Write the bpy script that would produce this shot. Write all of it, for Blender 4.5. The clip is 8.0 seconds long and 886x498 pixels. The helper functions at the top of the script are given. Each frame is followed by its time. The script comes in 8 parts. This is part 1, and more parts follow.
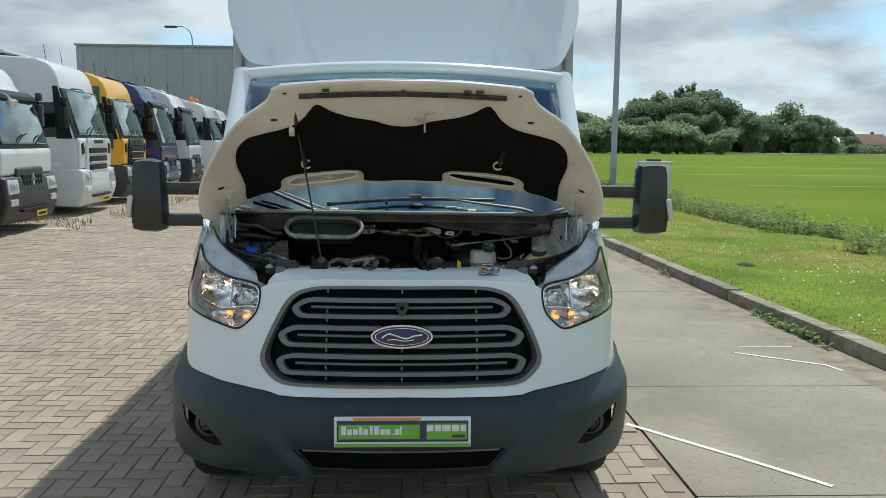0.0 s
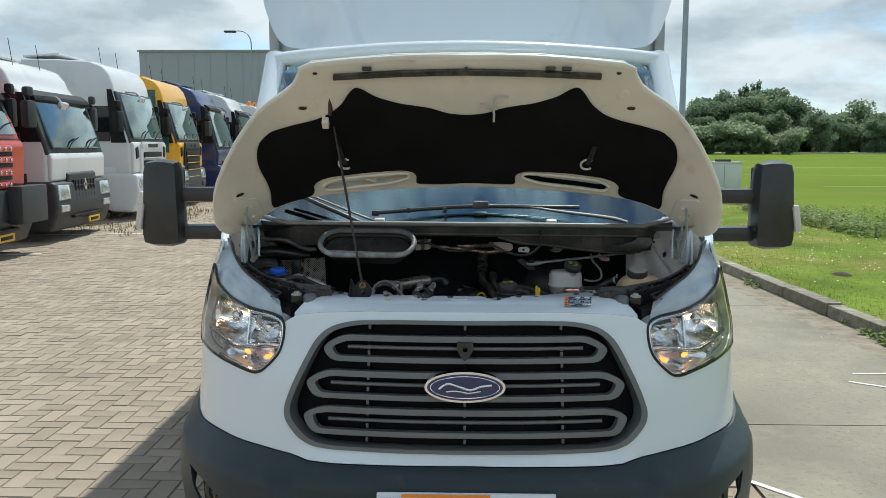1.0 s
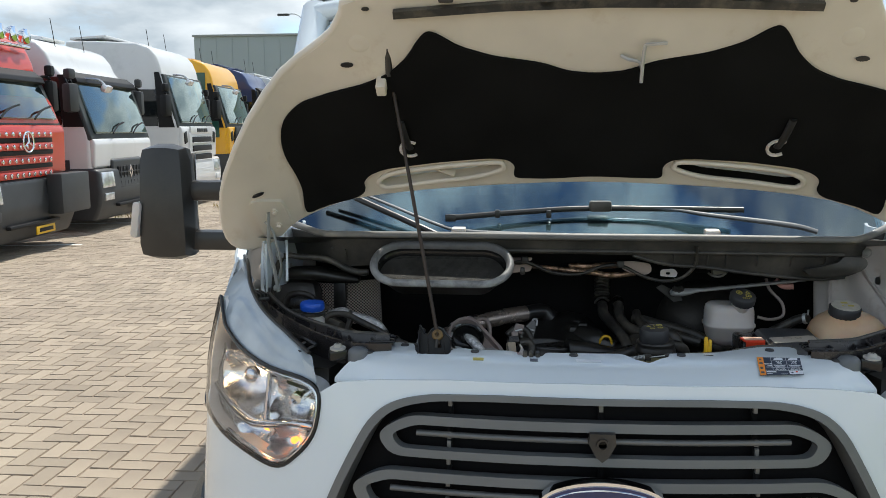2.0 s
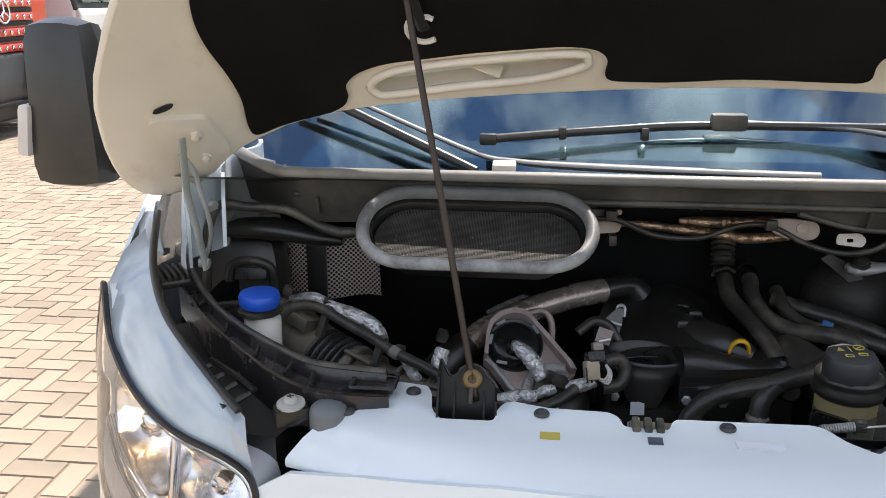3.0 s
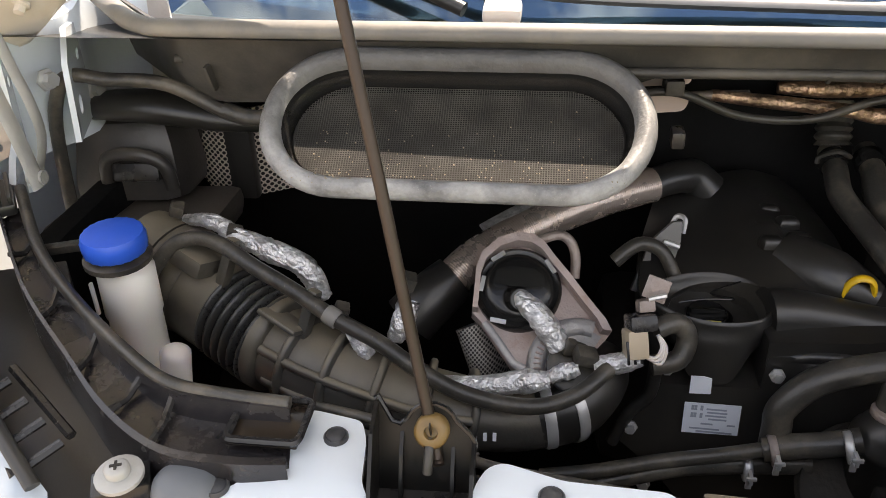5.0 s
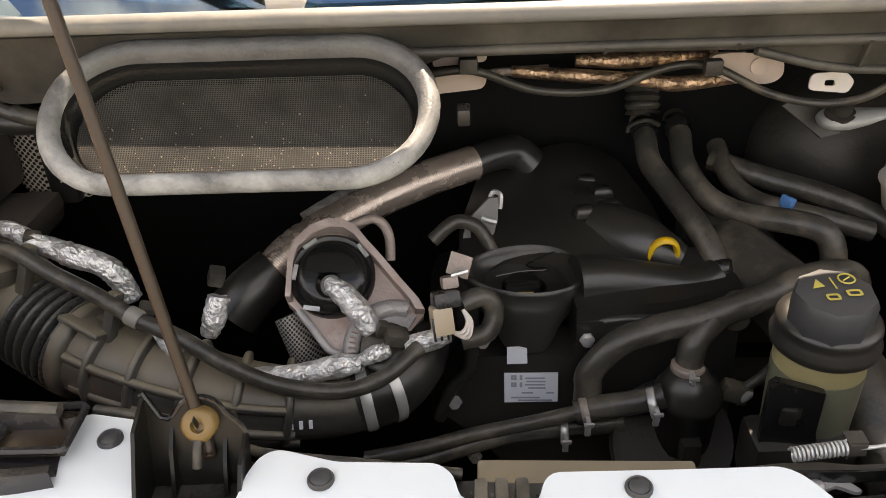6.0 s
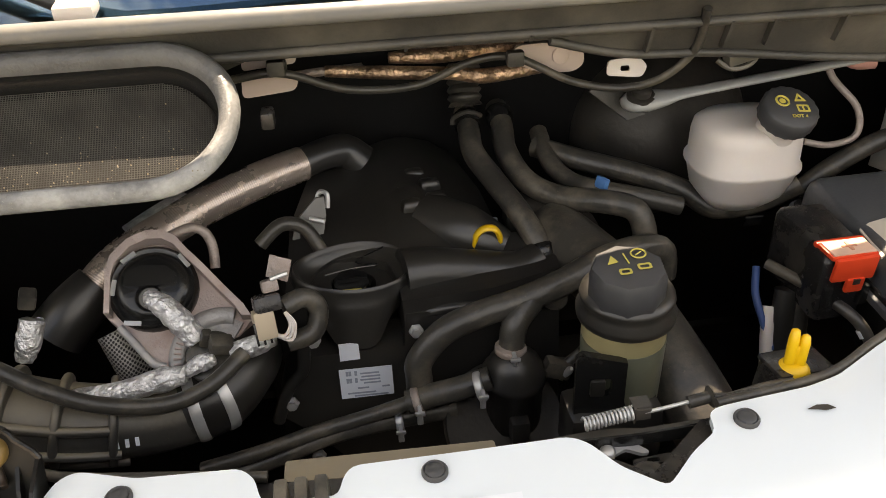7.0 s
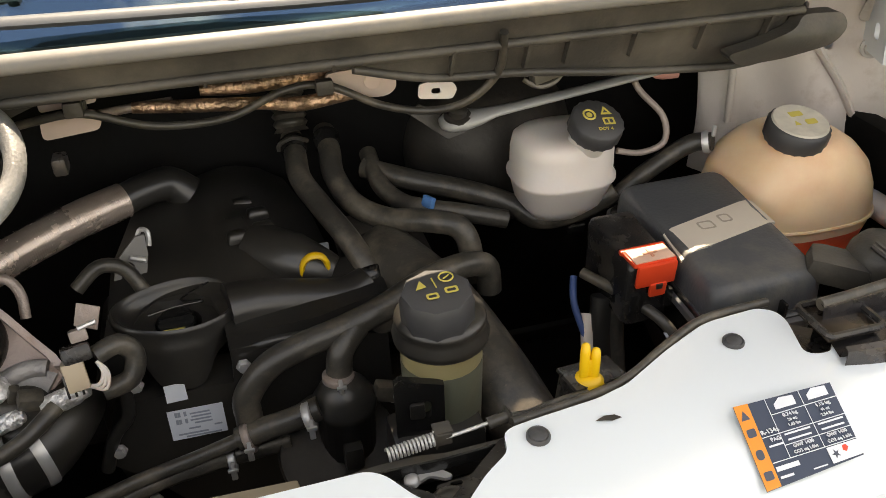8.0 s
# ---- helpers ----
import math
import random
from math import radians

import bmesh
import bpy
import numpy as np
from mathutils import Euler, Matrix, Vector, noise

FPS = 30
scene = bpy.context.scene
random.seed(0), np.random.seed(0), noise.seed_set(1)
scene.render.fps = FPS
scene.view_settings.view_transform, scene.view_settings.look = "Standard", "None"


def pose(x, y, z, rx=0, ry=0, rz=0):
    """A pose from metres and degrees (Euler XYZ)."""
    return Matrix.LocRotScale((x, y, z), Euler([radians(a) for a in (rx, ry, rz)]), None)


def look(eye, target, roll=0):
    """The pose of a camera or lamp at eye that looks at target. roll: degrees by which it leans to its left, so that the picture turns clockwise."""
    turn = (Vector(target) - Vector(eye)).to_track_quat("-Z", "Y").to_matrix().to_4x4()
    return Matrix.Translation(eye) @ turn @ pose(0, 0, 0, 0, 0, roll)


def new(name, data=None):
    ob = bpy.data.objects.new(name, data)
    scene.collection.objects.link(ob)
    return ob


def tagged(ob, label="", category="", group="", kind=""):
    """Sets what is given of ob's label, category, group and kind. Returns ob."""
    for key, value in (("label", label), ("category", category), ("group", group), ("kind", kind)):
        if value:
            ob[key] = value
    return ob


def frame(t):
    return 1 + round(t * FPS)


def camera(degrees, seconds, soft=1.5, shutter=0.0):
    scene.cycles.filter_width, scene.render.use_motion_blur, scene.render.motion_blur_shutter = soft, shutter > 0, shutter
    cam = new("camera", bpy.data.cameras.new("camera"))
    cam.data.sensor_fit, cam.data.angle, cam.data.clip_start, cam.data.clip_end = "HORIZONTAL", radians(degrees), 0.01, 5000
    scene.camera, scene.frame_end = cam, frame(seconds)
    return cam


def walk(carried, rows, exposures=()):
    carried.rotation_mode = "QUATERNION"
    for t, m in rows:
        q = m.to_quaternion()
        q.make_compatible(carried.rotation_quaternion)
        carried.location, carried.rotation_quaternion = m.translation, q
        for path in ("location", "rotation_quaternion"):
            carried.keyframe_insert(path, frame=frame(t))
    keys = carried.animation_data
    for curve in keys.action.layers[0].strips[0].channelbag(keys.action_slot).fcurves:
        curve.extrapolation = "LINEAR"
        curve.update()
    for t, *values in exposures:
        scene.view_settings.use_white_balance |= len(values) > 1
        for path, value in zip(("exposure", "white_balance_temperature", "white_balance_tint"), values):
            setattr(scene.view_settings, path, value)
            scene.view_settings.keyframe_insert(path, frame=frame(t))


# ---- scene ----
cam = camera(55.8, 8.0, 0.85)
PATH = [
    (0, (0.015, -3.261, 1.649), (0.103, -1.279, 1.398), 0.6),
    (0.5, (0.004, -2.915, 1.647), (0.039, -0.93, 1.402), 0.4),
    (1, (-0.005, -2.495, 1.617), (-0.055, -0.51, 1.371), 0.1),
    (1.5, (-0.086, -2.003, 1.582), (-0.214, -0.022, 1.339), -0.1),
    (2, (-0.166, -1.554, 1.599), (-0.342, 0.418, 1.315), -0.3),
    (2.2, (-0.186, -1.374, 1.573), (-0.369, 0.589, 1.241), -0.3),
    (3.3, (-0.295, -0.511, 1.595), (-0.506, 1.369, 0.946), -0.2),
    (3.5, (-0.303, -0.395, 1.586), (-0.52, 1.461, 0.874), -0.2),
    (3.7, (-0.3, -0.321, 1.591), (-0.54, 1.476, 0.747), -0.4),
    (4, (-0.313, -0.282, 1.564), (-0.546, 1.477, 0.64), -0.3),
    (4.2, (-0.312, -0.271, 1.56), (-0.551, 1.466, 0.597), -0.5),
    (5.3, (-0.223, -0.233, 1.552), (-0.461, 1.468, 0.528), -2.6),
    (5.5, (-0.196, -0.232, 1.551), (-0.399, 1.471, 0.52), -2.8),
    (6, (-0.153, -0.235, 1.548), (-0.209, 1.467, 0.499), -2.6),
    (6.5, (-0.118, -0.238, 1.548), (-0.045, 1.454, 0.485), -2.5),
    (7, (-0.081, -0.247, 1.554), (0.113, 1.431, 0.483), -2.4),
    (7.5, (-0.042, -0.252, 1.562), (0.273, 1.405, 0.487), -2.1),
    (8, (-0.002, -0.254, 1.576), (0.431, 1.375, 0.5), -1.9),
]
EXPOSURE = [(0.0, 0.08, 6200, 2), (1.5, 0.32, 6250, 3), (2.2, 0.53, 6500, 9), (3.3, 1.30, 6800, 15), (4.2, 1.46, 7150, 16), (5.3, 2.03, 8000, 17), (6.5, 2.02, 8600, 16), (8.0, 1.96, 8800, 14)]
walk(cam, [(t, look(eye, target, roll)) for t, eye, target, roll in PATH], EXPOSURE)


# ---- world, sun ----
world = bpy.data.worlds.new("sky")
scene.world = world
world.use_nodes = True
wn, wl = world.node_tree.nodes, world.node_tree.links
SUN = Vector((0.20, 0.56, 1.0)).normalized()
sky = wn.new("ShaderNodeTexSky")
sky.sky_type, sky.sun_disc = "NISHITA", False
sky.sun_elevation, sky.sun_rotation = math.asin(SUN.z), math.atan2(SUN.x, SUN.y)
sky.air_density, sky.dust_density, sky.ozone_density = 0.85, 0.1, 1.4
wco = wn.new("ShaderNodeTexCoord")
wmap = wn.new("ShaderNodeMapping")
wmap.inputs["Scale"].default_value = (1.0, 1.0, 2.6)
wmap.inputs["Location"].default_value = (2.16, 1.02, -5.97)
wno = wn.new("ShaderNodeTexNoise")
wno.inputs["Scale"].default_value, wno.inputs["Detail"].default_value, wno.inputs["Roughness"].default_value = 3.0, 9.0, 0.56
wramp = wn.new("ShaderNodeValToRGB")
wramp.color_ramp.elements[0].position, wramp.color_ramp.elements[1].position = 0.35, 0.50
wmix = wn.new("ShaderNodeMix")
wmix.data_type = "RGBA"
wno2 = wn.new("ShaderNodeTexNoise")
wno2.inputs["Scale"].default_value, wno2.inputs["Detail"].default_value = 7.0, 9.0
wcloud = wn.new("ShaderNodeValToRGB")
wcloud.color_ramp.elements[0].position, wcloud.color_ramp.elements[0].color = 0.38, (3.3, 3.75, 4.2, 1)
wcloud.color_ramp.elements[1].position, wcloud.color_ramp.elements[1].color = 0.60, (5.7, 6.0, 6.3, 1)
wl.new(wco.outputs["Generated"], wmap.inputs["Vector"])
wl.new(wmap.outputs["Vector"], wno.inputs["Vector"])
wl.new(wmap.outputs["Vector"], wno2.inputs["Vector"])
wsep, wthin = wn.new("ShaderNodeSeparateXYZ"), wn.new("ShaderNodeMath")
wthin.operation = "MULTIPLY_ADD"
wthin.inputs[1].default_value = -0.10
wl.new(wco.outputs["Generated"], wsep.inputs["Vector"])
wl.new(wsep.outputs["Z"], wthin.inputs[0])
wl.new(wno.outputs["Fac"], wthin.inputs[2])
wl.new(wthin.outputs[0], wramp.inputs["Fac"])
wl.new(wno2.outputs["Fac"], wcloud.inputs["Fac"])
wl.new(wramp.outputs["Color"], wmix.inputs["Factor"])
wl.new(sky.outputs["Color"], wmix.inputs[6])
wl.new(wcloud.outputs["Color"], wmix.inputs[7])
bg = wn["Background"]
bg.inputs["Strength"].default_value = 0.125
wl.new(wmix.outputs[2], bg.inputs["Color"])
sun = new("sun", bpy.data.lights.new("sun", "SUN"))
sun.data.energy, sun.data.angle, sun.data.color = 3.8, radians(0.6), (1.0, 0.95, 0.87)
sun.matrix_world = look(SUN * 50, (0, 0, 0))


# ---- materials ----
def pbr(name, col, rough=0.5, metal=0.0, var=0.12, scale=6.0, bump=0.08, bscale=90.0, dirt=None, dirt_at=(0.55, 0.75),
        dscale=9.0, coat=0.0, spec=0.5, each=0.0, sub=0.0, speck=None, sat=(0.62, 0.70), sscale=260.0):
    """A surface with tone variation at a coarse and a fine scale, relief, and patches of dirt."""
    m = bpy.data.materials.new(name)
    m.use_nodes = True
    n, l = m.node_tree.nodes, m.node_tree.links
    b = n["Principled BSDF"]
    co = n.new("ShaderNodeTexCoord")
    big, fine = n.new("ShaderNodeTexNoise"), n.new("ShaderNodeTexNoise")
    big.inputs["Scale"].default_value, big.inputs["Detail"].default_value = scale, 5
    fine.inputs["Scale"].default_value, fine.inputs["Detail"].default_value = bscale, 3
    l.new(co.outputs["Object"], big.inputs["Vector"])
    l.new(co.outputs["Object"], fine.inputs["Vector"])
    r = n.new("ShaderNodeValToRGB")
    r.color_ramp.elements[0].position, r.color_ramp.elements[1].position = 0.3, 0.7
    r.color_ramp.elements[0].color = (*[c * (1 - var) for c in col], 1)
    r.color_ramp.elements[1].color = (*[min(1, c * (1 + var)) for c in col], 1)
    l.new(big.outputs["Fac"], r.inputs["Fac"])
    out = r.outputs["Color"]
    if each:
        info, hsv, mr = n.new("ShaderNodeObjectInfo"), n.new("ShaderNodeHueSaturation"), n.new("ShaderNodeMapRange")
        mr.inputs["To Min"].default_value, mr.inputs["To Max"].default_value = 1 - each, 1 + each
        l.new(info.outputs["Random"], mr.inputs["Value"])
        l.new(mr.outputs["Result"], hsv.inputs["Value"])
        l.new(out, hsv.inputs["Color"])
        out = hsv.outputs["Color"]
    rr = n.new("ShaderNodeMapRange")
    rr.inputs["To Min"].default_value, rr.inputs["To Max"].default_value = max(0.02, rough * 0.85), min(1, rough * 1.15)
    l.new(fine.outputs["Fac"], rr.inputs["Value"])
    rough_out = rr.outputs["Result"]
    if dirt:
        d, dr, mx = n.new("ShaderNodeTexNoise"), n.new("ShaderNodeValToRGB"), n.new("ShaderNodeMix")
        d.inputs["Scale"].default_value, d.inputs["Detail"].default_value, d.inputs["Roughness"].default_value = dscale, 8, 0.65
        dr.color_ramp.elements[0].position, dr.color_ramp.elements[1].position = dirt_at
        l.new(co.outputs["Object"], d.inputs["Vector"])
        l.new(d.outputs["Fac"], dr.inputs["Fac"])
        mx.data_type = "RGBA"
        l.new(dr.outputs["Color"], mx.inputs["Factor"])
        l.new(out, mx.inputs[6])
        mx.inputs[7].default_value = (*dirt, 1)
        out = mx.outputs[2]
        ad = n.new("ShaderNodeMath")
        ad.operation, ad.use_clamp = "MULTIPLY_ADD", True
        l.new(dr.outputs["Color"], ad.inputs[0])
        ad.inputs[1].default_value = 0.3
        l.new(rough_out, ad.inputs[2])
        rough_out = ad.outputs[0]
    if speck:
        d, dr, mx = n.new("ShaderNodeTexNoise"), n.new("ShaderNodeValToRGB"), n.new("ShaderNodeMix")
        d.inputs["Scale"].default_value, d.inputs["Detail"].default_value, d.inputs["Roughness"].default_value = sscale, 4, 0.7
        dr.color_ramp.elements[0].position, dr.color_ramp.elements[1].position = sat
        l.new(co.outputs["Object"], d.inputs["Vector"])
        l.new(d.outputs["Fac"], dr.inputs["Fac"])
        mx.data_type = "RGBA"
        l.new(dr.outputs["Color"], mx.inputs["Factor"])
        l.new(out, mx.inputs[6])
        mx.inputs[7].default_value = (*speck, 1)
        out = mx.outputs[2]
    l.new(out, b.inputs["Base Color"])
    l.new(rough_out, b.inputs["Roughness"])
    b.inputs["Metallic"].default_value, b.inputs["Coat Weight"].default_value = metal, coat
    b.inputs["Specular IOR Level"].default_value = spec
    if sub:
        b.inputs["Subsurface Weight"].default_value = sub
        b.inputs["Subsurface Radius"].default_value = (0.02, 0.015, 0.01)
    if bump:
        bp = n.new("ShaderNodeBump")
        bp.inputs["Strength"].default_value, bp.inputs["Distance"].default_value = bump, 0.004
        l.new(fine.outputs["Fac"], bp.inputs["Height"])
        l.new(bp.outputs["Normal"], b.inputs["Normal"])
    return m


def lattice_metal(name, scale, bar, hole):
    """Pierced sheet: bright bars round a regular grid of dark holes."""
    m = bpy.data.materials.new(name)
    m.use_nodes = True
    n, l = m.node_tree.nodes, m.node_tree.links
    b = n["Principled BSDF"]
    b.inputs["Metallic"].default_value, b.inputs["Roughness"].default_value = .3, .4
    co, mp, vo, rp, bp = (n.new("ShaderNode" + k) for k in ("TexCoord", "Mapping", "TexVoronoi", "ValToRGB", "Bump"))
    mp.inputs["Rotation"].default_value = (0, radians(45), 0)
    mp.inputs["Scale"].default_value = (1, .001, 1)
    vo.inputs["Scale"].default_value, vo.inputs["Randomness"].default_value = scale, 0.0
    rp.color_ramp.elements[0].color, rp.color_ramp.elements[1].color = (*hole, 1), (*bar, 1)
    rp.color_ramp.elements[0].position, rp.color_ramp.elements[1].position = .34, .46
    l.new(co.outputs["Object"], mp.inputs["Vector"])
    l.new(mp.outputs["Vector"], vo.inputs["Vector"])
    l.new(vo.outputs["Distance"], rp.inputs["Fac"])
    l.new(rp.outputs["Color"], b.inputs["Base Color"])
    bp.inputs["Strength"].default_value, bp.inputs["Distance"].default_value = .6, .001
    l.new(rp.outputs["Color"], bp.inputs["Height"])
    l.new(bp.outputs["Normal"], b.inputs["Normal"])
    return m


def settled(m, clean, y0, y1):
    """Keeps the dirt of a surface to where dust settles: all of it up to y0, little past y1."""
    n, l = m.node_tree.nodes, m.node_tree.links
    b = n["Principled BSDF"]
    src = b.inputs["Base Color"].links[0].from_socket
    co, sep, mr, mx = (n.new("ShaderNode" + k) for k in ("TexCoord", "SeparateXYZ", "MapRange", "Mix"))
    mx.data_type = "RGBA"
    mr.inputs["From Min"].default_value, mr.inputs["From Max"].default_value = y0, y1
    mr.inputs["To Min"].default_value, mr.inputs["To Max"].default_value = 0.0, 0.85
    l.new(co.outputs["Object"], sep.inputs[0])
    l.new(sep.outputs["Y"], mr.inputs["Value"])
    l.new(mr.outputs["Result"], mx.inputs["Factor"])
    l.new(src, mx.inputs[6])
    mx.inputs[7].default_value = (*clean, 1)
    l.new(mx.outputs[2], b.inputs["Base Color"])
    return m


def dusted(m, col, lo=0.25, hi=1.0, most=0.9):
    """Lays dust on the faces of a surface that look upwards, unevenly."""
    n, l = m.node_tree.nodes, m.node_tree.links
    b = n["Principled BSDF"]
    ge, sep, mr, no, mu, mx, ad = (n.new("ShaderNode" + k) for k in ("NewGeometry", "SeparateXYZ", "MapRange", "TexNoise", "Math", "Mix", "Math"))
    co = n.new("ShaderNodeTexCoord")
    no.inputs["Scale"].default_value, no.inputs["Detail"].default_value = 14.0, 6.0
    l.new(co.outputs["Object"], no.inputs["Vector"])
    mr.inputs["From Min"].default_value, mr.inputs["From Max"].default_value = lo, hi
    mr.inputs["To Max"].default_value = most * 1.6
    l.new(ge.outputs["Normal"], sep.inputs[0])
    l.new(sep.outputs["Z"], mr.inputs["Value"])
    mu.operation, mu.use_clamp = "MULTIPLY", True
    l.new(mr.outputs["Result"], mu.inputs[0])
    l.new(no.outputs["Fac"], mu.inputs[1])
    mx.data_type = "RGBA"
    l.new(mu.outputs[0], mx.inputs["Factor"])
    l.new(b.inputs["Base Color"].links[0].from_socket, mx.inputs[6])
    mx.inputs[7].default_value = (*col, 1)
    ad.operation, ad.use_clamp = "MULTIPLY_ADD", True
    ad.inputs[1].default_value = 0.35
    l.new(mu.outputs[0], ad.inputs[0])
    l.new(b.inputs["Roughness"].links[0].from_socket, ad.inputs[2])
    l.new(ad.outputs[0], b.inputs["Roughness"])
    l.new(mx.outputs[2], b.inputs["Base Color"])
    return m


def glow(name, col, power):
    m = bpy.data.materials.new(name)
    m.use_nodes = True
    b = m.node_tree.nodes["Principled BSDF"]
    b.inputs["Base Color"].default_value = (*col, 1)
    b.inputs["Emission Color"].default_value = (*col, 1)
    b.inputs["Emission Strength"].default_value = power
    return m


def glass(name, tint, gloss=1.0, rough=0.0, sheen=(1, 1, 1)):
    """Thin glass: tinted see-through with a mirror-like sheen that grows at flat angles."""
    m = bpy.data.materials.new(name)
    m.use_nodes = True
    n, l = m.node_tree.nodes, m.node_tree.links
    n.remove(n["Principled BSDF"])
    tr, gl, mx, fr, mu = (n.new("ShaderNode" + k) for k in ("BsdfTransparent", "BsdfGlossy", "MixShader", "Fresnel", "Math"))
    tr.inputs["Color"].default_value = (*tint, 1)
    gl.inputs["Roughness"].default_value = rough
    gl.inputs["Color"].default_value = (*sheen, 1)
    fr.inputs["IOR"].default_value = 1.52
    mu.operation, mu.use_clamp = "MULTIPLY", True
    mu.inputs[1].default_value = gloss
    l.new(fr.outputs["Fac"], mu.inputs[0])
    l.new(mu.outputs[0], mx.inputs[0])
    l.new(tr.outputs[0], mx.inputs[1])
    l.new(gl.outputs[0], mx.inputs[2])
    l.new(mx.outputs[0], n["Material Output"].inputs["Surface"])
    return m


# White paint, with the blue of skylight put into its base colour.
WHITE = pbr("sky_tinted_white_paint", (0.725, 0.785, 0.825), 0.20, var=0.03, scale=2, bump=0.01, coat=0.6, dirt=(0.45, 0.42, 0.36), dirt_at=(0.68, 0.9), dscale=5)
CREAM = pbr("cream_primer", (0.72, 0.655, 0.555), 0.40, var=0.08, scale=5, bump=0.03, dirt=(0.54, 0.43, 0.31), dirt_at=(0.58, 0.85), dscale=7)
PLASTIC = pbr("grey_bumper_plastic", (0.015, 0.027, 0.031), 0.42, var=0.12, scale=4, bump=0.2, bscale=500, dirt=(0.055, 0.060, 0.060), dirt_at=(0.6, 0.9))
BLACK = pbr("black_plastic", (0.020, 0.019, 0.0175), 0.31, var=0.25, scale=7, bump=0.03, bscale=300, dirt=(0.050, 0.044, 0.034), dirt_at=(0.50, 0.90), dscale=6, spec=0.62, speck=(0.06, 0.052, 0.042), sat=(0.74, 0.80))
DUSTY = pbr("dusty_black_plastic", (0.019, 0.0180, 0.0178), 0.26, var=0.35, scale=12, bump=0.08, bscale=200, dirt=(0.085, 0.075, 0.063), dirt_at=(0.52, 0.84), dscale=17, spec=0.45, speck=(0.11, 0.09, 0.07), sat=(0.66, 0.74))
RUBBER = pbr("dusty_rubber", (0.042, 0.039, 0.034), 0.30, var=0.35, scale=15, bump=0.10, bscale=260, dirt=(0.165, 0.140, 0.105), dirt_at=(0.46, 0.80), dscale=24, spec=0.45, speck=(0.15, 0.125, 0.09), sat=(0.65, 0.73))
PAD = pbr("black_felt", (0.009, 0.009, 0.009), 0.95, var=0.25, scale=6, bump=0.4, bscale=700, dirt=(0.05, 0.045, 0.04), dirt_at=(0.66, 0.86), dscale=5, spec=0.1)
DARKMETAL = pbr("oily_dark_metal", (0.055, 0.050, 0.044), 0.50, metal=0.4, var=0.3, scale=10, bump=0.2, bscale=120, dirt=(0.11, 0.085, 0.06))
STEEL = pbr("zinc_steel", (0.55, 0.55, 0.54), 0.38, metal=0.55, var=0.12, scale=20, bump=0.06, bscale=200)
SATIN = pbr("clean_black_plastic", (0.011, 0.011, 0.0107), 0.22, var=0.2, scale=9, bump=0.06, bscale=240, dirt=(0.03, 0.027, 0.022), dirt_at=(0.6, 0.9), dscale=20, spec=0.5)
CASTING = pbr("cast_aluminium", (0.32, 0.265, 0.235), 0.5, metal=0.35, var=0.18, scale=18, bump=0.35, bscale=260, dirt=(0.2, 0.11, 0.07), dirt_at=(0.5, 0.8), dscale=16)
CHROME = pbr("chrome", (0.85, 0.86, 0.88), 0.07, metal=1.0, var=0.02, bump=0.0)
FOIL = pbr("silver_foil_wrap", (0.72, 0.71, 0.70), 0.30, metal=0.65, var=0.35, scale=110, bump=0.8, bscale=260)
# Sleeve and lagging: reflected warm light is put into both base colours.
HEATPIPE = pbr("ribbed_heat_sleeve", (0.52, 0.43, 0.37), 0.26, metal=0.65, var=0.15, scale=14, bump=0.15, bscale=160, dirt=(0.30, 0.20, 0.13), dirt_at=(0.45, 0.85), dscale=14)
WARMFOIL = pbr("foil_lagging", (0.50, 0.33, 0.22), 0.30, metal=0.8, var=0.6, scale=60, bump=1.0, bscale=150, dirt=(0.10, 0.06, 0.035), dirt_at=(0.5, 0.7), dscale=40)
GRILLEBAR = pbr("grey_grille_trim", (0.16, 0.165, 0.165), 0.42, metal=0.35, var=0.08, scale=8, bump=0.05, dirt=(0.2, 0.19, 0.17), dirt_at=(0.6, 0.85))
BADGEBLUE = pbr("badge_blue", (0.008, 0.02, 0.10), 0.15, var=0.05, bump=0.0, coat=0.8)
TANK = pbr("milky_tank_plastic", (0.82, 0.60, 0.39), 0.30, var=0.10, scale=7, bump=0.04, sub=0.7, dirt=(0.70, 0.36, 0.18), dirt_at=(0.5, 0.9), dscale=5)
TANKW = pbr("white_tank_plastic", (0.66, 0.60, 0.55), 0.35, var=0.06, scale=9, bump=0.05, sub=0.3)
COOLANT = pbr("pink_coolant", (0.90, 0.12, 0.04), 0.3, var=0.05, bump=0.0, sub=0.3)
BLUECAP = pbr("blue_cap", (0.02, 0.11, 0.62), 0.35, var=0.06, scale=10, bump=0.05)
YELLOW = pbr("yellow_plastic", (0.70, 0.42, 0.015), 0.4, var=0.05, bump=0.05)
RED = pbr("red_plastic", (0.75, 0.06, 0.02), 0.4, var=0.05, bump=0.05)
RUBBERFOAM = pbr("grey_foam_lip", (0.13, 0.13, 0.13), 0.34, var=0.15, scale=12, bump=0.25, bscale=300, dirt=(0.50, 0.50, 0.49), dirt_at=(0.36, 0.74), dscale=20, speck=(0.40, 0.38, 0.35), sat=(0.62, 0.72), sscale=520)
SEALGREY = pbr("grey_rubber_lip", (0.16, 0.156, 0.148), 0.5, var=0.12, scale=10, bump=0.1, dirt=(0.30, 0.27, 0.22), dirt_at=(0.5, 0.8))
SCUTTLE = pbr("grey_scuttle_plastic", (0.046, 0.043, 0.038), 0.40, var=0.12, scale=6, bump=0.12, bscale=300, dirt=(0.13, 0.116, 0.094), dirt_at=(0.45, 0.8), spec=0.4)
PAPER = pbr("white_label", (0.72, 0.75, 0.80), 0.5, var=0.03, bump=0.0)
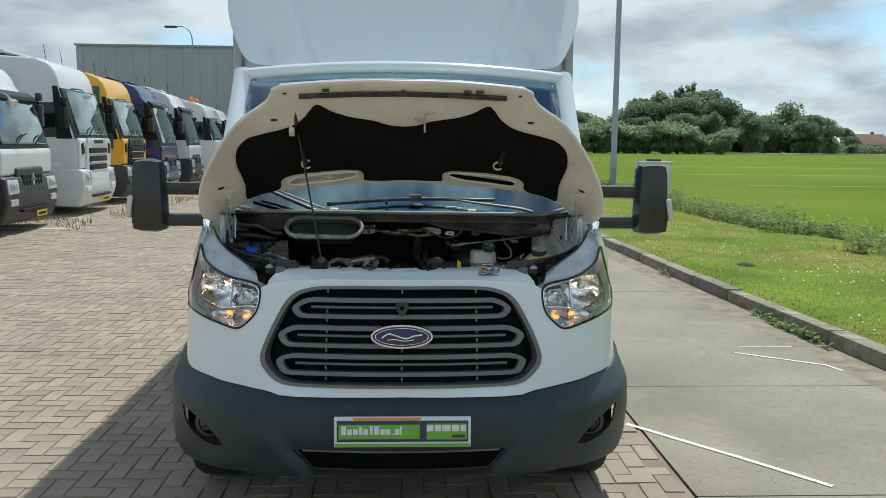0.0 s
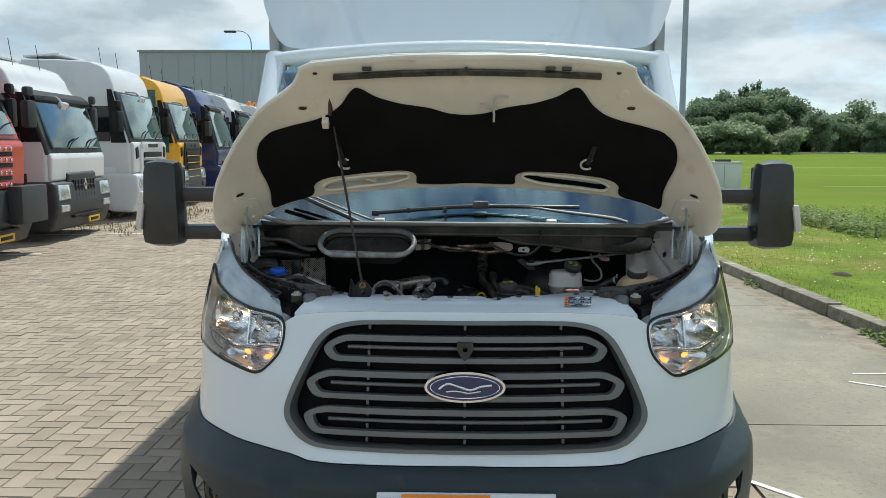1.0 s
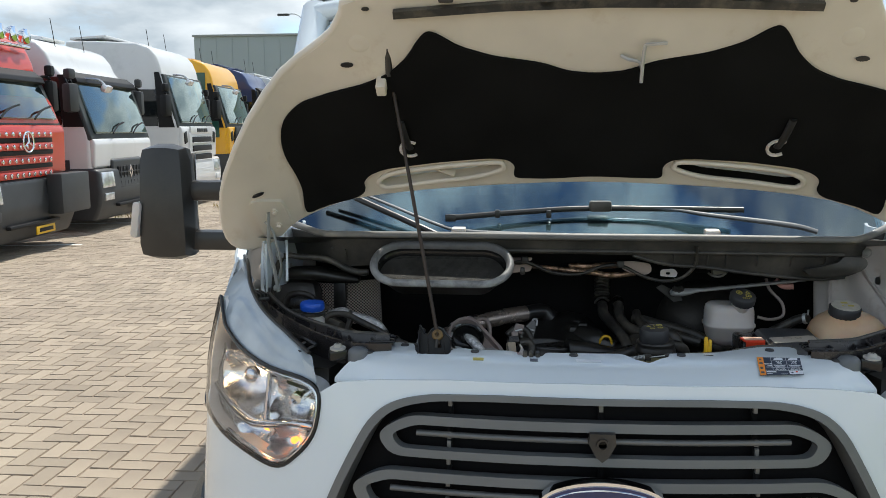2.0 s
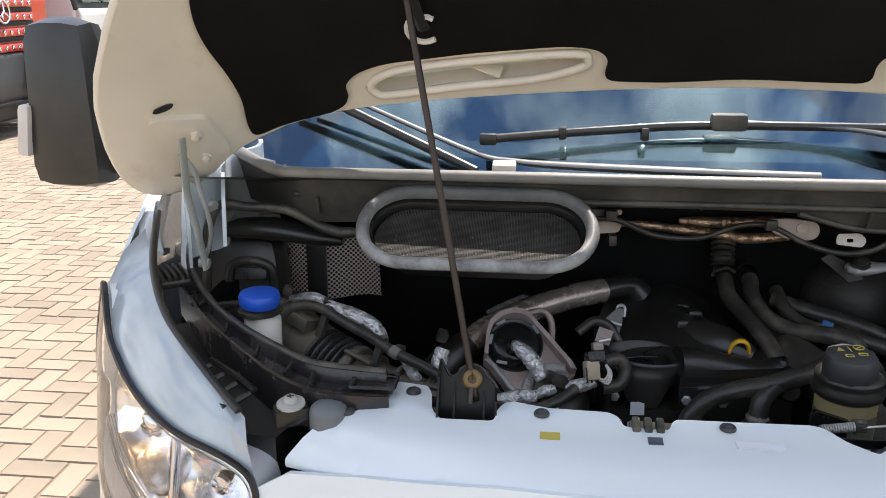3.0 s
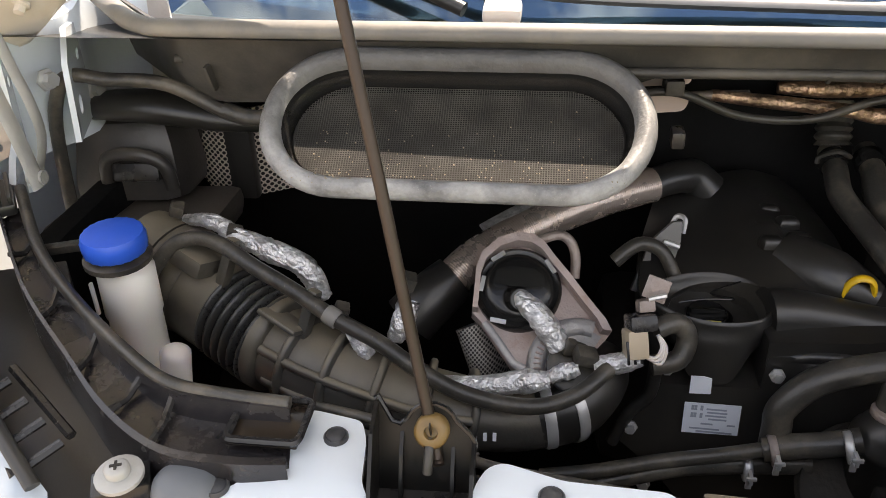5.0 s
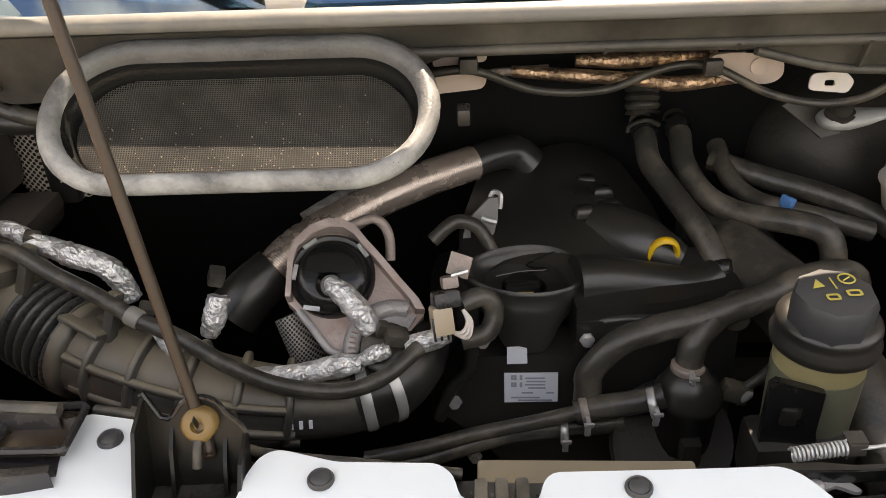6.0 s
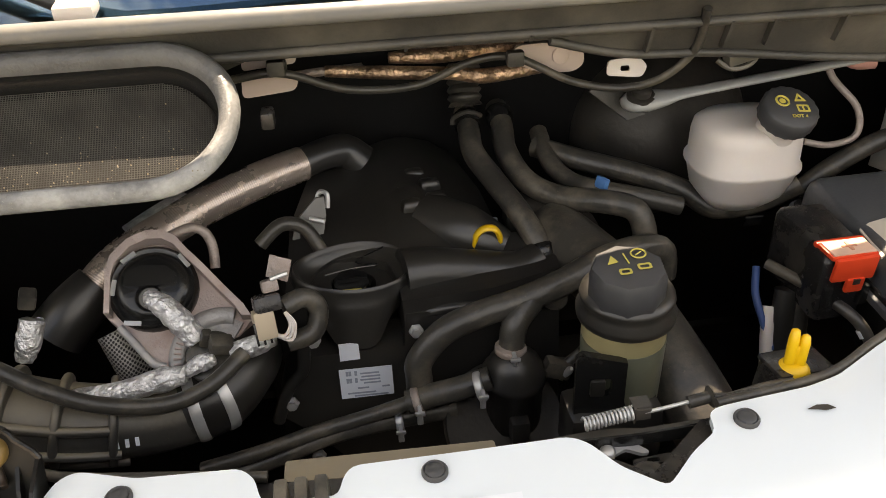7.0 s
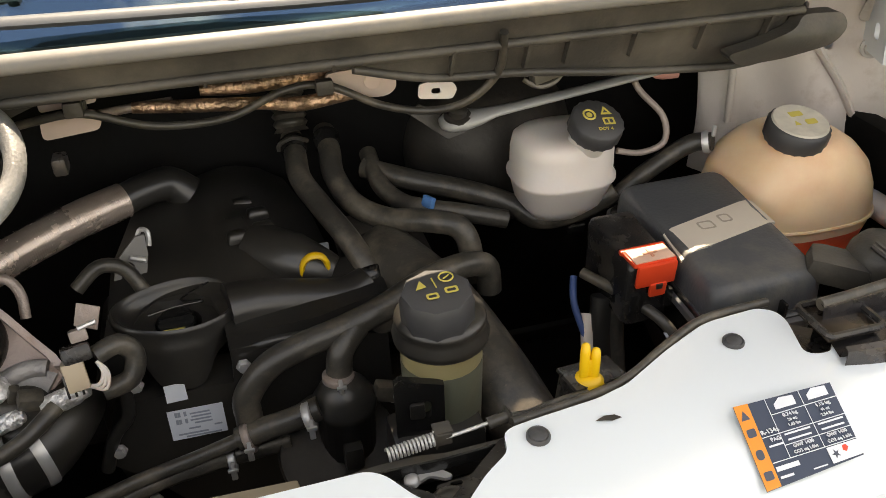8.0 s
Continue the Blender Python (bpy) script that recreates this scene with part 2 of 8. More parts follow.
INK = pbr("label_ink", (0.06, 0.07, 0.10), 0.5, var=0.05, bump=0.0)
ORANGE = pbr("orange_label", (0.85, 0.28, 0.03), 0.45, var=0.04, bump=0.0)
NAVY = pbr("navy_label", (0.03, 0.045, 0.08), 0.45, var=0.05, bump=0.0)
GREEN = pbr("green_label", (0.18, 0.42, 0.05), 0.4, var=0.04, bump=0.0)
GOLD = pbr("yellow_ink", (0.52, 0.43, 0.09), 0.5, var=0.03, bump=0.0)
TYRE = pbr("tyre_rubber", (0.018, 0.018, 0.018), 0.8, var=0.15, bump=0.3, bscale=120)
WINDSCREEN = glass("windscreen_glass", (0.45, 0.58, 0.62), 4.4, 0.0, (0.78, 0.93, 1.0))
LENS = glass("lamp_lens", (0.93, 0.94, 0.95), 1.0)
REFLECT = pbr("lamp_reflector", (0.96, 0.96, 0.96), 0.20, metal=1.0, var=0.03, scale=30, bump=0.0, bscale=45)
BULB = glow("lit_bulb", (1.0, 0.66, 0.34), 9.0)
# Opaque band for clear lens over chrome; its sky reflection is in the colour.
LENSBAND = pbr("sky_sheen_lamp_edge", (0.40, 0.45, 0.49), 0.12, var=0.15, scale=12, bump=0.02, coat=0.9)
AMBER = glow("lit_indicator", (1.0, 0.26, 0.04), 2.5)


# ---- building helpers ----
def data(name, verts, faces, smooth=True):
    me = bpy.data.meshes.new(name)
    me.from_pydata([tuple(v) for v in verts], [], faces)
    me.validate()
    if smooth:
        for p in me.polygons:
            p.use_smooth = True
        me.set_sharp_from_angle(angle=radians(52))
    return me


def part(name, me, material, parent=None, label=""):
    """One mesh object under a thing or a part."""
    if isinstance(me, tuple):
        me = data(name, *me)
    ob = new(name, me)
    if not me.materials:
        me.materials.append(material)
    ob.parent = parent
    if label:
        ob["label"] = label
    return ob


def thing(name, label, category, at=(0, 0, 0), turn=0.0, group="", kind=""):
    ob = new(name)
    ob.empty_display_size = 0.1
    ob.matrix_basis = pose(*at, 0, 0, turn)
    return tagged(ob, label, category, group, kind)


def join(*pieces):
    vs, fs = [], []
    for v, f in pieces:
        n = len(vs)
        vs += [Vector(p) for p in v]
        fs += [tuple(i + n for i in q) for q in f]
    return vs, fs


def moved(geo, m):
    return [m @ Vector(v) for v in geo[0]], geo[1]


def spline(pts, n=6, closed=False):
    """Catmull-Rom through the given points."""
    p = [Vector(q) for q in pts]
    out, k = [], len(p)
    for i in range(k if closed else k - 1):
        a, b, c, d = (p[(i + j) % k] if closed else p[min(max(i + j, 0), k - 1)] for j in (-1, 0, 1, 2))
        for s in range(n):
            t = s / n
            out.append(0.5 * ((2 * b) + (c - a) * t + (2 * a - 5 * b + 4 * c - d) * t * t + (3 * b - a - 3 * c + d) * t ** 3))
    return out if closed else out + [p[-1]]


def tube(pts, r, seg=10, n=6, closed=False, wave=0.0, pitch=0.01, flat=1.0, smooth_path=True, caps=True):
    """A pipe along a curve; r is a radius or a list of radii along it. wave: height of its ribs."""
    path = spline(pts, n, closed) if smooth_path else [Vector(q) for q in pts]
    if wave:
        fine, step = [], pitch / 4
        for a, b in zip(path, path[1:]):
            k = max(1, round((b - a).length / step))
            fine += [a.lerp(b, i / k) for i in range(k)]
        path = fine + [path[-1]]
    vs, fs, up, k = [], [], None, len(path)
    for i, q in enumerate(path):
        a, b = (path[i - 1], path[(i + 1) % k]) if closed else (path[max(i - 1, 0)], path[min(i + 1, k - 1)])
        d = (b - a).normalized()
        if up is None:
            up = Vector((0, 0, 1)) if abs(d.z) < 0.9 else Vector((1, 0, 0))
        side = d.cross(up).normalized()
        up = side.cross(d).normalized()
        f = i / max(1, k - 1)
        rad = r if isinstance(r, (int, float)) else float(np.interp(f * (len(r) - 1), range(len(r)), r))
        if wave:
            rad += wave * (1, 0.3, -1, 0.3)[i % 4]
        for s in range(seg):
            t = 2 * math.pi * s / seg
            vs.append(q + side * rad * math.cos(t) + up * rad * flat * math.sin(t))
    for i in range(k if closed else k - 1):
        for s in range(seg):
            a, b = i * seg, ((i + 1) % k) * seg
            fs.append((a + s, a + (s + 1) % seg, b + (s + 1) % seg, b + s))
    if caps and not closed:
        fs += [tuple(range(seg))[::-1], tuple(range((k - 1) * seg, k * seg))]
    return vs, fs


def crinkled(geo, amount, seed):
    """Foil creases: every corner pushed a little aside, with hard folds between."""
    rng = random.Random(seed)
    return [Vector(v) + Vector((rng.uniform(-1, 1), rng.uniform(-1, 1), rng.uniform(-1, 1))) * amount for v in geo[0]], geo[1], False


def lathe(profile, seg=28, at=(0, 0, 0), axis=(0, 0, 1), knurl=0.0, ends=True):
    """A turned shape: rows of radius and height along the axis. knurl: depth of grips round it."""
    m = Matrix.Translation(at) @ Vector(axis).to_track_quat("Z", "Y").to_matrix().to_4x4()
    vs, fs = [], []
    for r, h in profile:
        for s in range(seg):
            t = 2 * math.pi * s / seg
            rr = r - (knurl if knurl and s % 2 else 0) * (r > 0.004)
            vs.append(m @ Vector((rr * math.cos(t), rr * math.sin(t), h)))
    for i in range(len(profile) - 1):
        for s in range(seg):
            fs.append((i * seg + s, i * seg + (s + 1) % seg, (i + 1) * seg + (s + 1) % seg, (i + 1) * seg + s))
    if ends and profile[0][0] > 0.0005:
        fs.append(tuple(range(seg))[::-1])
    if ends and profile[-1][0] > 0.0005:
        k = (len(profile) - 1) * seg
        fs.append(tuple(range(k, k + seg)))
    return vs, fs


def block(size, at=(0, 0, 0), turn=(0, 0, 0), bevel=0.004, taper=1.0):
    """A box with rounded edges; taper narrows its top."""
    bm = bmesh.new()
    bmesh.ops.create_cube(bm, size=1.0)
    for v in bm.verts:
        k = taper if v.co.z > 0 else 1.0
        v.co = Vector((v.co.x * size[0] * k, v.co.y * size[1] * k, v.co.z * size[2]))
    if bevel:
        bmesh.ops.bevel(bm, geom=bm.edges[:], offset=min(bevel, min(size) * 0.45), segments=2, profile=0.6, affect="EDGES")
    bm.verts.index_update()
    m = pose(*at, *turn)
    out = [m @ v.co for v in bm.verts], [tuple(v.index for v in f.verts) for f in bm.faces]
    bm.free()
    return out


def inside(p, loop):
    hit, k = False, len(loop)
    for i in range(k):
        (x1, y1), (x2, y2) = loop[i][:2], loop[i - 1][:2]
        if (y1 > p[1]) != (y2 > p[1]) and p[0] < (x2 - x1) * (p[1] - y1) / (y2 - y1) + x1:
            hit = not hit
    return hit


def dense(loop, step):
    out = []
    for a, b in zip(loop, loop[1:] + loop[:1]):
        k = max(1, math.ceil(math.dist(a, b) / step))
        out += [(a[0] + (b[0] - a[0]) * i / k, a[1] + (b[1] - a[1]) * i / k) for i in range(k)]
    return out


def sheet(outline, place, holes=(), step=0.04, thick=0.0):
    """A panel: an outline in two dimensions, with holes, laid on a curved surface by place(u, v, depth), thick metres deep."""
    from mathutils.geometry import delaunay_2d_cdt
    loops = [dense(list(q), step) for q in (outline, *holes)]
    pts, edges = [], []
    for q in loops:
        n = len(pts)
        pts += q
        edges += [(n + i, n + (i + 1) % len(q)) for i in range(len(q))]
    rim = len(pts)
    us, vs = [p[0] for p in loops[0]], [p[1] for p in loops[0]]
    u = min(us) + step * 0.5
    while u < max(us):
        v = min(vs) + step * 0.5
        while v < max(vs):
            if inside((u, v), loops[0]) and not any(inside((u, v), q) for q in loops[1:]):
                if min((u - p[0]) ** 2 + (v - p[1]) ** 2 for p in pts[:rim]) > (step * 0.4) ** 2:
                    pts.append((u, v))
            v += step
        u += step
    co, _, tri, *_ = delaunay_2d_cdt([Vector(p) for p in pts], edges, [], 0, 1e-6)
    keep = []
    for f in tri:
        c = (sum(co[i][0] for i in f) / 3, sum(co[i][1] for i in f) / 3)
        if inside(c, loops[0]) and not any(inside(c, q) for q in loops[1:]):
            keep.append(tuple(f))
    out, faces = [place(p[0], p[1], 0.0) for p in co], list(keep)
    if thick:
        n = len(out)
        out += [place(p[0], p[1], thick) for p in co]
        faces += [tuple(i + n for i in f[::-1]) for f in keep]
        count = {}
        for f in keep:
            for a, b in zip(f, f[1:] + f[:1]):
                count[(a, b)] = 1
        for a, b in list(count):
            if (b, a) not in count:
                faces.append((b, a, a + n, b + n))
    return out, faces


def flat(origin, right, up):
    """A place() for sheet on a plane: depth goes against right x up."""
    o, r, u = Vector(origin), Vector(right).normalized(), Vector(up).normalized()
    n = r.cross(u)
    return lambda a, b, d: o + r * a + u * b - n * d


def soft(loop, n=4):
    """A closed outline with its corners eased."""
    return [(p.x, p.y) for p in spline([(a, b, 0) for a, b in loop], n, True)]


def fillet(loop, r=0.02, n=4):
    """A closed outline with each corner rounded off."""
    out, k = [], len(loop)
    for i, p in enumerate(loop):
        p, a, b = Vector(p), Vector(loop[i - 1]), Vector(loop[(i + 1) % k])
        u, v = p + (a - p) * min(.48, r / max(1e-6, (a - p).length)), p + (b - p) * min(.48, r / max(1e-6, (b - p).length))
        for j in range(n + 1):
            t = j / n
            q = u * (1 - t) ** 2 + p * 2 * t * (1 - t) + v * t * t
            out.append((q.x, q.y))
    return out


def leafy(m, share=0.45):
    """Lets light through thin leaves."""
    n, l = m.node_tree.nodes, m.node_tree.links
    b = n["Principled BSDF"]
    t, mx = n.new("ShaderNodeBsdfTranslucent"), n.new("ShaderNodeMixShader")
    l.new(b.inputs["Base Color"].links[0].from_socket, t.inputs["Color"])
    mx.inputs[0].default_value = share
    l.new(b.outputs[0], mx.inputs[1])
    l.new(t.outputs[0], mx.inputs[2])
    l.new(mx.outputs[0], n["Material Output"].inputs["Surface"])
    return m


def mirrored(half):
    """An outline from its right half, listed from the top centre to the bottom centre."""
    return list(half) + [(-x, z) for x, z in reversed(half) if x > 1e-6]


def rounded(w, h, r, n=5, at=(0, 0)):
    out = []
    for cx, cy, a in ((1, 1, 0), (-1, 1, 90), (-1, -1, 180), (1, -1, 270)):
        for i in range(n + 1):
            t = radians(a + 90 * i / n)
            out.append((at[0] + cx * (w / 2 - r) + r * math.cos(t), at[1] + cy * (h / 2 - r) + r * math.sin(t)))
    return out


def loft(outline, levels):
    """A lid or box: one outline at several heights, each shrunk towards its middle, closed at both ends."""
    cx, cy = sum(p[0] for p in outline) / len(outline), sum(p[1] for p in outline) / len(outline)
    k, vs, fs = len(outline), [], []
    for z, inset in levels:
        for x, y in outline:
            d = math.hypot(x - cx, y - cy)
            vs.append(Vector((x - (x - cx) / d * inset, y - (y - cy) / d * inset, z)))
    for r in range(len(levels) - 1):
        fs += [(r * k + i, r * k + (i + 1) % k, (r + 1) * k + (i + 1) % k, (r + 1) * k + i) for i in range(k)]
    return vs, fs + [tuple(range(k))[::-1], tuple(range((len(levels) - 1) * k, len(levels) * k))]


# ---- the van: outer body ----
van = thing("van", "white box van with open bonnet parked on brick paving", "van")
PLAN = spline([(0, 0, 0), (.2, .006, 0), (.44, .035, 0), (.62, .09, 0), (.74, .155, 0), (.86, .28, 0), (.93, .41, 0), (.975, .58, 0), (1.0, .8, 0),
               (1.01, 1.1, 0), (1.01, 2.2, 0)], 8)
RUN = np.r_[0, np.cumsum([(b - a).length for a, b in zip(PLAN, PLAN[1:])])]
PX, PY = np.array([p.x for p in PLAN]), np.array([p.y for p in PLAN])


def along(x):
    """The way along the plan curve to where the body is x wide."""
    return math.copysign(float(np.interp(abs(x), PX, RUN)), x)


def bulge(z):
    return float(np.interp(z, [.22, .3, .36, .5, .6, .64, .66, .9, 1.0, 1.1, 1.2], [.03, -.06, -.10, -.125, -.115, -.08, -.055, -.02, 0, .02, .05]))


def front(u, z, depth=0.0):
    """The body's front, u metres along the plan curve, at height z."""
    s = abs(u)
    x, y = float(np.interp(s, RUN, PX)), float(np.interp(s, RUN, PY))
    a, b = max(s - 0.02, 0), s + 0.02
    tx, ty = float(np.interp(b, RUN, PX) - np.interp(a, RUN, PX)), float(np.interp(b, RUN, PY) - np.interp(a, RUN, PY))
    k = math.hypot(tx, ty)
    nx, ny = ty / k, -tx / k
    o = -bulge(z) * float(np.interp(s, [0, .55, .95, 1.3], [1, 1, .62, .25])) - depth
    return Vector((math.copysign(x + nx * o, u) if u else 0.0, y + ny * o, z))


def on_front(pts):
    return [(along(x), z) for x, z in pts]


BUMPER_TOP = [(0, .654), (.40, .650), (.47, .652), (.53, .664), (.64, .674), (.77, .684), (.88, .682), (.96, .70), (.99, .74)]
LAMP = [(.883, 1.211), (.862, 1.165), (.84, 1.145), (.782, 1.118), (.70, 1.098), (.616, 1.086), (.58, 1.068), (.572, 1.03), (.582, .973), (.618, .926),
        (.657, .898), (.713, .903), (.822, .918), (.917, .93), (.945, .95), (.945, 1.0), (.921, 1.052), (.905, 1.12), (.893, 1.19)]
GRILLE = [(0, 1.084), (.20, 1.085), (.336, 1.081), (.395, 1.069), (.436, 1.05), (.468, 1.015), (.502, .945), (.533, .872), (.555, .805), (.55, .768),
          (.53, .742), (.50, .712), (.464, .695), (.416, .689), (.2, .687), (0, .687)]
side_end = along(.99) + 0.15
fascia = [(0, 1.11), (.30, 1.108), (.45, 1.10), (.535, 1.088), (.574, 1.062)] + [(p.x, p.y) for p in spline([(a, b, 0) for a, b in LAMP[7:14]], 4)]
fascia = on_front(fascia) + [(side_end - 0.05, .94), (side_end, .90), (side_end, .76)] + on_front(BUMPER_TOP[::-1])
part("front_panel", sheet(mirrored(fascia), front, [fillet(mirrored(on_front(GRILLE)), .03, 3)], 0.05, 0.006), WHITE, van, "white painted front panel round the grille")

# Shade inside the bumper openings, put into the colour of their backing sheets.
GRILLEBLACK2 = pbr("unlit_intake_black", (.004, .004, .005), .6, var=.2, spec=.12)
# grey lower bumper with a lower opening and two lamp pockets
pocket = [(.885, .575), (.83, .560), (.77, .542), (.715, .515), (.675, .47), (.640, .415), (.69, .405), (.76, .420), (.82, .450), (.86, .50)]
pocket = [(.742 + (x - .765) * .70, .498 + (z - .485) * .74) for x, z in pocket]
low = on_front([(x, z - .003) for x, z in BUMPER_TOP]) + [(side_end, .74), (side_end - .02, .42)] + on_front([(.94, .315), (.86, .315), (.72, .335), (.6, .345), (0, .345)])
holes = [on_front(pocket), on_front([(-x, z) for x, z in pocket][::-1]), mirrored(on_front([(0, .458), (.39, .458), (.405, .450), (.335, .372), (.318, .366), (0, .366)]))]
bumper = part("bumper", sheet(mirrored(low), lambda u, z, d: front(u, z, d - .006 - .030 * max(0, min(1, (abs(u) - .35 - (z - .36) * .7) / .03)) * max(.05, min(1, (float(np.interp(abs(u), [p for p, _ in on_front(BUMPER_TOP)], [q for _, q in BUMPER_TOP])) - z) / .06))), holes, 0.025, 0.008),
              PLASTIC, van, "grey unpainted plastic bumper")
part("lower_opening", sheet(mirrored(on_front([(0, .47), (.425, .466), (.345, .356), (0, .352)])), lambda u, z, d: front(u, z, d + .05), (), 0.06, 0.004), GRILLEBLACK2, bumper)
part("lower_bar", tube([front(along(x), .452, -.002) for x in (-.37, -.15, 0, .15, .37)], .005, 8, 4), GRILLEBAR, bumper)
for s in (-1, 1):
    loop = on_front([(s * (.742 + (x - .742) * 1.5), .498 + (z - .498) * 1.4) for x, z in pocket])
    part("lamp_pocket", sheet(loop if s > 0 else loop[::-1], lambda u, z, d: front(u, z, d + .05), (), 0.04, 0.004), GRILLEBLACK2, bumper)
    c = front(along(s * .728), .506, .004)
    ax = Vector((s * .35, -1, 0)).normalized()
    fog = part("fog_lamp", lathe([(.058, -.045), (.062, .0), (.054, .006), (.043, .004), (.040, -.02)], 26, c, ax, 0, False), BLACK, van, "round fog lamp in a black ring")
    part("lamp_glass", lathe([(.041, .002), (.03, .008), (.001, .011)], 22, c, ax, 0, False), LENS, fog)
    part("reflector", lathe([(.040, -.006), (.03, -.024), (.001, -.036)], 22, c, ax, 0, False), CHROME, fog)
    part("bulb_cap", lathe([(.008, -.03), (.010, -.014), (.001, -.008)], 14, c, ax), CHROME, fog)

# number plate with advertising insert
plate = part("number_plate", moved(block((.527, .012, .118), (0, 0, 0), (0, 0, 0), .005), pose(0.005, -.148, .545, -4)), PAPER, van, "advertising plate in white frame")


def on_plate(w, h, x, z, d, m, name, label=""):
    return part(name, moved(block((w, .003, h), (x, -.0065 - d, z), (0, 0, 0), .0008), pose(.005, -.148, .545, -4)), m, plate, label)


on_plate(.505, .082, 0, .003, .0005, NAVY, "insert")
on_plate(.31, .056, -.09, .001, .002, GREEN, "green_panel")
on_plate(.155, .062, .17, .002, .002, GREEN, "green_panel")
on_plate(.518, .013, 0, -.052, .001, GREEN, "green_strip")
on_plate(.26, .010, -.06, .051, .001, ORANGE, "orange_strip")


def words(text, size, m, material, parent, name, width=None, label=""):
    cu = bpy.data.curves.new(name, "FONT")
    cu.body, cu.size, cu.extrude, cu.align_x, cu.align_y = text, size, .0004, "CENTER", "CENTER"
    tmp = bpy.data.objects.new(name, cu)
    scene.collection.objects.link(tmp)
    dg = bpy.context.evaluated_depsgraph_get()
    me = bpy.data.meshes.new_from_object(tmp.evaluated_get(dg))
    bpy.data.objects.remove(tmp)
    w = max(v.co.x for v in me.vertices) - min(v.co.x for v in me.vertices)
    k = width / w if width else 1.0
    me.transform(m @ Matrix.Diagonal((k, 1, 1, 1)))
    me.materials.clear()
    return part(name, me, material, parent, label)


for i, (x, w, h) in enumerate(((-.226, .019, .034), (-.203, .018, .022), (-.181, .018, .022), (-.161, .013, .030), (-.141, .018, .022), (-.120, .010, .034), (-.100, .019, .034), (-.076, .019, .022),
                              (-.055, .016, .022), (-.038, .006, .006), (-.021, .018, .022), (-.006, .006, .034))):
    on_plate(w, h, x, .001 + (h - .022) / 2, .0035, PAPER, "letter_bar")
for i, (x, w) in enumerate(((.105, .026), (.136, .024), (.168, .032), (.203, .026), (.233, .02))):
    on_plate(w, .024, x, .015, .0035, PAPER, "letter_bar")
on_plate(.05, .012, .215, -.016, .0035, INK, "letter_bar")

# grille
# Near-black for backing sheet and ribs: the grille's inner shade as colour.
GRILLEBLACK = pbr("unlit_grille_black", (.004, .004, .005), .6, var=.2, spec=.12)
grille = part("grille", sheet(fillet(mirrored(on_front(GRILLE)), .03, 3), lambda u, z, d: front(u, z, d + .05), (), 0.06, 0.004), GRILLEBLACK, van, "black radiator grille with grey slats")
inner = [(x * .965 if x > .3 else x, .887 + (z - .887) * .94) for x, z in GRILLE]
part("surround", sheet(fillet(mirrored(on_front(GRILLE)), .03, 3), lambda u, z, d: front(u, z, d - .006), [fillet(mirrored(on_front(inner)), .03, 3)], 0.03, 0.05), GRILLEBAR, grille, "grey grille surround")


def hoop(ztop, zbot, wide, nose):
    """A flat slat loop, open in the middle, with slanting ends."""
    zm = (ztop + zbot) / 2
    out = [(0, ztop), (wide - .06, ztop), (wide - .006, zm + nose + .010), (wide, zm + nose - .010), (wide - .028, zbot), (0, zbot)]
    inn = [(0, ztop - .018), (wide - .075, ztop - .018), (wide - .030, zm + nose + .004), (wide - .030, zm + nose - .008), (wide - .046, zbot + .016), (0, zbot + .016)]
    return out, inn


for zt, zb, w, nose in ((1.035, .954, .442, .0), (.926, .840, .492, .004), (.815, .730, .496, .012)):
    o, i = hoop(zt, zb, w, nose)
    part("slat_loop", sheet(fillet(mirrored(on_front(o)), .028), lambda u, z, d: front(u, z, d + .008), [fillet(mirrored(on_front(i)), .018)], 0.03, 0.022), GRILLEBAR, grille)
    zm = (zt + zb) / 2
    part("slat", tube([front(along(x), zm + .001, .026) for x in np.linspace(-(w - .075), w - .075, 15)], .0065, 8, 1), GRILLEBAR, grille)
for x in (-.30, 0, .30):
    part("grille_rib", tube([front(along(x), z, .035) for z in (1.065, .95, .83, .71)], .006, 6, 2), GRILLEBLACK, grille)
    for z in (1.058, .995, .978, .945, .903, .868, .828, .795, .757, .715):
        if x or z > .95 or z < .83:
            part("clip", moved(block((.008, .008, .014), (0, 0, 0), (0, 0, 0), .001), Matrix.Translation(front(along(x), z, .026))), GRILLEBAR, grille)
part("tow_emblem", sheet([(-.024, .02), (.024, .02), (.026, 0), (.012, -.026), (0, -.036), (-.012, -.026), (-.026, 0)], flat((0, -.004, 1.0), (1, 0, 0), (0, .05, 1)), (), .02, .02),
     DARKMETAL, grille)
part("emblem_socket", lathe([(.012, 0), (.012, .004), (.008, .004), (.007, .0)], 16, (0, -.005, 1.0), (0, -1, 0)), BLACK, grille)
ell = lambda a, b, n=40: [(a * math.cos(2 * math.pi * i / n), b * math.sin(2 * math.pi * i / n)) for i in range(n)]
bp = flat((0, -.05, .895), (1, 0, 0), (0, .06, 1))
badge = part("badge", sheet(ell(.122, .047), bp, (), .03, .03), CHROME, van, "oval badge with blue field and chrome rim")
part("badge_field", sheet(ell(.114, .040), lambda a, b, d: bp(a, b, d - .003), (), .03, .003), BADGEBLUE, badge)
part("badge_ring", tube([bp(a, b, -.003) for a, b in ell(.104, .033)], .0016, 6, 1, True), CHROME, badge)
bpts = lambda q: [bp(a, b, -.007) for a, b in q]
for q, r in (([(-.078, -.004), (-.052, .012), (-.020, .004), (.016, -.006), (.048, .004), (.080, .008)], .0042), ([(-.056, -.012), (-.024, -.010), (.010, -.016), (.048, -.010)], .0028)):
    part("silver_wave", tube(bpts(q), r, 8, 5), CHROME, badge)

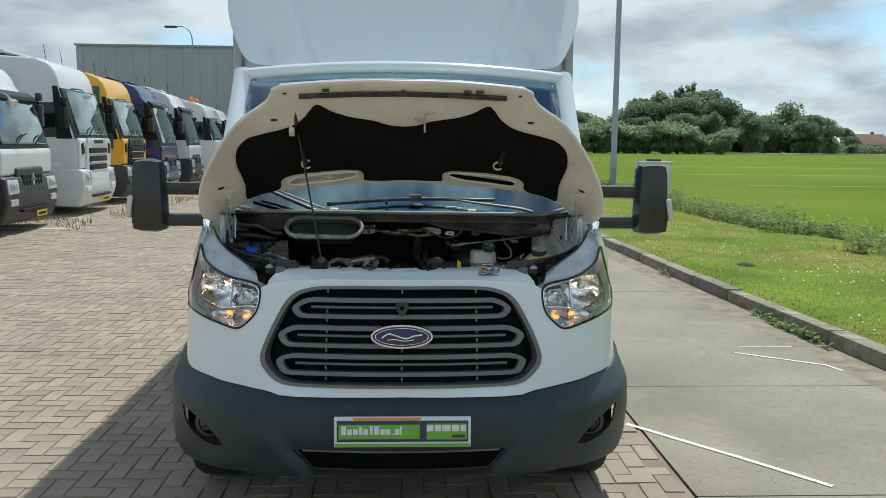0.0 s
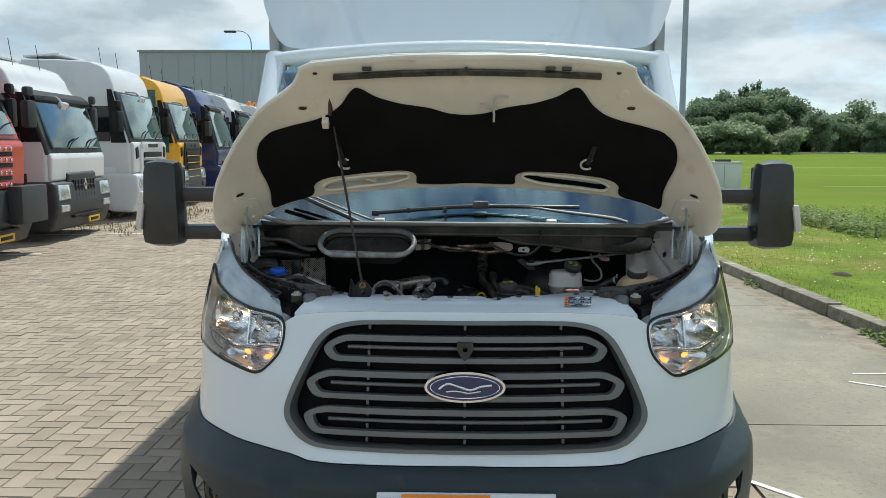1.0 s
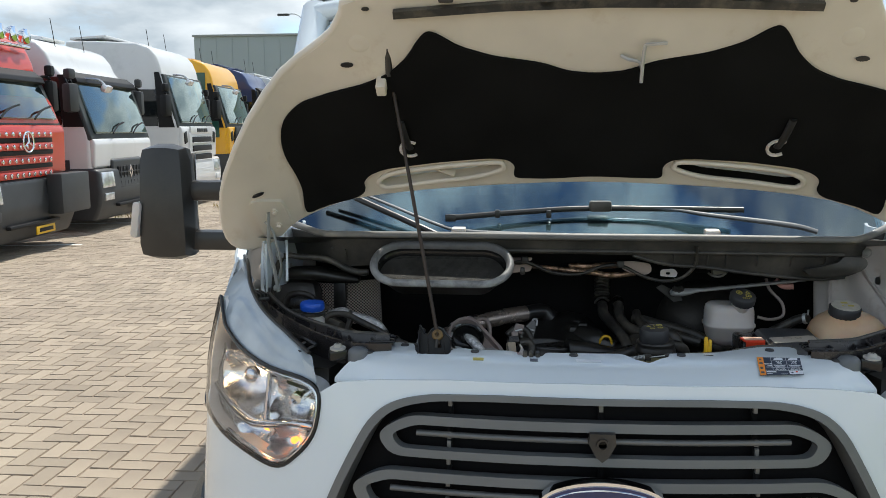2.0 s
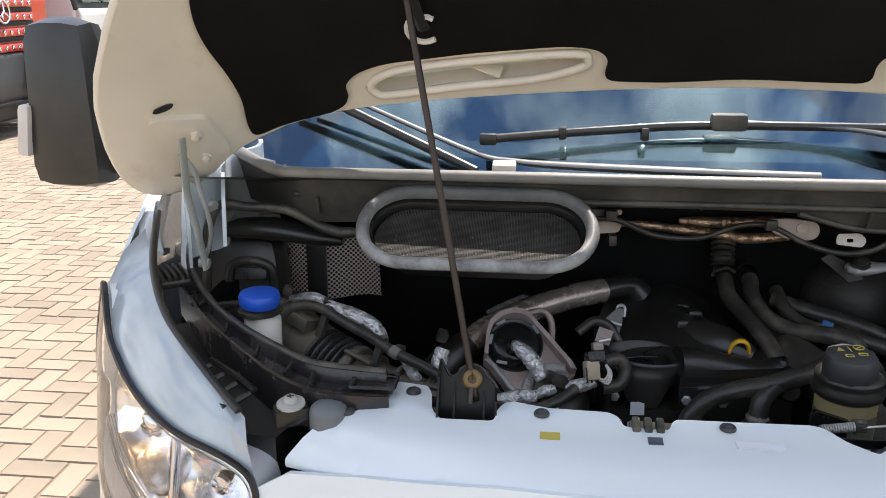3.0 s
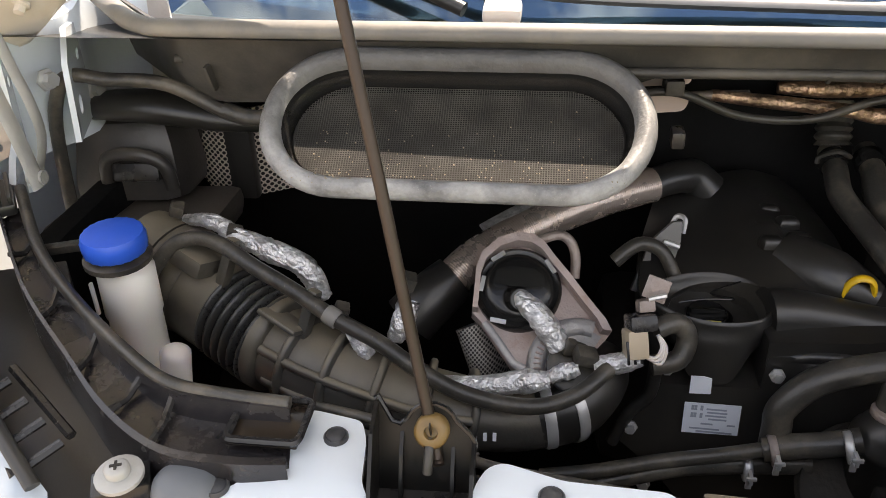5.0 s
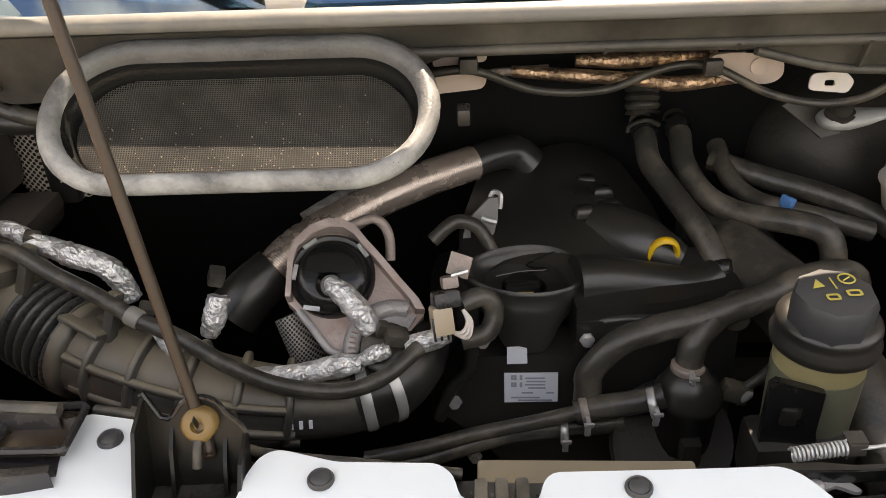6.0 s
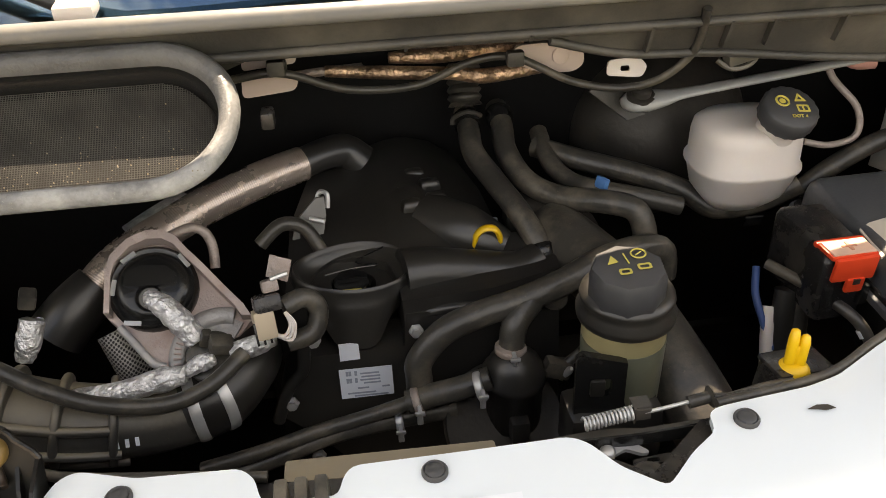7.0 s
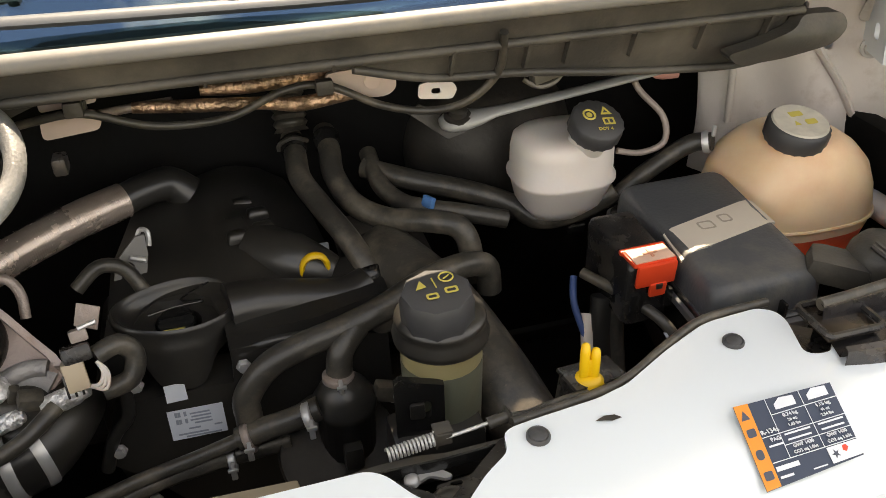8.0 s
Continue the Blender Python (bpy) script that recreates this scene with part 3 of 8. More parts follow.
# headlamps
LAMPBACK = pbr("satin_lamp_lining", (0.72, 0.73, 0.74), 0.35, metal=0.3, var=0.1, scale=14, bump=0.05)
def headlamp(s):
    loop = [(s * along(x), z) for x, z in LAMP]
    loop = soft(loop if s < 0 else loop[::-1], 3)
    bowls = [(along(.80), 1.035, .125, .088, .085), (along(.645), 1.025, .070, .075, .06), (along(.75), .935, .06, .036, .05), (along(.655), .935, .045, .036, .045)]

    def hollow(u, z, d):
        """The chrome inside: a row of bowls pressed into one shell."""
        k = max(dep * max(0, 1 - ((abs(u) - uc) / a) ** 2 - ((z - zc) / b) ** 2) ** .6 for uc, zc, a, b, dep in bowls)
        return front(u, z, d + .022 + k)

    lamp = part("headlamp", sheet([(u, z if z < 1.06 else 1.06 + (z - 1.06) * .25) for u, z in loop], hollow, (), .012, .003), REFLECT, van, "clear headlamp with chrome reflectors, lit")
    part("lens", sheet(loop, lambda u, z, d: front(u, z, d - .004), (), .03, 0), LENS, lamp).visible_shadow = False
    ins = [(s * along(x * .985 + .012), 1.03 + (z - 1.03) * .93) for x, z in LAMP]
    ins = soft(ins if s < 0 else ins[::-1], 3)
    part("chrome_rim", sheet(loop, lambda u, z, d: front(u, z, d + .006), [ins], .03, .04), LAMPBACK, lamp)
    for x, z, r in ((.80, 1.05, .020), (.65, 1.03, .015)):
        c = front(s * along(x), z, .055)
        ax = (Vector((s * .25, -1, .02))).normalized()
        part("bulb", lathe([(.009, -.040), (.012, -.010), (.011, .010), (.001, .016)], 14, c, ax), BULB if x > .7 else CHROME, lamp)
        part("bulb_shield", lathe([(r, .014), (r * 1.05, .020), (r * .8, .028), (.001, .030)], 22, c, ax), CHROME, lamp)
    part("divider", tube([front(s * along(x), z, .018) for x, z in ((.585, .985), (.64, .985), (.70, .972), (.76, .962), (.83, .975), (.90, .99))], .010, 8, 4), CHROME, lamp)
    part("rim_line", tube([front(s * along(.76 + (x - .76) * .955), 1.03 + (z - 1.03) * .93 - .006, .010) for x, z in LAMP[12:1:-1]], .0075, 8, 3), CHROME, lamp)
    part("lamp_seal", tube([front(s * along(x), z, -.001) for x, z in LAMP], .0045, 6, 3, True), SATIN, lamp)
    part("side_bulb", lathe([(.006, -.02), (.008, -.008), (.001, .0)], 12, front(s * along(.655), .936, .038), Vector((s * .3, -1, 0))), AMBER, lamp, "small orange side bulb")
    part("post", tube([front(s * along(.715), z, .02) for z in (1.09, 1.03, .975)], .007, 8, 3), CHROME, lamp)
    c = front(s * along(.755), .938, .05)
    part("indicator_bulb", lathe([(.008, -.03), (.010, -.016), (.001, -.008)], 14, c, Vector((s * .3, -1, 0))), AMBER, lamp, "orange indicator bulb")
    part("marker", moved(block((.035, .012, .026), (0, 0, 0), (0, 0, s * 40), .003), Matrix.Translation(front(s * along(.865), .955, .03))), CHROME, lamp)


headlamp(-1), headlamp(1)
for s in (-1, 1):
    a = spline([front(s * along(x), z, .004) for x, z in LAMP[6::-1]], 4)
    b = spline([(s * .595, .13, 1.125), (s * .66, .175, 1.163), (s * .735, .25, 1.198), (s * .79, .34, 1.232), (s * .845, .44, 1.262)], 8)
    b = [b[min(len(b) - 1, round(i * (len(b) - 1) / (len(a) - 1)))] for i in range(len(a))]
    mid = [p.lerp(q, .5) + Vector((0, -.008, .010)) for p, q in zip(a, b)]
    k = len(a)
    part("lamp_top", (a + mid + b, [(r * k + i, r * k + i + 1, (r + 1) * k + i + 1, (r + 1) * k + i) for r in range(2) for i in range(k - 1)]), LENSBAND, van, "glossy headlamp top edge with the sky's pale sheen in its colour")

# wings, doors, wheels
for s in (-1, 1):
    def wing(y, z, d, s=s):
        x = float(np.interp(y, [.30, .40, .50, .62, .8, 1.1, 2.2], [.875, .905, .932, .972, .995, 1.008, 1.01])) - max(0, z - 1.12) * .35 - d
        return Vector((s * x, y, z))
    prof = [(.36, 1.215), (.45, 1.265), (.56, 1.285), (.72, 1.30), (1.0, 1.31), (1.02, .80)] + [(.85 + .43 * math.cos(a), .36 + .43 * math.sin(a)) for a in np.linspace(1.2, 1.9, 6)] + \
           [(.68, .78), (.64, .74), (.585, .76), (.575, .93), (.47, .96), (.435, 1.02), (.415, 1.08), (.39, 1.15)]
    part("front_wing", sheet(prof if s < 0 else prof[::-1], wing, (), .06, .006), WHITE, van, "white front wing")
    dprof = [(1.03, .42), (2.1, .42), (2.1, 1.31), (1.03, 1.31)]
    door = part("cab_door", sheet(dprof, wing, (), .12, .01), WHITE, van, "white cab door")
    part("side_glass", moved(block((.012, .66, .55), (0, 0, 0), (0, 0, 0), .004), pose(s * .885, 1.72, 1.66, 0, s * -14)), WINDSCREEN, door)
    part("door_frame", tube([(s * .955, 1.30, 1.32), (s * .845, 1.62, 1.97), (s * .85, 2.08, 2.0), (s * .955, 2.1, 1.34)], .03, 8, 5), WHITE, door)
    arch = [(.87 + .385 * math.cos(a), .36 + .385 * math.sin(a)) for a in np.linspace(-.2, math.pi + .1, 16)]
    vs, fs = [], []
    for y, z in arch:
        vs += [Vector((s * min(.99, .88 + .3 * max(0, y - .46)), y, z)), Vector((s * .60, y, z))]
    fs = [(2 * i, 2 * i + 1, 2 * i + 3, 2 * i + 2) for i in range(len(arch) - 1)]
    part("wheel_arch", (vs, fs), BLACK, van)
    wheel = part("wheel", lathe([(.20, -.11), (.335, -.115), (.352, -.09), (.355, 0), (.352, .09), (.335, .115), (.20, .11)], 40, (s * .87, .85, .355), (s, 0, 0)), TYRE, van)
    part("rim", lathe([(.001, .04), (.08, .05), (.17, .03), (.205, .10), (.205, -.10)], 30, (s * .87, .85, .355), (s, 0, 0)), STEEL, wheel)
    rear = part("wheel", lathe([(.20, -.11), (.335, -.115), (.352, -.09), (.355, 0), (.352, .09), (.335, .115), (.20, .11)], 40, (s * .87, 4.3, .355), (s, 0, 0)), TYRE, van)
    part("rim", lathe([(.001, .04), (.08, .05), (.17, .03), (.205, .10), (.205, -.10)], 30, (s * .87, 4.3, .355), (s, 0, 0)), STEEL, rear)
part("chassis", join(block((.8, 5.6, .2), (0, 3.6, .55)), block((1.3, .9, .15), (0, .75, .38))), DARKMETAL, van)

# cab: windscreen, pillars, roof, inside
def screen(x, v, d=0.0):
    """The windscreen's surface: v runs from its foot to its head."""
    return Vector((x * (1 - .02 * v), .70 + .63 * v + .13 * (x / .85) ** 2 * (1 - .3 * v) + d, 1.27 + .755 * v - .03 * (x / .85) ** 2 * v))


pane = [(0, -.02), (.45, -.02), (.80, -.02), (.86, .03), (.86, .5), (.85, .93), (.80, 1.0), (.4, 1.0), (0, 1.0)]
wscreen = part("windscreen", sheet([(x, v) for x, v in mirrored(pane)][::-1], screen, (), .09, .006), WINDSCREEN, van, "large tinted windscreen reflecting the sky")
wscreen.visible_shadow = False
edge = [(x * .955, .03 + v * .93 if v > 0 else .0) for x, v in mirrored(pane)]
part("black_border", sheet(mirrored(pane)[::-1], lambda x, v, d: screen(x, v, d + .008), [edge[::-1]], .06, .002), BLACK, wscreen)
for s in (-1, 1):
    part("pillar", tube([screen(s * .90, v, .02) for v in (-.05, .2, .5, .8, 1.04)], [.055, .052, .05, .05, .055], 12, 5, flat=.9), WHITE, van, "white windscreen pillar")


def roof(x, y, d):
    return Vector((x, y, 2.03 - .10 * (abs(x) / .9) ** 4 + .03 * min(1, (y - 1.4) / .2) - d))


part("cab_roof", sheet([(-.90, 1.62), (-.86, 1.50), (-.5, 1.405), (0, 1.385), (.5, 1.405), (.86, 1.50), (.90, 1.62), (.92, 2.2), (-.92, 2.2)], roof, (), .1, .03), WHITE, van)
part("cab_back", block((1.8, .03, 1.5), (0, 2.12, 1.3)), BLACK, van)
part("cab_floor", block((1.8, 1.3, .04), (0, 1.5, .62)), BLACK, van)
DASH = pbr("dashboard_plastic", (0.03, 0.033, 0.034), .6, var=.1, bump=.2, bscale=300)
dash = part("dashboard", block((1.66, .52, .30), (0, 1.12, 1.20), (8, 0, 0), .06), DASH, van)
part("dash_hood", block((.42, .24, .12), (.42, 1.22, 1.37), (10, 0, 0), .05), DASH, dash)
part("centre_stack", block((.36, .2, .14), (0, 1.2, 1.36), (14, 0, 0), .04), DASH, dash)
sw = part("steering_wheel", tube([(.42 + .19 * math.cos(a), 1.42 + .10 * math.sin(a), 1.36 + .16 * math.sin(a)) for a in np.linspace(0, 2 * math.pi, 20)[:-1]], .016, 8, 2, True), BLACK, van)
part("wheel_hub", block((.14, .05, .10), (.42, 1.42, 1.36), (-30, 0, 0), .02), BLACK, sw)
SEAT = pbr("seat_cloth", (0.04, 0.04, 0.045), .9, var=.15, bump=.3, bscale=250)
for x in (-.55, -.1, .5):
    seat = part("seat", block((.46, .5, .16), (x, 1.68, 1.0), (4, 0, 0), .05), SEAT, van)
    part("backrest", block((.44, .14, .62), (x, 1.95, 1.32), (-10, 0, 0), .05), SEAT, seat)
    part("headrest", block((.24, .09, .17), (x, 2.0, 1.73), (-8, 0, 0), .04), SEAT, seat)
part("roof_lining", block((1.6, .7, .02), (0, 1.78, 1.94)), DASH, van)
part("rear_view_mirror", block((.22, .03, .07), (0, 1.34, 1.84), (10, 0, 0), .012), BLACK, van)
part("sticker", block((.075, .002, .06), (.73, 1.452, 1.925), (-50, 0, 8), .0), PAPER, van, "pale sticker on the windscreen")

part("roof_header", tube([screen(x, 1.035 - .012 * (x / .9) ** 2, .012) for x in (-.90, -.7, -.35, 0, .35, .7, .90)], .045, 12, 5, flat=.8), WHITE, van, "white front edge of the cab roof")
# roof fairing and cargo box
def fairing(x, v, d):
    """The wind deflector: v from its lower lip to its top edge."""
    k = abs(x)
    y = 1.50 + .62 * v + .30 * max(0, k - .52) ** 1.2 - .05 * math.cos(min(1, k / .6) * math.pi / 2) * v
    y += .026 * math.exp(-((k - (.47 + .40 * v)) / .028) ** 2)
    y += .07 * math.exp(-((k - .74) / .07) ** 2 - ((v - .11) / .10) ** 2)
    return Vector((x, y + d, 2.07 + .98 * v - .03 * math.cos(min(1, k / .9) * math.pi / 2) * (1 - v)))


lipl = [(0, 0), (.40, 0), (.60, .0), (.66, .012), (.80, .012), (.87, .025), (.92, .07), (.97, .16), (1.02, .28), (1.05, .42), (1.05, .65), (1.05, 1.0), (.5, 1.0), (0, 1.0)]
part("roof_fairing", sheet(soft(mirrored(lipl), 3), fairing, (), .022, .015), WHITE, van, "white moulded roof fairing")
box = part("cargo_box", block((2.16, 3.9, 2.62), (0, 4.2, 2.11), (0, 0, 0), .012), WHITE, van, "white cargo box body")
ALU = pbr("box_corner_aluminium", (0.45, 0.47, 0.48), .45, metal=.5, var=.08, bump=.05)
for s in (-1, 1):
    part("corner_profile", block((.055, .05, 2.64), (s * 1.06, 2.235, 2.11), (0, 0, 0), .008), ALU, box)

# wing mirrors on long arms
for s in (-1, 1):
    c = Vector((s * 1.285, 1.05, 1.372))
    mir = part("wing_mirror", moved(block((.185, .13, .37), (0, 0, 0), (0, 0, 0), .055, .86), Matrix.Translation(c) @ pose(0, 0, 0, 0, 0, s * 6)), BLACK, van, "large black wing mirror on two arms")
    for dz in (.035, -.125):
        part("mirror_arm", block((.30, .06, .065), c + Vector((-s * .20, .01, dz)), (0, 0, 0), .02), BLACK, mir)
    part("mirror_glass", block((.145, .006, .31), c + Vector((0, .066, 0)), (0, 0, s * 6), .01), CHROME, mir)
    part("side_indicator", block((.028, .075, .115), c + Vector((s * .092, -.02, -.055)), (0, s * -8, 0), .013), TANKW, mir, "clear side indicator")


# ---- the raised bonnet ----
def lid(x, v, d=0.0):
    """The bonnet's underside, v metres up from its rear edge; its flanks bend towards the grille."""
    k = min(1, max(0, (abs(x) - .64) / .24))
    b = .10 * k * k * (3 - 2 * k) - d
    return Vector((x, .5 - .656 * v - .755 * b, 1.46 + .755 * v - .656 * b))


RIM = [(0, .556), (.22, .552), (.488, .525), (.525, .49), (.552, .445), (.60, .405), (.68, .345), (.765, .25), (.845, .115), (.878, .017), (.892, -.063), (.885, -.113),
       (.85, -.135), (.80, -.13), (.75, -.10), (.70, -.085), (.59, -.045), (.40, -.010), (.185, .010), (0, .018)]
SLOT = [(.505, .017), (.49, .036), (.444, .054), (.33, .072), (.217, .083), (.20, .072), (.207, .058), (.269, .035), (.38, .018), (.476, .000), (.497, .003)]
slots = [SLOT, [(-x, v) for x, v in SLOT][::-1]]
slots = [soft(q, 3) for q in slots]
bonnet = part("bonnet", sheet(soft(mirrored(RIM), 3), lid, slots, .03, .006), CREAM, van, "open bonnet with cream primed underside")
# The skin's rear edge is lengthened, unseen, to keep sun off the bay.
part("outer_skin", sheet(mirrored([(x * 1.004, v * 1.004 + .001) for x, v in RIM]), lambda x, v, d: lid(x, v - .018 * max(0, 1 - max(0, v) / .2) * max(0, 1 - max(0, abs(x) - .55) / .2), d + .03 - .012 * max(0, abs(x) - .6)), (), .05, .004), WHITE, bonnet, "white outer skin")
part("hem", tube([lid(x, v, .012) for x, v in mirrored(RIM)], .011, 8, 2, True), CREAM, bonnet)
PADL = [(0, .339), (.06, .345), (.117, .368), (.222, .387), (.29, .412), (.335, .446), (.356, .452), (.376, .43), (.403, .385), (.445, .345), (.50, .318), (.58, .295), (.655, .268),
        (.695, .235), (.709, .204), (.715, .16), (.712, .119), (.70, .06), (.695, .005), (.702, -.05), (.698, -.079), (.66, -.068), (.622, -.054), (.565, -.035), (.54, -.012),
        (.545, .015), (.525, .045), (.48, .066), (.36, .085), (.233, .099), (.188, .094), (.170, .072), (.178, .034), (.10, .034), (0, .040)]
part("insulation_pad", sheet(fillet(mirrored(PADL), .022, 4), lambda x, v, d: lid(x, v, d - .008 + .004 * noise.noise(Vector((x * 6, v * 6, 0)))), (), .03, .007), PAD, bonnet, "black felt insulation pad")
for s in (-1, 1):
    q = [(s * x, v) for x, v in SLOT]
    part("slot_rim", tube([lid(x, v, -.004) for x, v in q], .0065, 8, 3, True), CREAM, bonnet)
    rim = [lid(x, v, .0) for x, v in q] + [lid(x, v, .04) for x, v in q]
    k = len(q)
    part("slot_pocket", (rim, [(i, (i + 1) % k, k + (i + 1) % k, k + i) for i in range(k)] + [tuple(range(k, 2 * k))]), CREAM if s < 0 else PAD, bonnet)
    c = lid(s * .417, .133, -.012)
    part("peg_ring", tube([c + Vector((.022 * math.cos(a), -.022 * .656 * math.sin(a), .022 * .755 * math.sin(a))) for a in np.linspace(.9, 5.4, 14)], .004, 6, 1), TANKW, bonnet)
    part("peg", tube([lid(s * .417, .133, -.01), lid(s * .425, .17, -.014), lid(s * .432, .215, -.012)], .010, 8, 3, flat=.6), BLACK, bonnet)
    part("hole", sheet(ell(.014, .006, 14), lambda a, b, d, s=s: lid(s * .533 + a, .368 + b, -.004 + d), (), .02, .003), BLACK, bonnet)
    part("hole", sheet(ell(.013, .005, 14), lambda a, b, d, s=s: lid(s * .790 + a, .040 + b, -.005 + d), (), .02, .003), BLACK, bonnet)
    part("hole", sheet(ell(.008, .004, 10), lambda a, b, d, s=s: lid(s * .475 + a, .505 + b, -.004 + d), (), .02, .003), BLACK, bonnet)
    part("pressed_dimple", lathe([(.022, 0), (.018, .0012), (.010, .0014), (.001, .001)], 20, lid(s * .50, .42, .0), (0, -.755, -.656)), CREAM, bonnet)
    gusset = [(.80, .03), (.815, .025), (.80, -.10), (.77, -.12), (.735, -.09), (.745, -.005), (.76, .005)]
    gusset = [(s * x, v) for x, v in gusset]
    part("hinge_plate", sheet(fillet(gusset, .014), lambda x, v, d: lid(x, v, d - .010), (), .03, .010), CREAM, bonnet, "cream hinge plate with two bolts")
    for v in (-.025, -.075):
        part("bolt", lathe([(.009, 0), (.009, .003), (.0055, .004), (.0055, .011), (.001, .012)], 6, lid(s * .765, v, -.010), (0, -.755, -.656)), CREAM, bonnet)
part("slot_tab", block((.05, .006, .02), lid(-.34, .045, .01), (-40, 20, 0), .002), CREAM, bonnet)
part("rubber_strip", sheet([(-.418, .488), (-.2, .502), (0, .507), (.2, .502), (.42, .490), (.42, .507), (.2, .520), (0, .525), (-.2, .520), (-.418, .505)],
                           lambda x, v, d: lid(x, v, d - .016), (), .03, .012), RUBBER, bonnet, "dark rubber sealing strip")
for x in (-.31, .0, .26, .31):
    part("strip_clip", block((.03 if x else .012, .012, .012), lid(x, .527, -.008), (0, 0, 0), .003), DARKMETAL, bonnet)
part("striker", join(tube([lid(.045, .386, -.006), lid(.06, .382, -.014), lid(.087, .372, -.016), lid(.09, .335, -.03)], .004, 6, 4),
                     tube([lid(.135, .415, -.006), lid(.10, .418, -.014), lid(.09, .41, -.016), lid(.09, .335, -.03)], .004, 6, 4)), STEEL, bonnet, "bare steel bonnet striker loop")
part("rod_socket", block((.022, .03, .035), lid(-.462, .32, -.014), (-40, 0, 0), .004), CREAM, bonnet)
rod = part("prop_rod", tube([(-.328, .166, 1.142), (-.334, .178, 1.165), (-.366, .218, 1.325), (-.400, .260, 1.49), (-.436, .300, 1.665), (-.444, .285, 1.705), (-.441, .225, 1.785), (-.441, .222, 1.80)], .0042, 10, 4),
           pbr("brown_rod_paint", (.045, .032, .024), .4, metal=.4, var=.2), van, "thin dark bonnet prop rod")
part("rod_grip", tube([(-.444, .275, 1.715), (-.442, .245, 1.765)], .008, 10, 2), RUBBER, rod)
# hinges
TOWER = pbr("dusty_white_body", (.62, .57, .53), .45, var=.12, scale=8, bump=.12, bscale=120, dirt=(.34, .26, .20), dirt_at=(.55, .85), dscale=16)
HINGE = pbr("dull_zinc_strap", (.46, .45, .42), .5, metal=.2, var=.2, scale=18, bump=.2, dirt=(.25, .20, .15))
for s in (-1, 1):
    hin = part("bonnet_hinge", join(tube([(s * .768, .425, 1.40), (s * .771, .43, 1.33), (s * .767, .43, 1.296), (s * .760, .43, 1.262), (s * .751, .43, 1.204)], .011, 8, 4, flat=.3),
                                    tube([(s * .784, .45, 1.375), (s * .766, .45, 1.351), (s * .757, .45, 1.313), (s * .750, .45, 1.284), (s * .748, .45, 1.248), (s * .764, .45, 1.204)], .008, 8, 4, flat=.3)), HINGE, van, "bare steel bonnet hinge")
    part("pivot", lathe([(.007, -.008), (.007, .008)], 12, (s * .755, .435, 1.212), (1, 0, 0)), HINGE, hin)

# ---- scuttle under the windscreen ----
lip = [(-.86, .74, 1.375), (-.80, .66, 1.36), (-.70, .549, 1.345), (-.655, .513, 1.339), (-.60, .506, 1.338), (-.3, .504, 1.337), (0, .504, 1.335), (.3, .504, 1.334), (.60, .506, 1.331), (.655, .513, 1.334), (.70, .549, 1.342), (.80, .66, 1.36), (.86, .74, 1.375)]
scuttle = part("scuttle_panel", tube(lip, .011, 10, 6, flat=.8), SEALGREY, van, "grey plastic scuttle with a pale rubber lip")


def apron(x, v, d):
    bend = max(0, abs(x) - .62)
    return Vector((x, .508 + .035 * v + bend * 1.1 + d, 1.330 - .085 * v - .012 * min(1, max(0, (x - .1) / .4)) * v))


part("scuttle_face", sheet([(-.80, 0), (.80, 0), (.80, 1), (.56, 1.05), (.30, .80), (.20, .74), (.12, .50), (-.05, .47), (-.17, .47), (-.22, .72), (-.55, .9), (-.80, 1)][::-1], apron, (), .05, .006), SCUTTLE, scuttle)
part("scuttle_ledge", tube([apron(x, .38, -.004) for x in (-.64, -.3, 0, .3, .62)], .005, 8, 4), SCUTTLE, scuttle)
part("scuttle_hem", tube([apron(x, v, -.003) for x, v in ((.12, .50), (.20, .74), (.30, .80), (.42, .94), (.56, 1.04), (.64, 1.02))], .0045, 8, 5), SCUTTLE, scuttle)
for x in (-.60, -.50, -.40, -.02, .10, .22, .30, .345, .42, .50, .58):
    low = .72 if x > .15 or x < -.3 else .47
    web = [apron(x, v, d) + Vector((w, 0, 0)) for w in (-.0016, .0016) for v, d in ((.38, .002), (.38, -.010), (low, -.008), (low, .002))]
    part("scuttle_rib", (web, [(0, 1, 2, 3), (7, 6, 5, 4), (0, 4, 5, 1), (1, 5, 6, 2), (2, 6, 7, 3), (3, 7, 4, 0)], False), SCUTTLE, scuttle)
cowl_rows = [(.498, 1.331), (.53, 1.318), (.60, 1.296), (.70, 1.272), (.86, 1.240)]
cowl_v = [Vector((x, y + .13 * (x / .85) ** 2 * max(0, (y - .505) / .21) - .002, z)) for y, z in cowl_rows for x in np.linspace(-.82, .82, 25)]
part("cowl_top", (cowl_v, [(r * 25 + i, r * 25 + i + 1, (r + 1) * 25 + i + 1, (r + 1) * 25 + i) for r in range(4) for i in range(24)]), BLACK, scuttle, "black plastic cowl below the windscreen")
part("washer_nozzle", block((.036, .03, .014), (-.313, .545, 1.345), (6, 0, 0), .004), TANKW, scuttle, "pale grey washer nozzle")
part("washer_nozzle", block((.036, .03, .014), (.313, .545, 1.343), (6, 0, 0), .004), TANKW, scuttle, "pale grey washer nozzle")

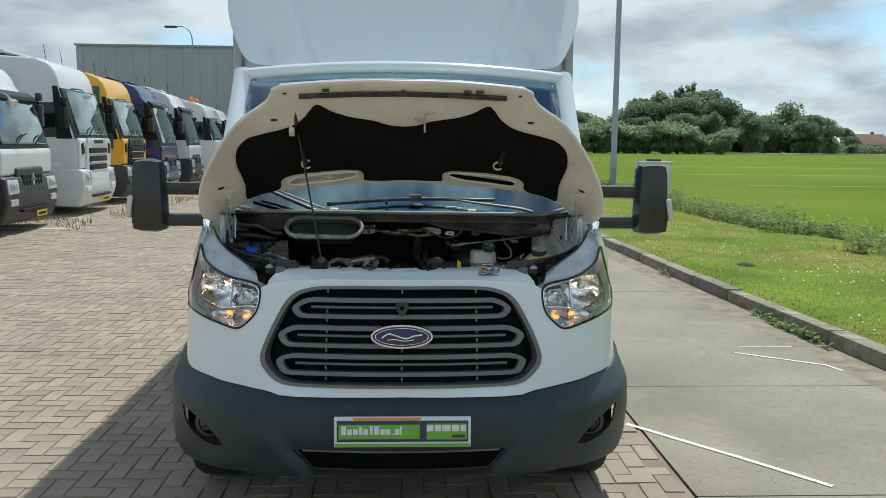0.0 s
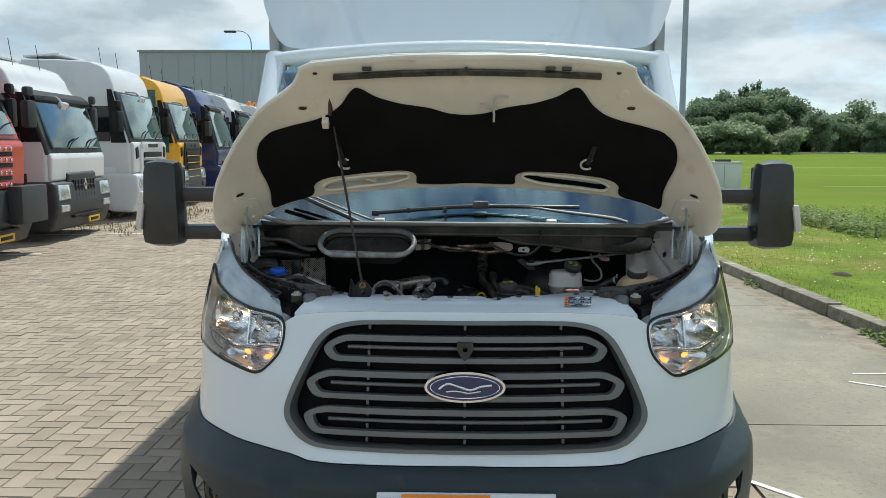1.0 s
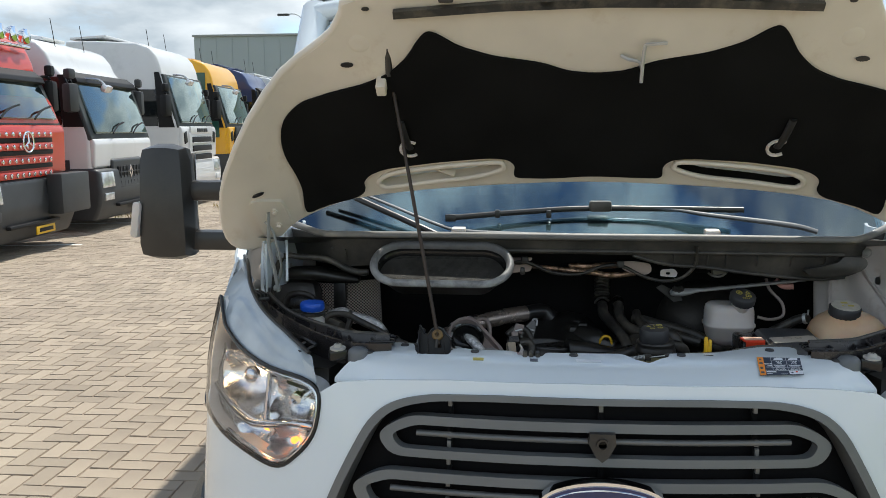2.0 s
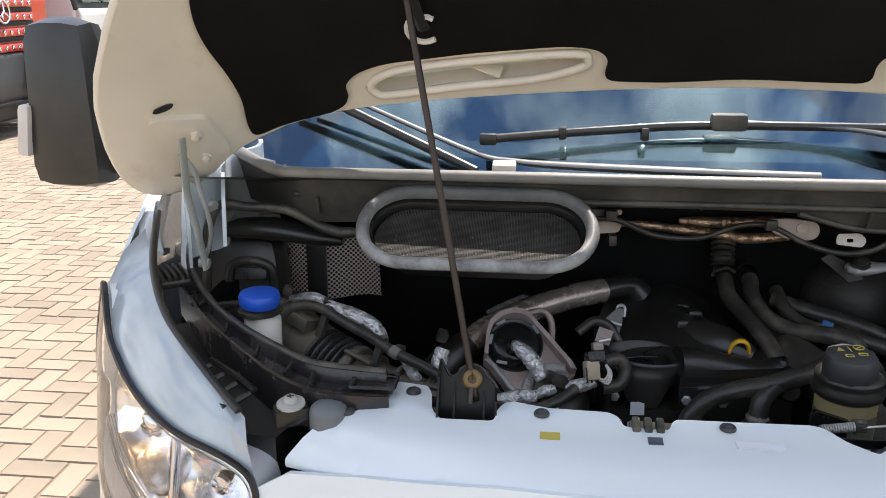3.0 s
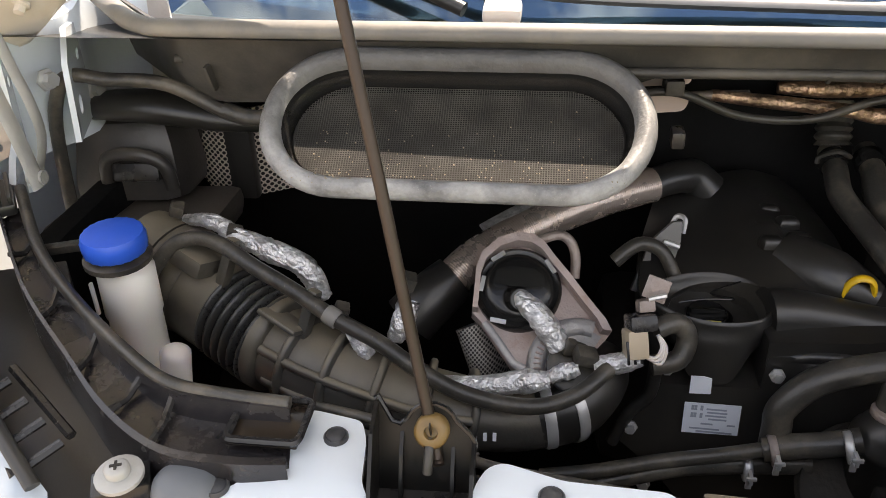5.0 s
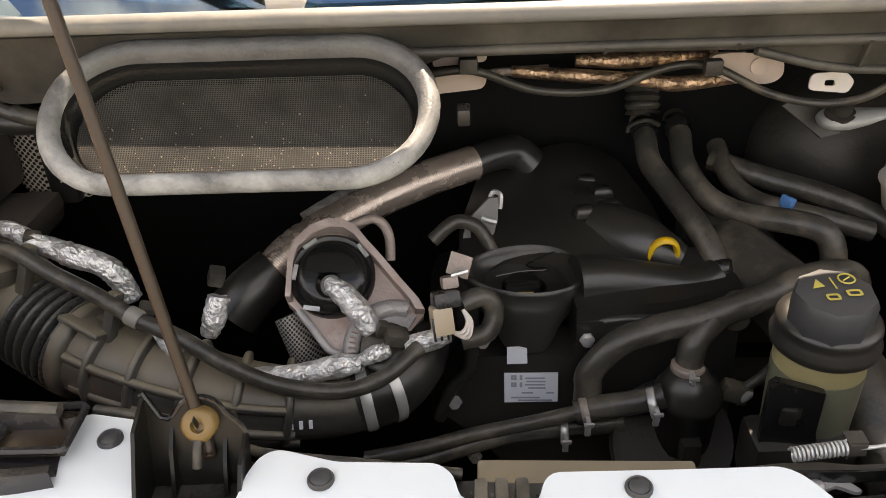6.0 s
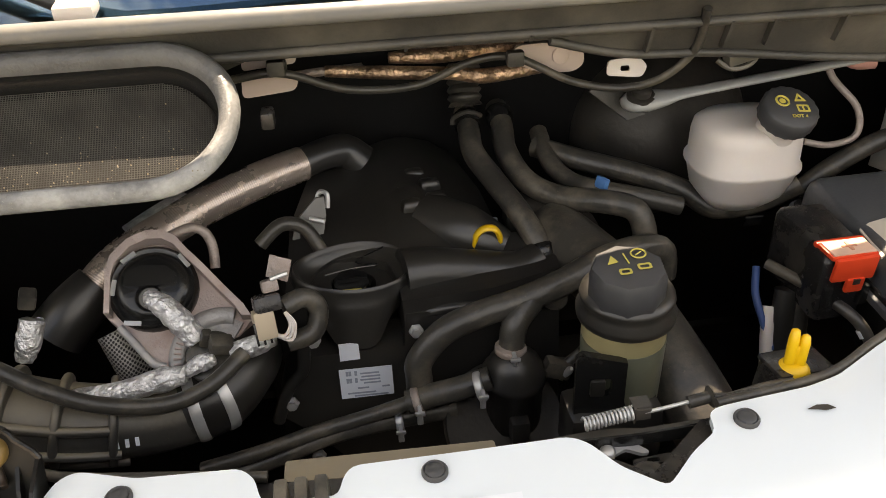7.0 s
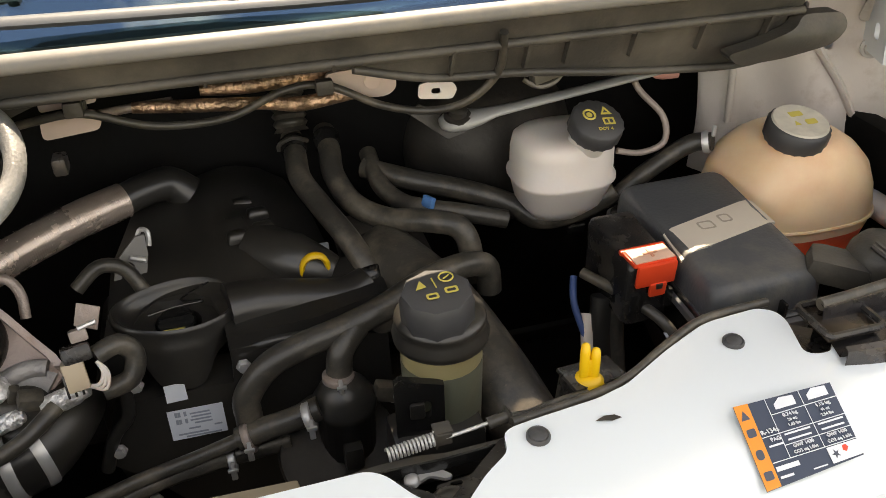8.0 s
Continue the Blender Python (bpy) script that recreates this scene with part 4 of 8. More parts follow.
# wipers
SILVER = pbr("grey_wiper_arm", (.10, .105, .11), .45, metal=.2, var=.08, bump=.05)
W = Vector((0, -.03, .02))
wipr = part("wiper", tube([Vector((.62, .735, 1.306)) + W, Vector((.553, .753, 1.322)) + W, Vector((.35, .772, 1.346)) + W, Vector((.244, .784, 1.36)) + W, Vector((.06, .789, 1.368)) + W], [.011, .013, .010, .008, .007], 8, 6, flat=.6), SILVER, van, "wiper with grey arm and black blade")
part("blade", join(tube([Vector((-.352, .766, 1.336)) + W, Vector((-.15, .778, 1.352)) + W, Vector((.05, .786, 1.362)) + W, Vector((.441, .784, 1.359)) + W], .008, 8, 5),
                   block((.03, .02, .02), Vector((-.348, .766, 1.336)) + W, (0, 0, 0), .004)), BLACK, wipr)
part("blade_head", block((.06, .03, .03), Vector((.06, .783, 1.368)) + W, (0, 0, 0), .008), SCUTTLE, wipr)
for x in (-.22, -.08):
    part("blade_clip", block((.014, .022, .022), Vector((x, .775, 1.347)) + W, (0, 0, 0), .004), BLACK, wipr)
wipl = part("wiper", tube([Vector((.20, .722, 1.289)) + W, Vector((.089, .726, 1.290)) + W, Vector((-.19, .731, 1.297)) + W, Vector((-.30, .736, 1.303)) + W, Vector((-.37, .747, 1.315)) + W, Vector((-.552, .802, 1.38)) + W, Vector((-.75, .87, 1.45)) + W],
                          [.012, .013, .012, .009, .008, .007, .006], 8, 5, flat=.6), SILVER, van, "wiper with grey arm and black blade")
part("blade", tube([Vector((-.366, .724, 1.287)) + W, Vector((-.48, .762, 1.332)) + W, Vector((-.593, .800, 1.376)) + W, Vector((-.80, .87, 1.46)) + W], .009, 8, 5), BLACK, wipl)

# ---- engine bay shell ----
CLIPG2 = pbr("grey_rubber_buffer", (.13, .14, .15), .45, var=.08, scale=12, bump=.03)
# Near-black base: the bay's deep shade is put into the panel colour.
BAYSHADE = pbr("bay_shade_black", (.006, .006, .006), .7, var=.2, dirt=(.014, .012, .010), spec=.12)
CH_OUT = [(0.787, 0.407, 1.185), (0.706, 0.306, 1.168), (0.628, 0.232, 1.155), (0.574, 0.182, 1.15), (0.518, 0.148, 1.148), (0.467, 0.143, 1.147), (0.428, 0.148, 1.145)]
CH_IN = [(0.778, 0.437, 1.19), (0.718, 0.358, 1.172), (0.653, 0.297, 1.16), (0.571, 0.232, 1.155), (0.53, 0.209, 1.152), (0.484, 0.203, 1.15), (0.44, 0.201, 1.148)]
CHANNEL = pbr("dusty_channel_plastic", (0.022, 0.020, 0.021), 0.22, var=0.35, scale=14, bump=0.05, bscale=200, dirt=(0.065, 0.054, 0.047), dirt_at=(0.50, 0.82), dscale=14, spec=0.6, speck=(0.20, 0.145, 0.125), sat=(0.69, 0.75))


def channel(s):
    """A shallow trough along the wing, with raised lips and skirts."""
    so, si = spline(CH_OUT, 5), spline(CH_IN, 5)
    n = min(len(so), len(si))
    vs = []
    for p, q in zip(so[:n], si[:n]):
        for k, dz in ((0, -.045), (0, .005), (.10, .006), (.16, -.008), (.80, -.008), (.88, .009), (1.0, .010), (1.03, -.05)):
            v = p.lerp(q, k)
            vs.append((s * v.x, v.y, v.z + dz))
    return vs, [(8 * i + j, 8 * i + j + 1, 8 * i + j + 9, 8 * i + j + 8) for i in range(n - 1) for j in range(7)]


# plain closing panels, coloured as the unlit depth behind the engine
bay = part("engine_bay", block((1.52, .03, .55), (0, .80, .98)), BAYSHADE, van, "dark engine bay")
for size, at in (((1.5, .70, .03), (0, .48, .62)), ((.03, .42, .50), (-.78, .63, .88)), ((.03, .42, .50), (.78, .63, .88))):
    part("bay_panel", block(size, at), BAYSHADE, bay)
part("cowl_front", block((1.3, .01, .062), (0, .665, 1.253), (0, 0, 0), .002), BAYSHADE, bay)
part("radiator_panel", block((1.0, .03, .45), (0, .115, .86), (0, 0, 0), .004), BLACK, bay)
for s in (-1, 1):
    # painted suspension tower, fluted towards the bulkhead
    TWR = spline([(.615, .690, 0), (.640, .665, 0), (.665, .668, 0), (.685, .640, 0), (.715, .615, 0), (.75, .590, 0), (.79, .560, 0), (.84, .500, 0), (.87, .42, 0)] if s > 0 else
                 [(.735, .745, 0), (.75, .735, 0), (.77, .73, 0), (.79, .72, 0), (.81, .69, 0), (.825, .64, 0), (.84, .56, 0), (.855, .48, 0), (.87, .42, 0)], 6)
    tlen = np.r_[0, np.cumsum([(b - a).length for a, b in zip(TWR, TWR[1:])])]

    def tower(u, z, d, s=s, TWR=TWR, tlen=tlen):
        x, y = float(np.interp(u, tlen, [p.x for p in TWR])), float(np.interp(u, tlen, [p.y for p in TWR]))
        f = .010 * math.sin(u * 42) * math.sin((z - 1.0) * 16) + .006 * math.sin(u * 75 + z * 30) + .05 * max(0, 1.16 - z)
        return Vector((s * x, y - f + d, z))
    tl = float(tlen[-1])
    tprof = [(.0, 1.02 if s > 0 else 1.19), (tl, 1.02 if s > 0 else 1.19), (tl, 1.235), (tl - .06, 1.262), (tl - .12, 1.31), (.10, 1.325), (.0, 1.31)]
    tholes = [rounded(.014, .020, .006, 3, (tl * .42, 1.215)), rounded(.016, .012, .005, 3, (tl * .60, 1.245)), rounded(.010, .010, .004, 3, (tl * .30, 1.262)), rounded(.020, .012, .005, 3, (tl * .75, 1.205))]
    twr = part("suspension_tower", sheet(tprof if s > 0 else tprof[::-1], tower, tholes, .018, .004), TOWER, van, "dusty white suspension tower with pressed flutes")
    for u, z in ((.33, 1.285), (.52, 1.215), (.66, 1.20)):
        c = tower(tl * u, z, -.002)
        part("tower_bolt", lathe([(.013, 0), (.013, .003), (.009, .004), (.009, .010), (.006, .012), (.001, .012)], 14, c, (-s * .5, -1, .2)), HINGE, twr)
    if s > 0:
        part("tower_fold", tube([tower(tl * u, z, -.004) for u, z in ((.30, 1.245), (.38, 1.205), (.46, 1.165), (.52, 1.12))], [.010, .008, .009, .007], 8, 4, flat=.6), TOWER, twr)
        part("tower_fold", tube([tower(tl * u, z, -.004) for u, z in ((.08, 1.30), (.09, 1.22), (.10, 1.10))], .005, 8, 4), TOWER, twr)
        part("tower_fold", tube([tower(tl * u, z, -.004) for u, z in ((.62, 1.29), (.64, 1.23), (.70, 1.18), (.80, 1.15))], .006, 8, 4), TOWER, twr)
        part("tower_ear", sheet(rounded(.032, .030, .006, 3), flat(tower(tl * .50, 1.262, -.016), (.8, -.6, 0), (0, -.3, 1)), [rounded(.010, .010, .004, 3, (0, -.004))], .012, .006), HINGE, twr)
    # painted inner wing with hinge pillar
    prof = [(.45, 1.195), (.50, 1.225), (.52, 1.325), (.80, 1.34), (.80, 1.19)]
    iw = part("inner_wing", sheet(prof if s < 0 else prof[::-1], lambda y, z, d, s=s: Vector((s * (.80 - .10 * max(0, (y - .48)) + .012 * math.sin(y * 40) + d), y, z)), (), .03, .008), WHITE, van, "white painted inner wing with brackets")
    part("bracket", sheet([(-.05, -.05), (.03, -.05), (.035, .0), (.02, .055), (-.02, .06), (-.045, .03)], flat((s * .765, .565, 1.265), (s * .35, 1, 0), (0, .1, 1)), [rounded(.014, .02, .006, 3, (-.02, -.02)), rounded(.012, .012, .005, 3, (.008, .025))], .02, .006), WHITE, iw)
    part("bracket", sheet([(-.02, -.07), (.025, -.07), (.022, .02), (.03, .07), (-.015, .07), (-.02, 0)], flat((s * .800, .495, 1.245), (s * .5, 1, 0), (0, .05, 1)), [rounded(.010, .018, .004, 3, (0, -.03)), rounded(.010, .010, .004, 3, (.002, .04))], .02, .005), WHITE, iw)
    for y, z in ((.52, 1.28), (.60, 1.24)):
        part("bolt", lathe([(.012, 0), (.012, .003), (.008, .004), (.008, .012), (.001, .013)], 6, (s * .775, y, z), (-s, -.3, .1)), STEEL, iw)
    part("wing_flange", tube([(s * .915, .66, 1.285), (s * .885, .55, 1.272), (s * .845, .45, 1.252), (s * .815, .395, 1.236)], .015, 10, 5, flat=.35), WHITE, van, "white painted wing edge")
    grid = part("wing_grid", block((.045, .07, .012), (s * .805, .425, 1.190), (0, 0, s * -35), .004), BLACK, van)
    for i in range(5):
        part("grid_bar", moved(block((.004, .066, .010), (-.018 + i * .009, 0, .008), (0, 0, 0), .001), pose(s * .805, .425, 1.190, 0, 0, s * -35)), BLACK, grid)
    # wing top rail seen beside the headlamp
    rail = [(s * .60, .125, 1.135), (s * .66, .175, 1.165), (s * .735, .25, 1.20), (s * .79, .34, 1.235), (s * .832, .45, 1.268), (s * .872, .55, 1.275)]
    part("wing_rail", tube(rail, .0055, 10, 6, flat=.6), BLACK, van)
    ch = part("ribbed_channel", channel(s), CHANNEL, van, "dusty black ribbed plastic channel")
    so, si = spline(CH_OUT, 5), spline(CH_IN, 5)
    for i in range(3, len(so) - 9, 4):
        p, q = so[i].copy(), si[min(len(si) - 1, i + 1)].copy()
        p.x, q.x = p.x * s, q.x * s
        part("channel_rib", tube([p + Vector((0, 0, .002)), p.lerp(q, .5) - Vector((0, 0, .004)), q + Vector((0, 0, .004))], .003, 6, 2), DUSTY, ch)
    part("channel_edge", tube([Vector((s * p.x, p.y, p.z + .008)) for p in si], .0055, 8, 1), RUBBER, ch)
    well = [(.62, .14), (.70, .20), (.77, .29), (.80, .40), (.74, .42), (.68, .33), (.60, .25), (.54, .19), (.56, .13)]
    part("lamp_well", sheet([(s * x, y) for x, y in well], lambda x, y, d: Vector((x, y, 1.10 + .10 * max(0, y - .15) - d)), (), .04, .05), BLACK, van)
    stud = part("wing_stud", lathe([(.0165, 0), (.0165, .003), (.0135, .0042), (.0085, .0044), (.0085, .009), (.0065, .011), (.001, .0112)], 22, (s * .540, .134, 1.142), (0, -.1, 1)), HINGE, van, "dull screw with wide washer")
    part("stud_cross", join(block((.008, .0018, .001), (s * .540, .133, 1.1535), (0, 0, 20), 0), block((.0018, .008, .001), (s * .540, .133, 1.1536), (0, 0, 20), 0)), DARKMETAL, stud)
    part("stud_base", block((.040, .026, .022), (s * .540, .134, 1.130), (0, 0, s * -25), .004), SATIN, van)
    part("lamp_latch", join(*[tube([(s * (.60 + .022 * i), .165 + .016 * i, 1.138 + .004 * i), (s * (.625 + .022 * i), .135 + .016 * i, 1.13 + .004 * i)], .0035, 6, 2) for i in range(4)],
                            tube([(s * .595, .17, 1.14), (s * .63, .195, 1.148), (s * .67, .225, 1.152)], .004, 6, 3), tube([(s * .62, .135, 1.132), (s * .655, .16, 1.14), (s * .695, .19, 1.145)], .004, 6, 3)), DUSTY, van)
    part("bump_stop", lathe([(.0225, -.02), (.0225, .002), (.0205, .008), (.015, .0125), (.007, .0145), (.001, .015)], 26, (s * .497, .137, 1.132), (0, 0, 1)), CLIPG2, van, "round grey rubber buffer")
part("wing_peg", lathe([(.014, -.03), (.014, .02), (.008, .026), (.001, .027)], 14, (-.588, .315, 1.085), (.2, -.1, 1)), TANKW, van)

# ---- white slam panel ----
TOP = [(-.449, .163), (-.443, .205), (-.431, .218), (-.390, .209), (-.383, .19), (-.378, .150), (-.368, .132), (-.306, .132), (-.302, .157), (-.296, .172), (-.285, .178), (-.244, .165), (-.176, .162), (-.166, .152),
       (-.161, .133), (-.112, .130), (-.107, .146), (-.100, .152), (-.026, .152), (.046, .153), (.058, .146), (.074, .124), (.10, .105), (.108, .112), (.125, .128), (.146, .142), (.148, .158), (.156, .163), (.177, .166), (.229, .172),
       (.257, .180), (.305, .207), (.345, .226), (.359, .230), (.405, .234), (.418, .226), (.420, .212), (.408, .172), (.416, .166), (.430, .166), (.438, .178), (.451, .176), (.457, .165), (.461, .142),
       (.50, .125), (.545, .106), (.50, .081), (.45, .061), (.2, .032), (0, .026), (-.2, .032), (-.45, .061), (-.50, .081), (-.545, .106), (-.50, .125), (-.462, .142), (-.458, .155)]


def slam_z(x, y):
    top = 1.137 - .12 * max(0, .15 - y) - .03 * max(0, abs(x) - .42) 
    edge = float(np.interp(abs(x), [0, .30, .45, .535, .56], [1.1085, 1.1065, 1.0985, 1.0865, 1.080]))
    k = min(1, max(0, (y - float(np.interp(abs(x), [0, .2, .45, .50, .545], [.026, .032, .061, .081, .106]))) / .06))
    return edge + (top - edge) * math.sin(k * math.pi / 2)


slam = part("slam_panel", sheet(fillet(TOP, .006, 3), lambda x, y, d: Vector((x, y, slam_z(x, y) - d)), (), .022, .006), WHITE, van, "white painted slam panel with cut-outs")
CLIPG = pbr("grey_push_clip", (.045, .045, .047), .5, var=.1, bump=.1)
for x, y in ((-.405, .190), (-.252, .149), (-.048, .138), (.171, .148), (.361, .199), (.475, .138), (-.475, .138)):
    part("push_clip", lathe([(.009, 0), (.009, .002), (.0078, .0036), (.0068, .0028), (.006, .0038), (.001, .0042)], 22, (x, y, slam_z(x, y)), (0, -.05, 1)), CLIPG, slam, "grey plastic push clip")
part("paint_chip", sheet([(0, 0), (.008, .003), (.016, .002), (.02, -.002), (.012, -.003), (.006, -.001)], lambda a, b, d: Vector((.216 + a, .149 + b, 1.1385 - d)), (), .02, .0005), DARKMETAL, slam)
for x, m, w in ((-.243, GOLD, .022), (-.13, INK, .016), (-.02, PAPER, .05)):
    part("small_sticker", block((w, .012, .001), (x, .108, slam_z(x, .108) + .001), (9, 0, 0), 0), m, slam)
# lower black carrier behind the panel
carrier = part("slam_carrier", sheet([(-.46, .20), (-.42, .228), (-.37, .215), (-.30, .182), (-.25, .172), (-.10, .160), (.06, .160), (.10, .13), (.15, .172), (.25, .185), (.34, .234), (.42, .240), (.47, .20), (.45, .10), (-.45, .10)],
                                     lambda x, y, d: Vector((x, y, 1.118 - .03 * max(0, .2 - y) - d)), (), .04, .03), DUSTY, van)
part("carrier_edge", tube([(-.43, .226, 1.133), (-.37, .213, 1.131), (-.30, .184, 1.128), (-.22, .172, 1.126), (-.16, .166, 1.122)], .004, 8, 5), RUBBER, carrier)
part("carrier_edge", tube([(.16, .172, 1.132), (.25, .186, 1.132), (.305, .213, 1.134), (.355, .235, 1.136), (.42, .240, 1.136)], .004, 8, 5), RUBBER, carrier)
part("beige_bar", block((.15, .022, .012), (-.075, .172, 1.110), (0, 1, -1), .003), pbr("beige_dusty_bar", (.20, .165, .115), .7, var=.15, dirt=(.25, .19, .11)), van, "dusty beige cross bar")
for x in (-.148, -.135, -.122):
    part("rubber_block", block((.009, .02, .03), (x, .135, 1.128), (10, 0, 0), .003), RUBBER, carrier)
# recessed intake frames on the channel
for s in (-1, 1):
    fr = rounded(.052, .044, .005, 3)
    part("recess_frame", tube([(s * (.452 - a), .190 + b, 1.150) for a, b in fr], .003, 6, 1, True), DUSTY, van)

# prop rod bracket
BK = flat((-.334, .180, 1.163), (1, .03, 0), (0, .30, 1))
arch = [(.0175 * math.cos(a), .0175 * math.sin(a)) for a in np.linspace(.35, 2.75, 10)]
bkline = [(.030, -.075), (.030, -.010), (.0265, -.004)] + arch + [(-.021, .002), (-.0265, .004), (-.0365, .022), (-.0385, .020), (-.0385, -.075)]
# Black plastic, darkened further: the back plate's deep shadow is in the colour.
BRACKET = pbr("shadowed_black_bracket", (.006, .0058, .0055), .34, var=.2, bump=.04, dirt=(.03, .022, .015), dirt_at=(.55, .85), dscale=25, spec=.35)
br = part("rod_bracket", sheet(bkline, BK, (), .012, .004), BRACKET, van, "black ribbed bracket holding the prop rod")
part("bracket_rim", tube([BK(a, b, -.001) for a, b in bkline[1:-1]], .0017, 6, 1, smooth_path=False), SATIN, br)
for x, top, deep in ((-.0375, .018, .045), (.0290, -.008, .045), (-.0200, -.004, .014), (.0150, -.014, .014)):
    web = [BK(x + w, b, d) for w in (-.0013, .0013) for b, d in ((top, .0), (top - .014, -deep * .5), (-.070, -deep), (-.072, .0))]
    part("bracket_web", (web, [(0, 1, 2, 3), (7, 6, 5, 4), (0, 4, 5, 1), (1, 5, 6, 2), (2, 6, 7, 3), (3, 7, 4, 0)], False), BRACKET, br)
part("rod_tip", tube([(-.334, .172, 1.160), (-.334, .162, 1.152), (-.3345, .158, 1.142)], .0034, 10, 3), DARKMETAL, br, "bare bent end of the rod")
part("rod_bush", lathe([(.0118, -.006), (.0118, .003), (.0090, .0055), (.0048, .005), (.0042, .001), (.001, .001)], 26, (-.333, .174, 1.165), (0, -1, .45)), pbr("amber_bush", (.17, .105, .035), .4, var=.1, sub=.2), br, "amber plastic bush")
part("bush_slit", block((.0010, .004, .012), (-.333, .169, 1.171), (24, 0, 0), .0003), BRACKET, br)

# ---- air inlet duct ----
DC, DR, DU = Vector((-.348, .450, 1.275)), Vector((1, .015, -.01)).normalized(), Vector((0, .138, .088)).normalized()
DN = DR.cross(DU)
oval = lambda w, h, n=10: rounded(w, h, h / 2 - .002, n)
DM = DC - DU * .002 + DN * .003
RIMROWS = [(.016, -.016), (.006, -.011), (.001, -.006), (.0, -.002), (.0025, .003), (.0075, .008), (.0125, .0075), (.0170, .003), (.0195, -.005), (.0205, -.013), (.0225, -.015), (.0235, -.034)]


def duct_ring(inset, h):
    """One closed line of the duct's mouth; its upper lip is the broader one."""
    w, t = oval(.352 - 2 * inset, .163 - 2 * inset), inset * .30
    return [DM + DR * a + DU * (b - t * max(0, b) / .07) + DN * h for a, b in w]


def duct_skin(rows):
    rings = [duct_ring(i, h) for i, h in rows]
    k = len(rings[0])
    return [v for r in rings for v in r], [(r * k + i, r * k + (i + 1) % k, (r + 1) * k + (i + 1) % k, (r + 1) * k + i) for r in range(len(rings) - 1) for i in range(k)]


duct = part("air_duct", duct_skin(RIMROWS[:9]), settled(RUBBERFOAM, (.055, .055, .055), .40, .50), van, "oval air inlet with dusty grey foam lip")
part("duct_wall", duct_skin(RIMROWS[8:]), SATIN, duct)
k, tail = len(oval(.3, .1)), oval(.26, .09)
part("duct_body", (duct_ring(.014, -.018) + [DM + DR * a + DU * b - DN * .062 for a, b in tail], [(i, (i + 1) % k, k + (i + 1) % k, k + i) for i in range(k)] + [tuple(range(k, 2 * k))]), BLACK, duct)
wv, wf, th = [], [], .00042
for i in range(-66, 67):
    a = i * .00226
    h = .055 if abs(a) < .094 else math.sqrt(max(0, .0555 ** 2 - (abs(a) - .094) ** 2))
    if h < .004:
        continue
    n0 = len(wv)
    wv += [DM + DR * (a + p) + DU * (q - .003) - DN * .0245 for p, q in ((-th, -h), (th, -h), (th, h), (-th, h))]
    wf.append((n0, n0 + 1, n0 + 2, n0 + 3))
for j in range(-24, 25):
    b = j * .00226
    w = .094 + math.sqrt(max(0, .0555 ** 2 - b * b))
    n0 = len(wv)
    wv += [DM + DR * p + DU * (b + q - .003) - DN * .0240 for p, q in ((-w, -th), (w, -th), (w, th), (-w, th))]
    wf.append((n0, n0 + 1, n0 + 2, n0 + 3))
part("mesh_screen", (wv, wf, False), pbr("dusty_wire", (.055, .052, .046), .6, var=.45, scale=30, bump=0), duct, "fine dusty wire mesh")
part("mesh_backing", sheet(oval(.305, .115), lambda a, b, d: DM + DR * a + DU * b - DN * (.033 + d), (), .03, .002), pbr("dusty_duct_floor", (.012, .011, .010), .8, var=.5, scale=14, bump=.3, dirt=(.05, .043, .032), dirt_at=(.45, .75), dscale=22), duct)
crumbs = []
for n in range(230):
    a, b, h = random.uniform(-.135, .135), -.058 + abs(random.gauss(0, .03)), -.0235
    if n % 3 == 0:
        a, b, h = random.uniform(-.15, .15), -.066 + random.uniform(-.008, .004), .007
    if n % 9 == 0:
        a = random.gauss(-.105, .012)
    r = random.uniform(.0003, .0007) * (1.5 if n % 9 == 0 else 1)
    crumbs.append(moved(block((r * 2, r * 1.5, r), (0, 0, 0), (random.uniform(0, 90), random.uniform(0, 90), 0), 0), Matrix.Translation(DM + DR * a + DU * b + DN * h)))
tagged(part("debris", join(*crumbs), pbr("dry_debris", (.28, .23, .16), .9, var=.4, scale=60, bump=0), duct, "dry seeds and grit"), kind="stuff")

# ---- engine ----
eng = part("engine_cover", (lambda place: sheet([(-.165, .47), (-.16, .60), (-.135, .70), (-.08, .76), (.05, .76), (.075, .68), (.085, .60), (.13, .55), (.13, .48), (.05, .455), (-.044, .448), (-.047, .492), (-.056, .518), (-.074, .534), (-.093, .538), (-.112, .534), (-.130, .518), (-.139, .492), (-.142, .455)], place, (), .016, .05))(
    lambda x, y, d: Vector((x, y, 1.052 + .028 * max(0, min(1, (y - .52) / .18)) + .012 * math.exp(-((x + .02) / .035) ** 2) * (y > .5) - .03 * max(0, min(1, (x - .02) / .05)) * (y > .56)
                            + .014 * math.exp(-(((x + .02) / .016) ** 2 + ((y - .62) / .02) ** 2)) - d))), BLACK, van, "black moulded plastic engine cover")
for dx, dy in ((-.018, .595), (.012, .606), (-.020, .628), (.008, .642), (-.008, .672)):
    part("cover_pip", block((.028, .020, .014), (dx, dy, 1.081), (-6, 4, 12), .005, .8), BLACK, eng)
part("cover_pipe", tube([(-.040, .497, 1.050), (-.01, .502, 1.048), (.04, .505, 1.040), (.085, .505, 1.034), (.115, .515, 1.042)], [.030, .028, .025, .024, .02], 16, 5), BLACK, eng)
part("cover_swoop", tube([(-.03, .455, 1.028), (.0, .452, 1.034), (.05, .455, 1.030), (.10, .465, 1.020)], .007, 8, 5), BLACK, eng)
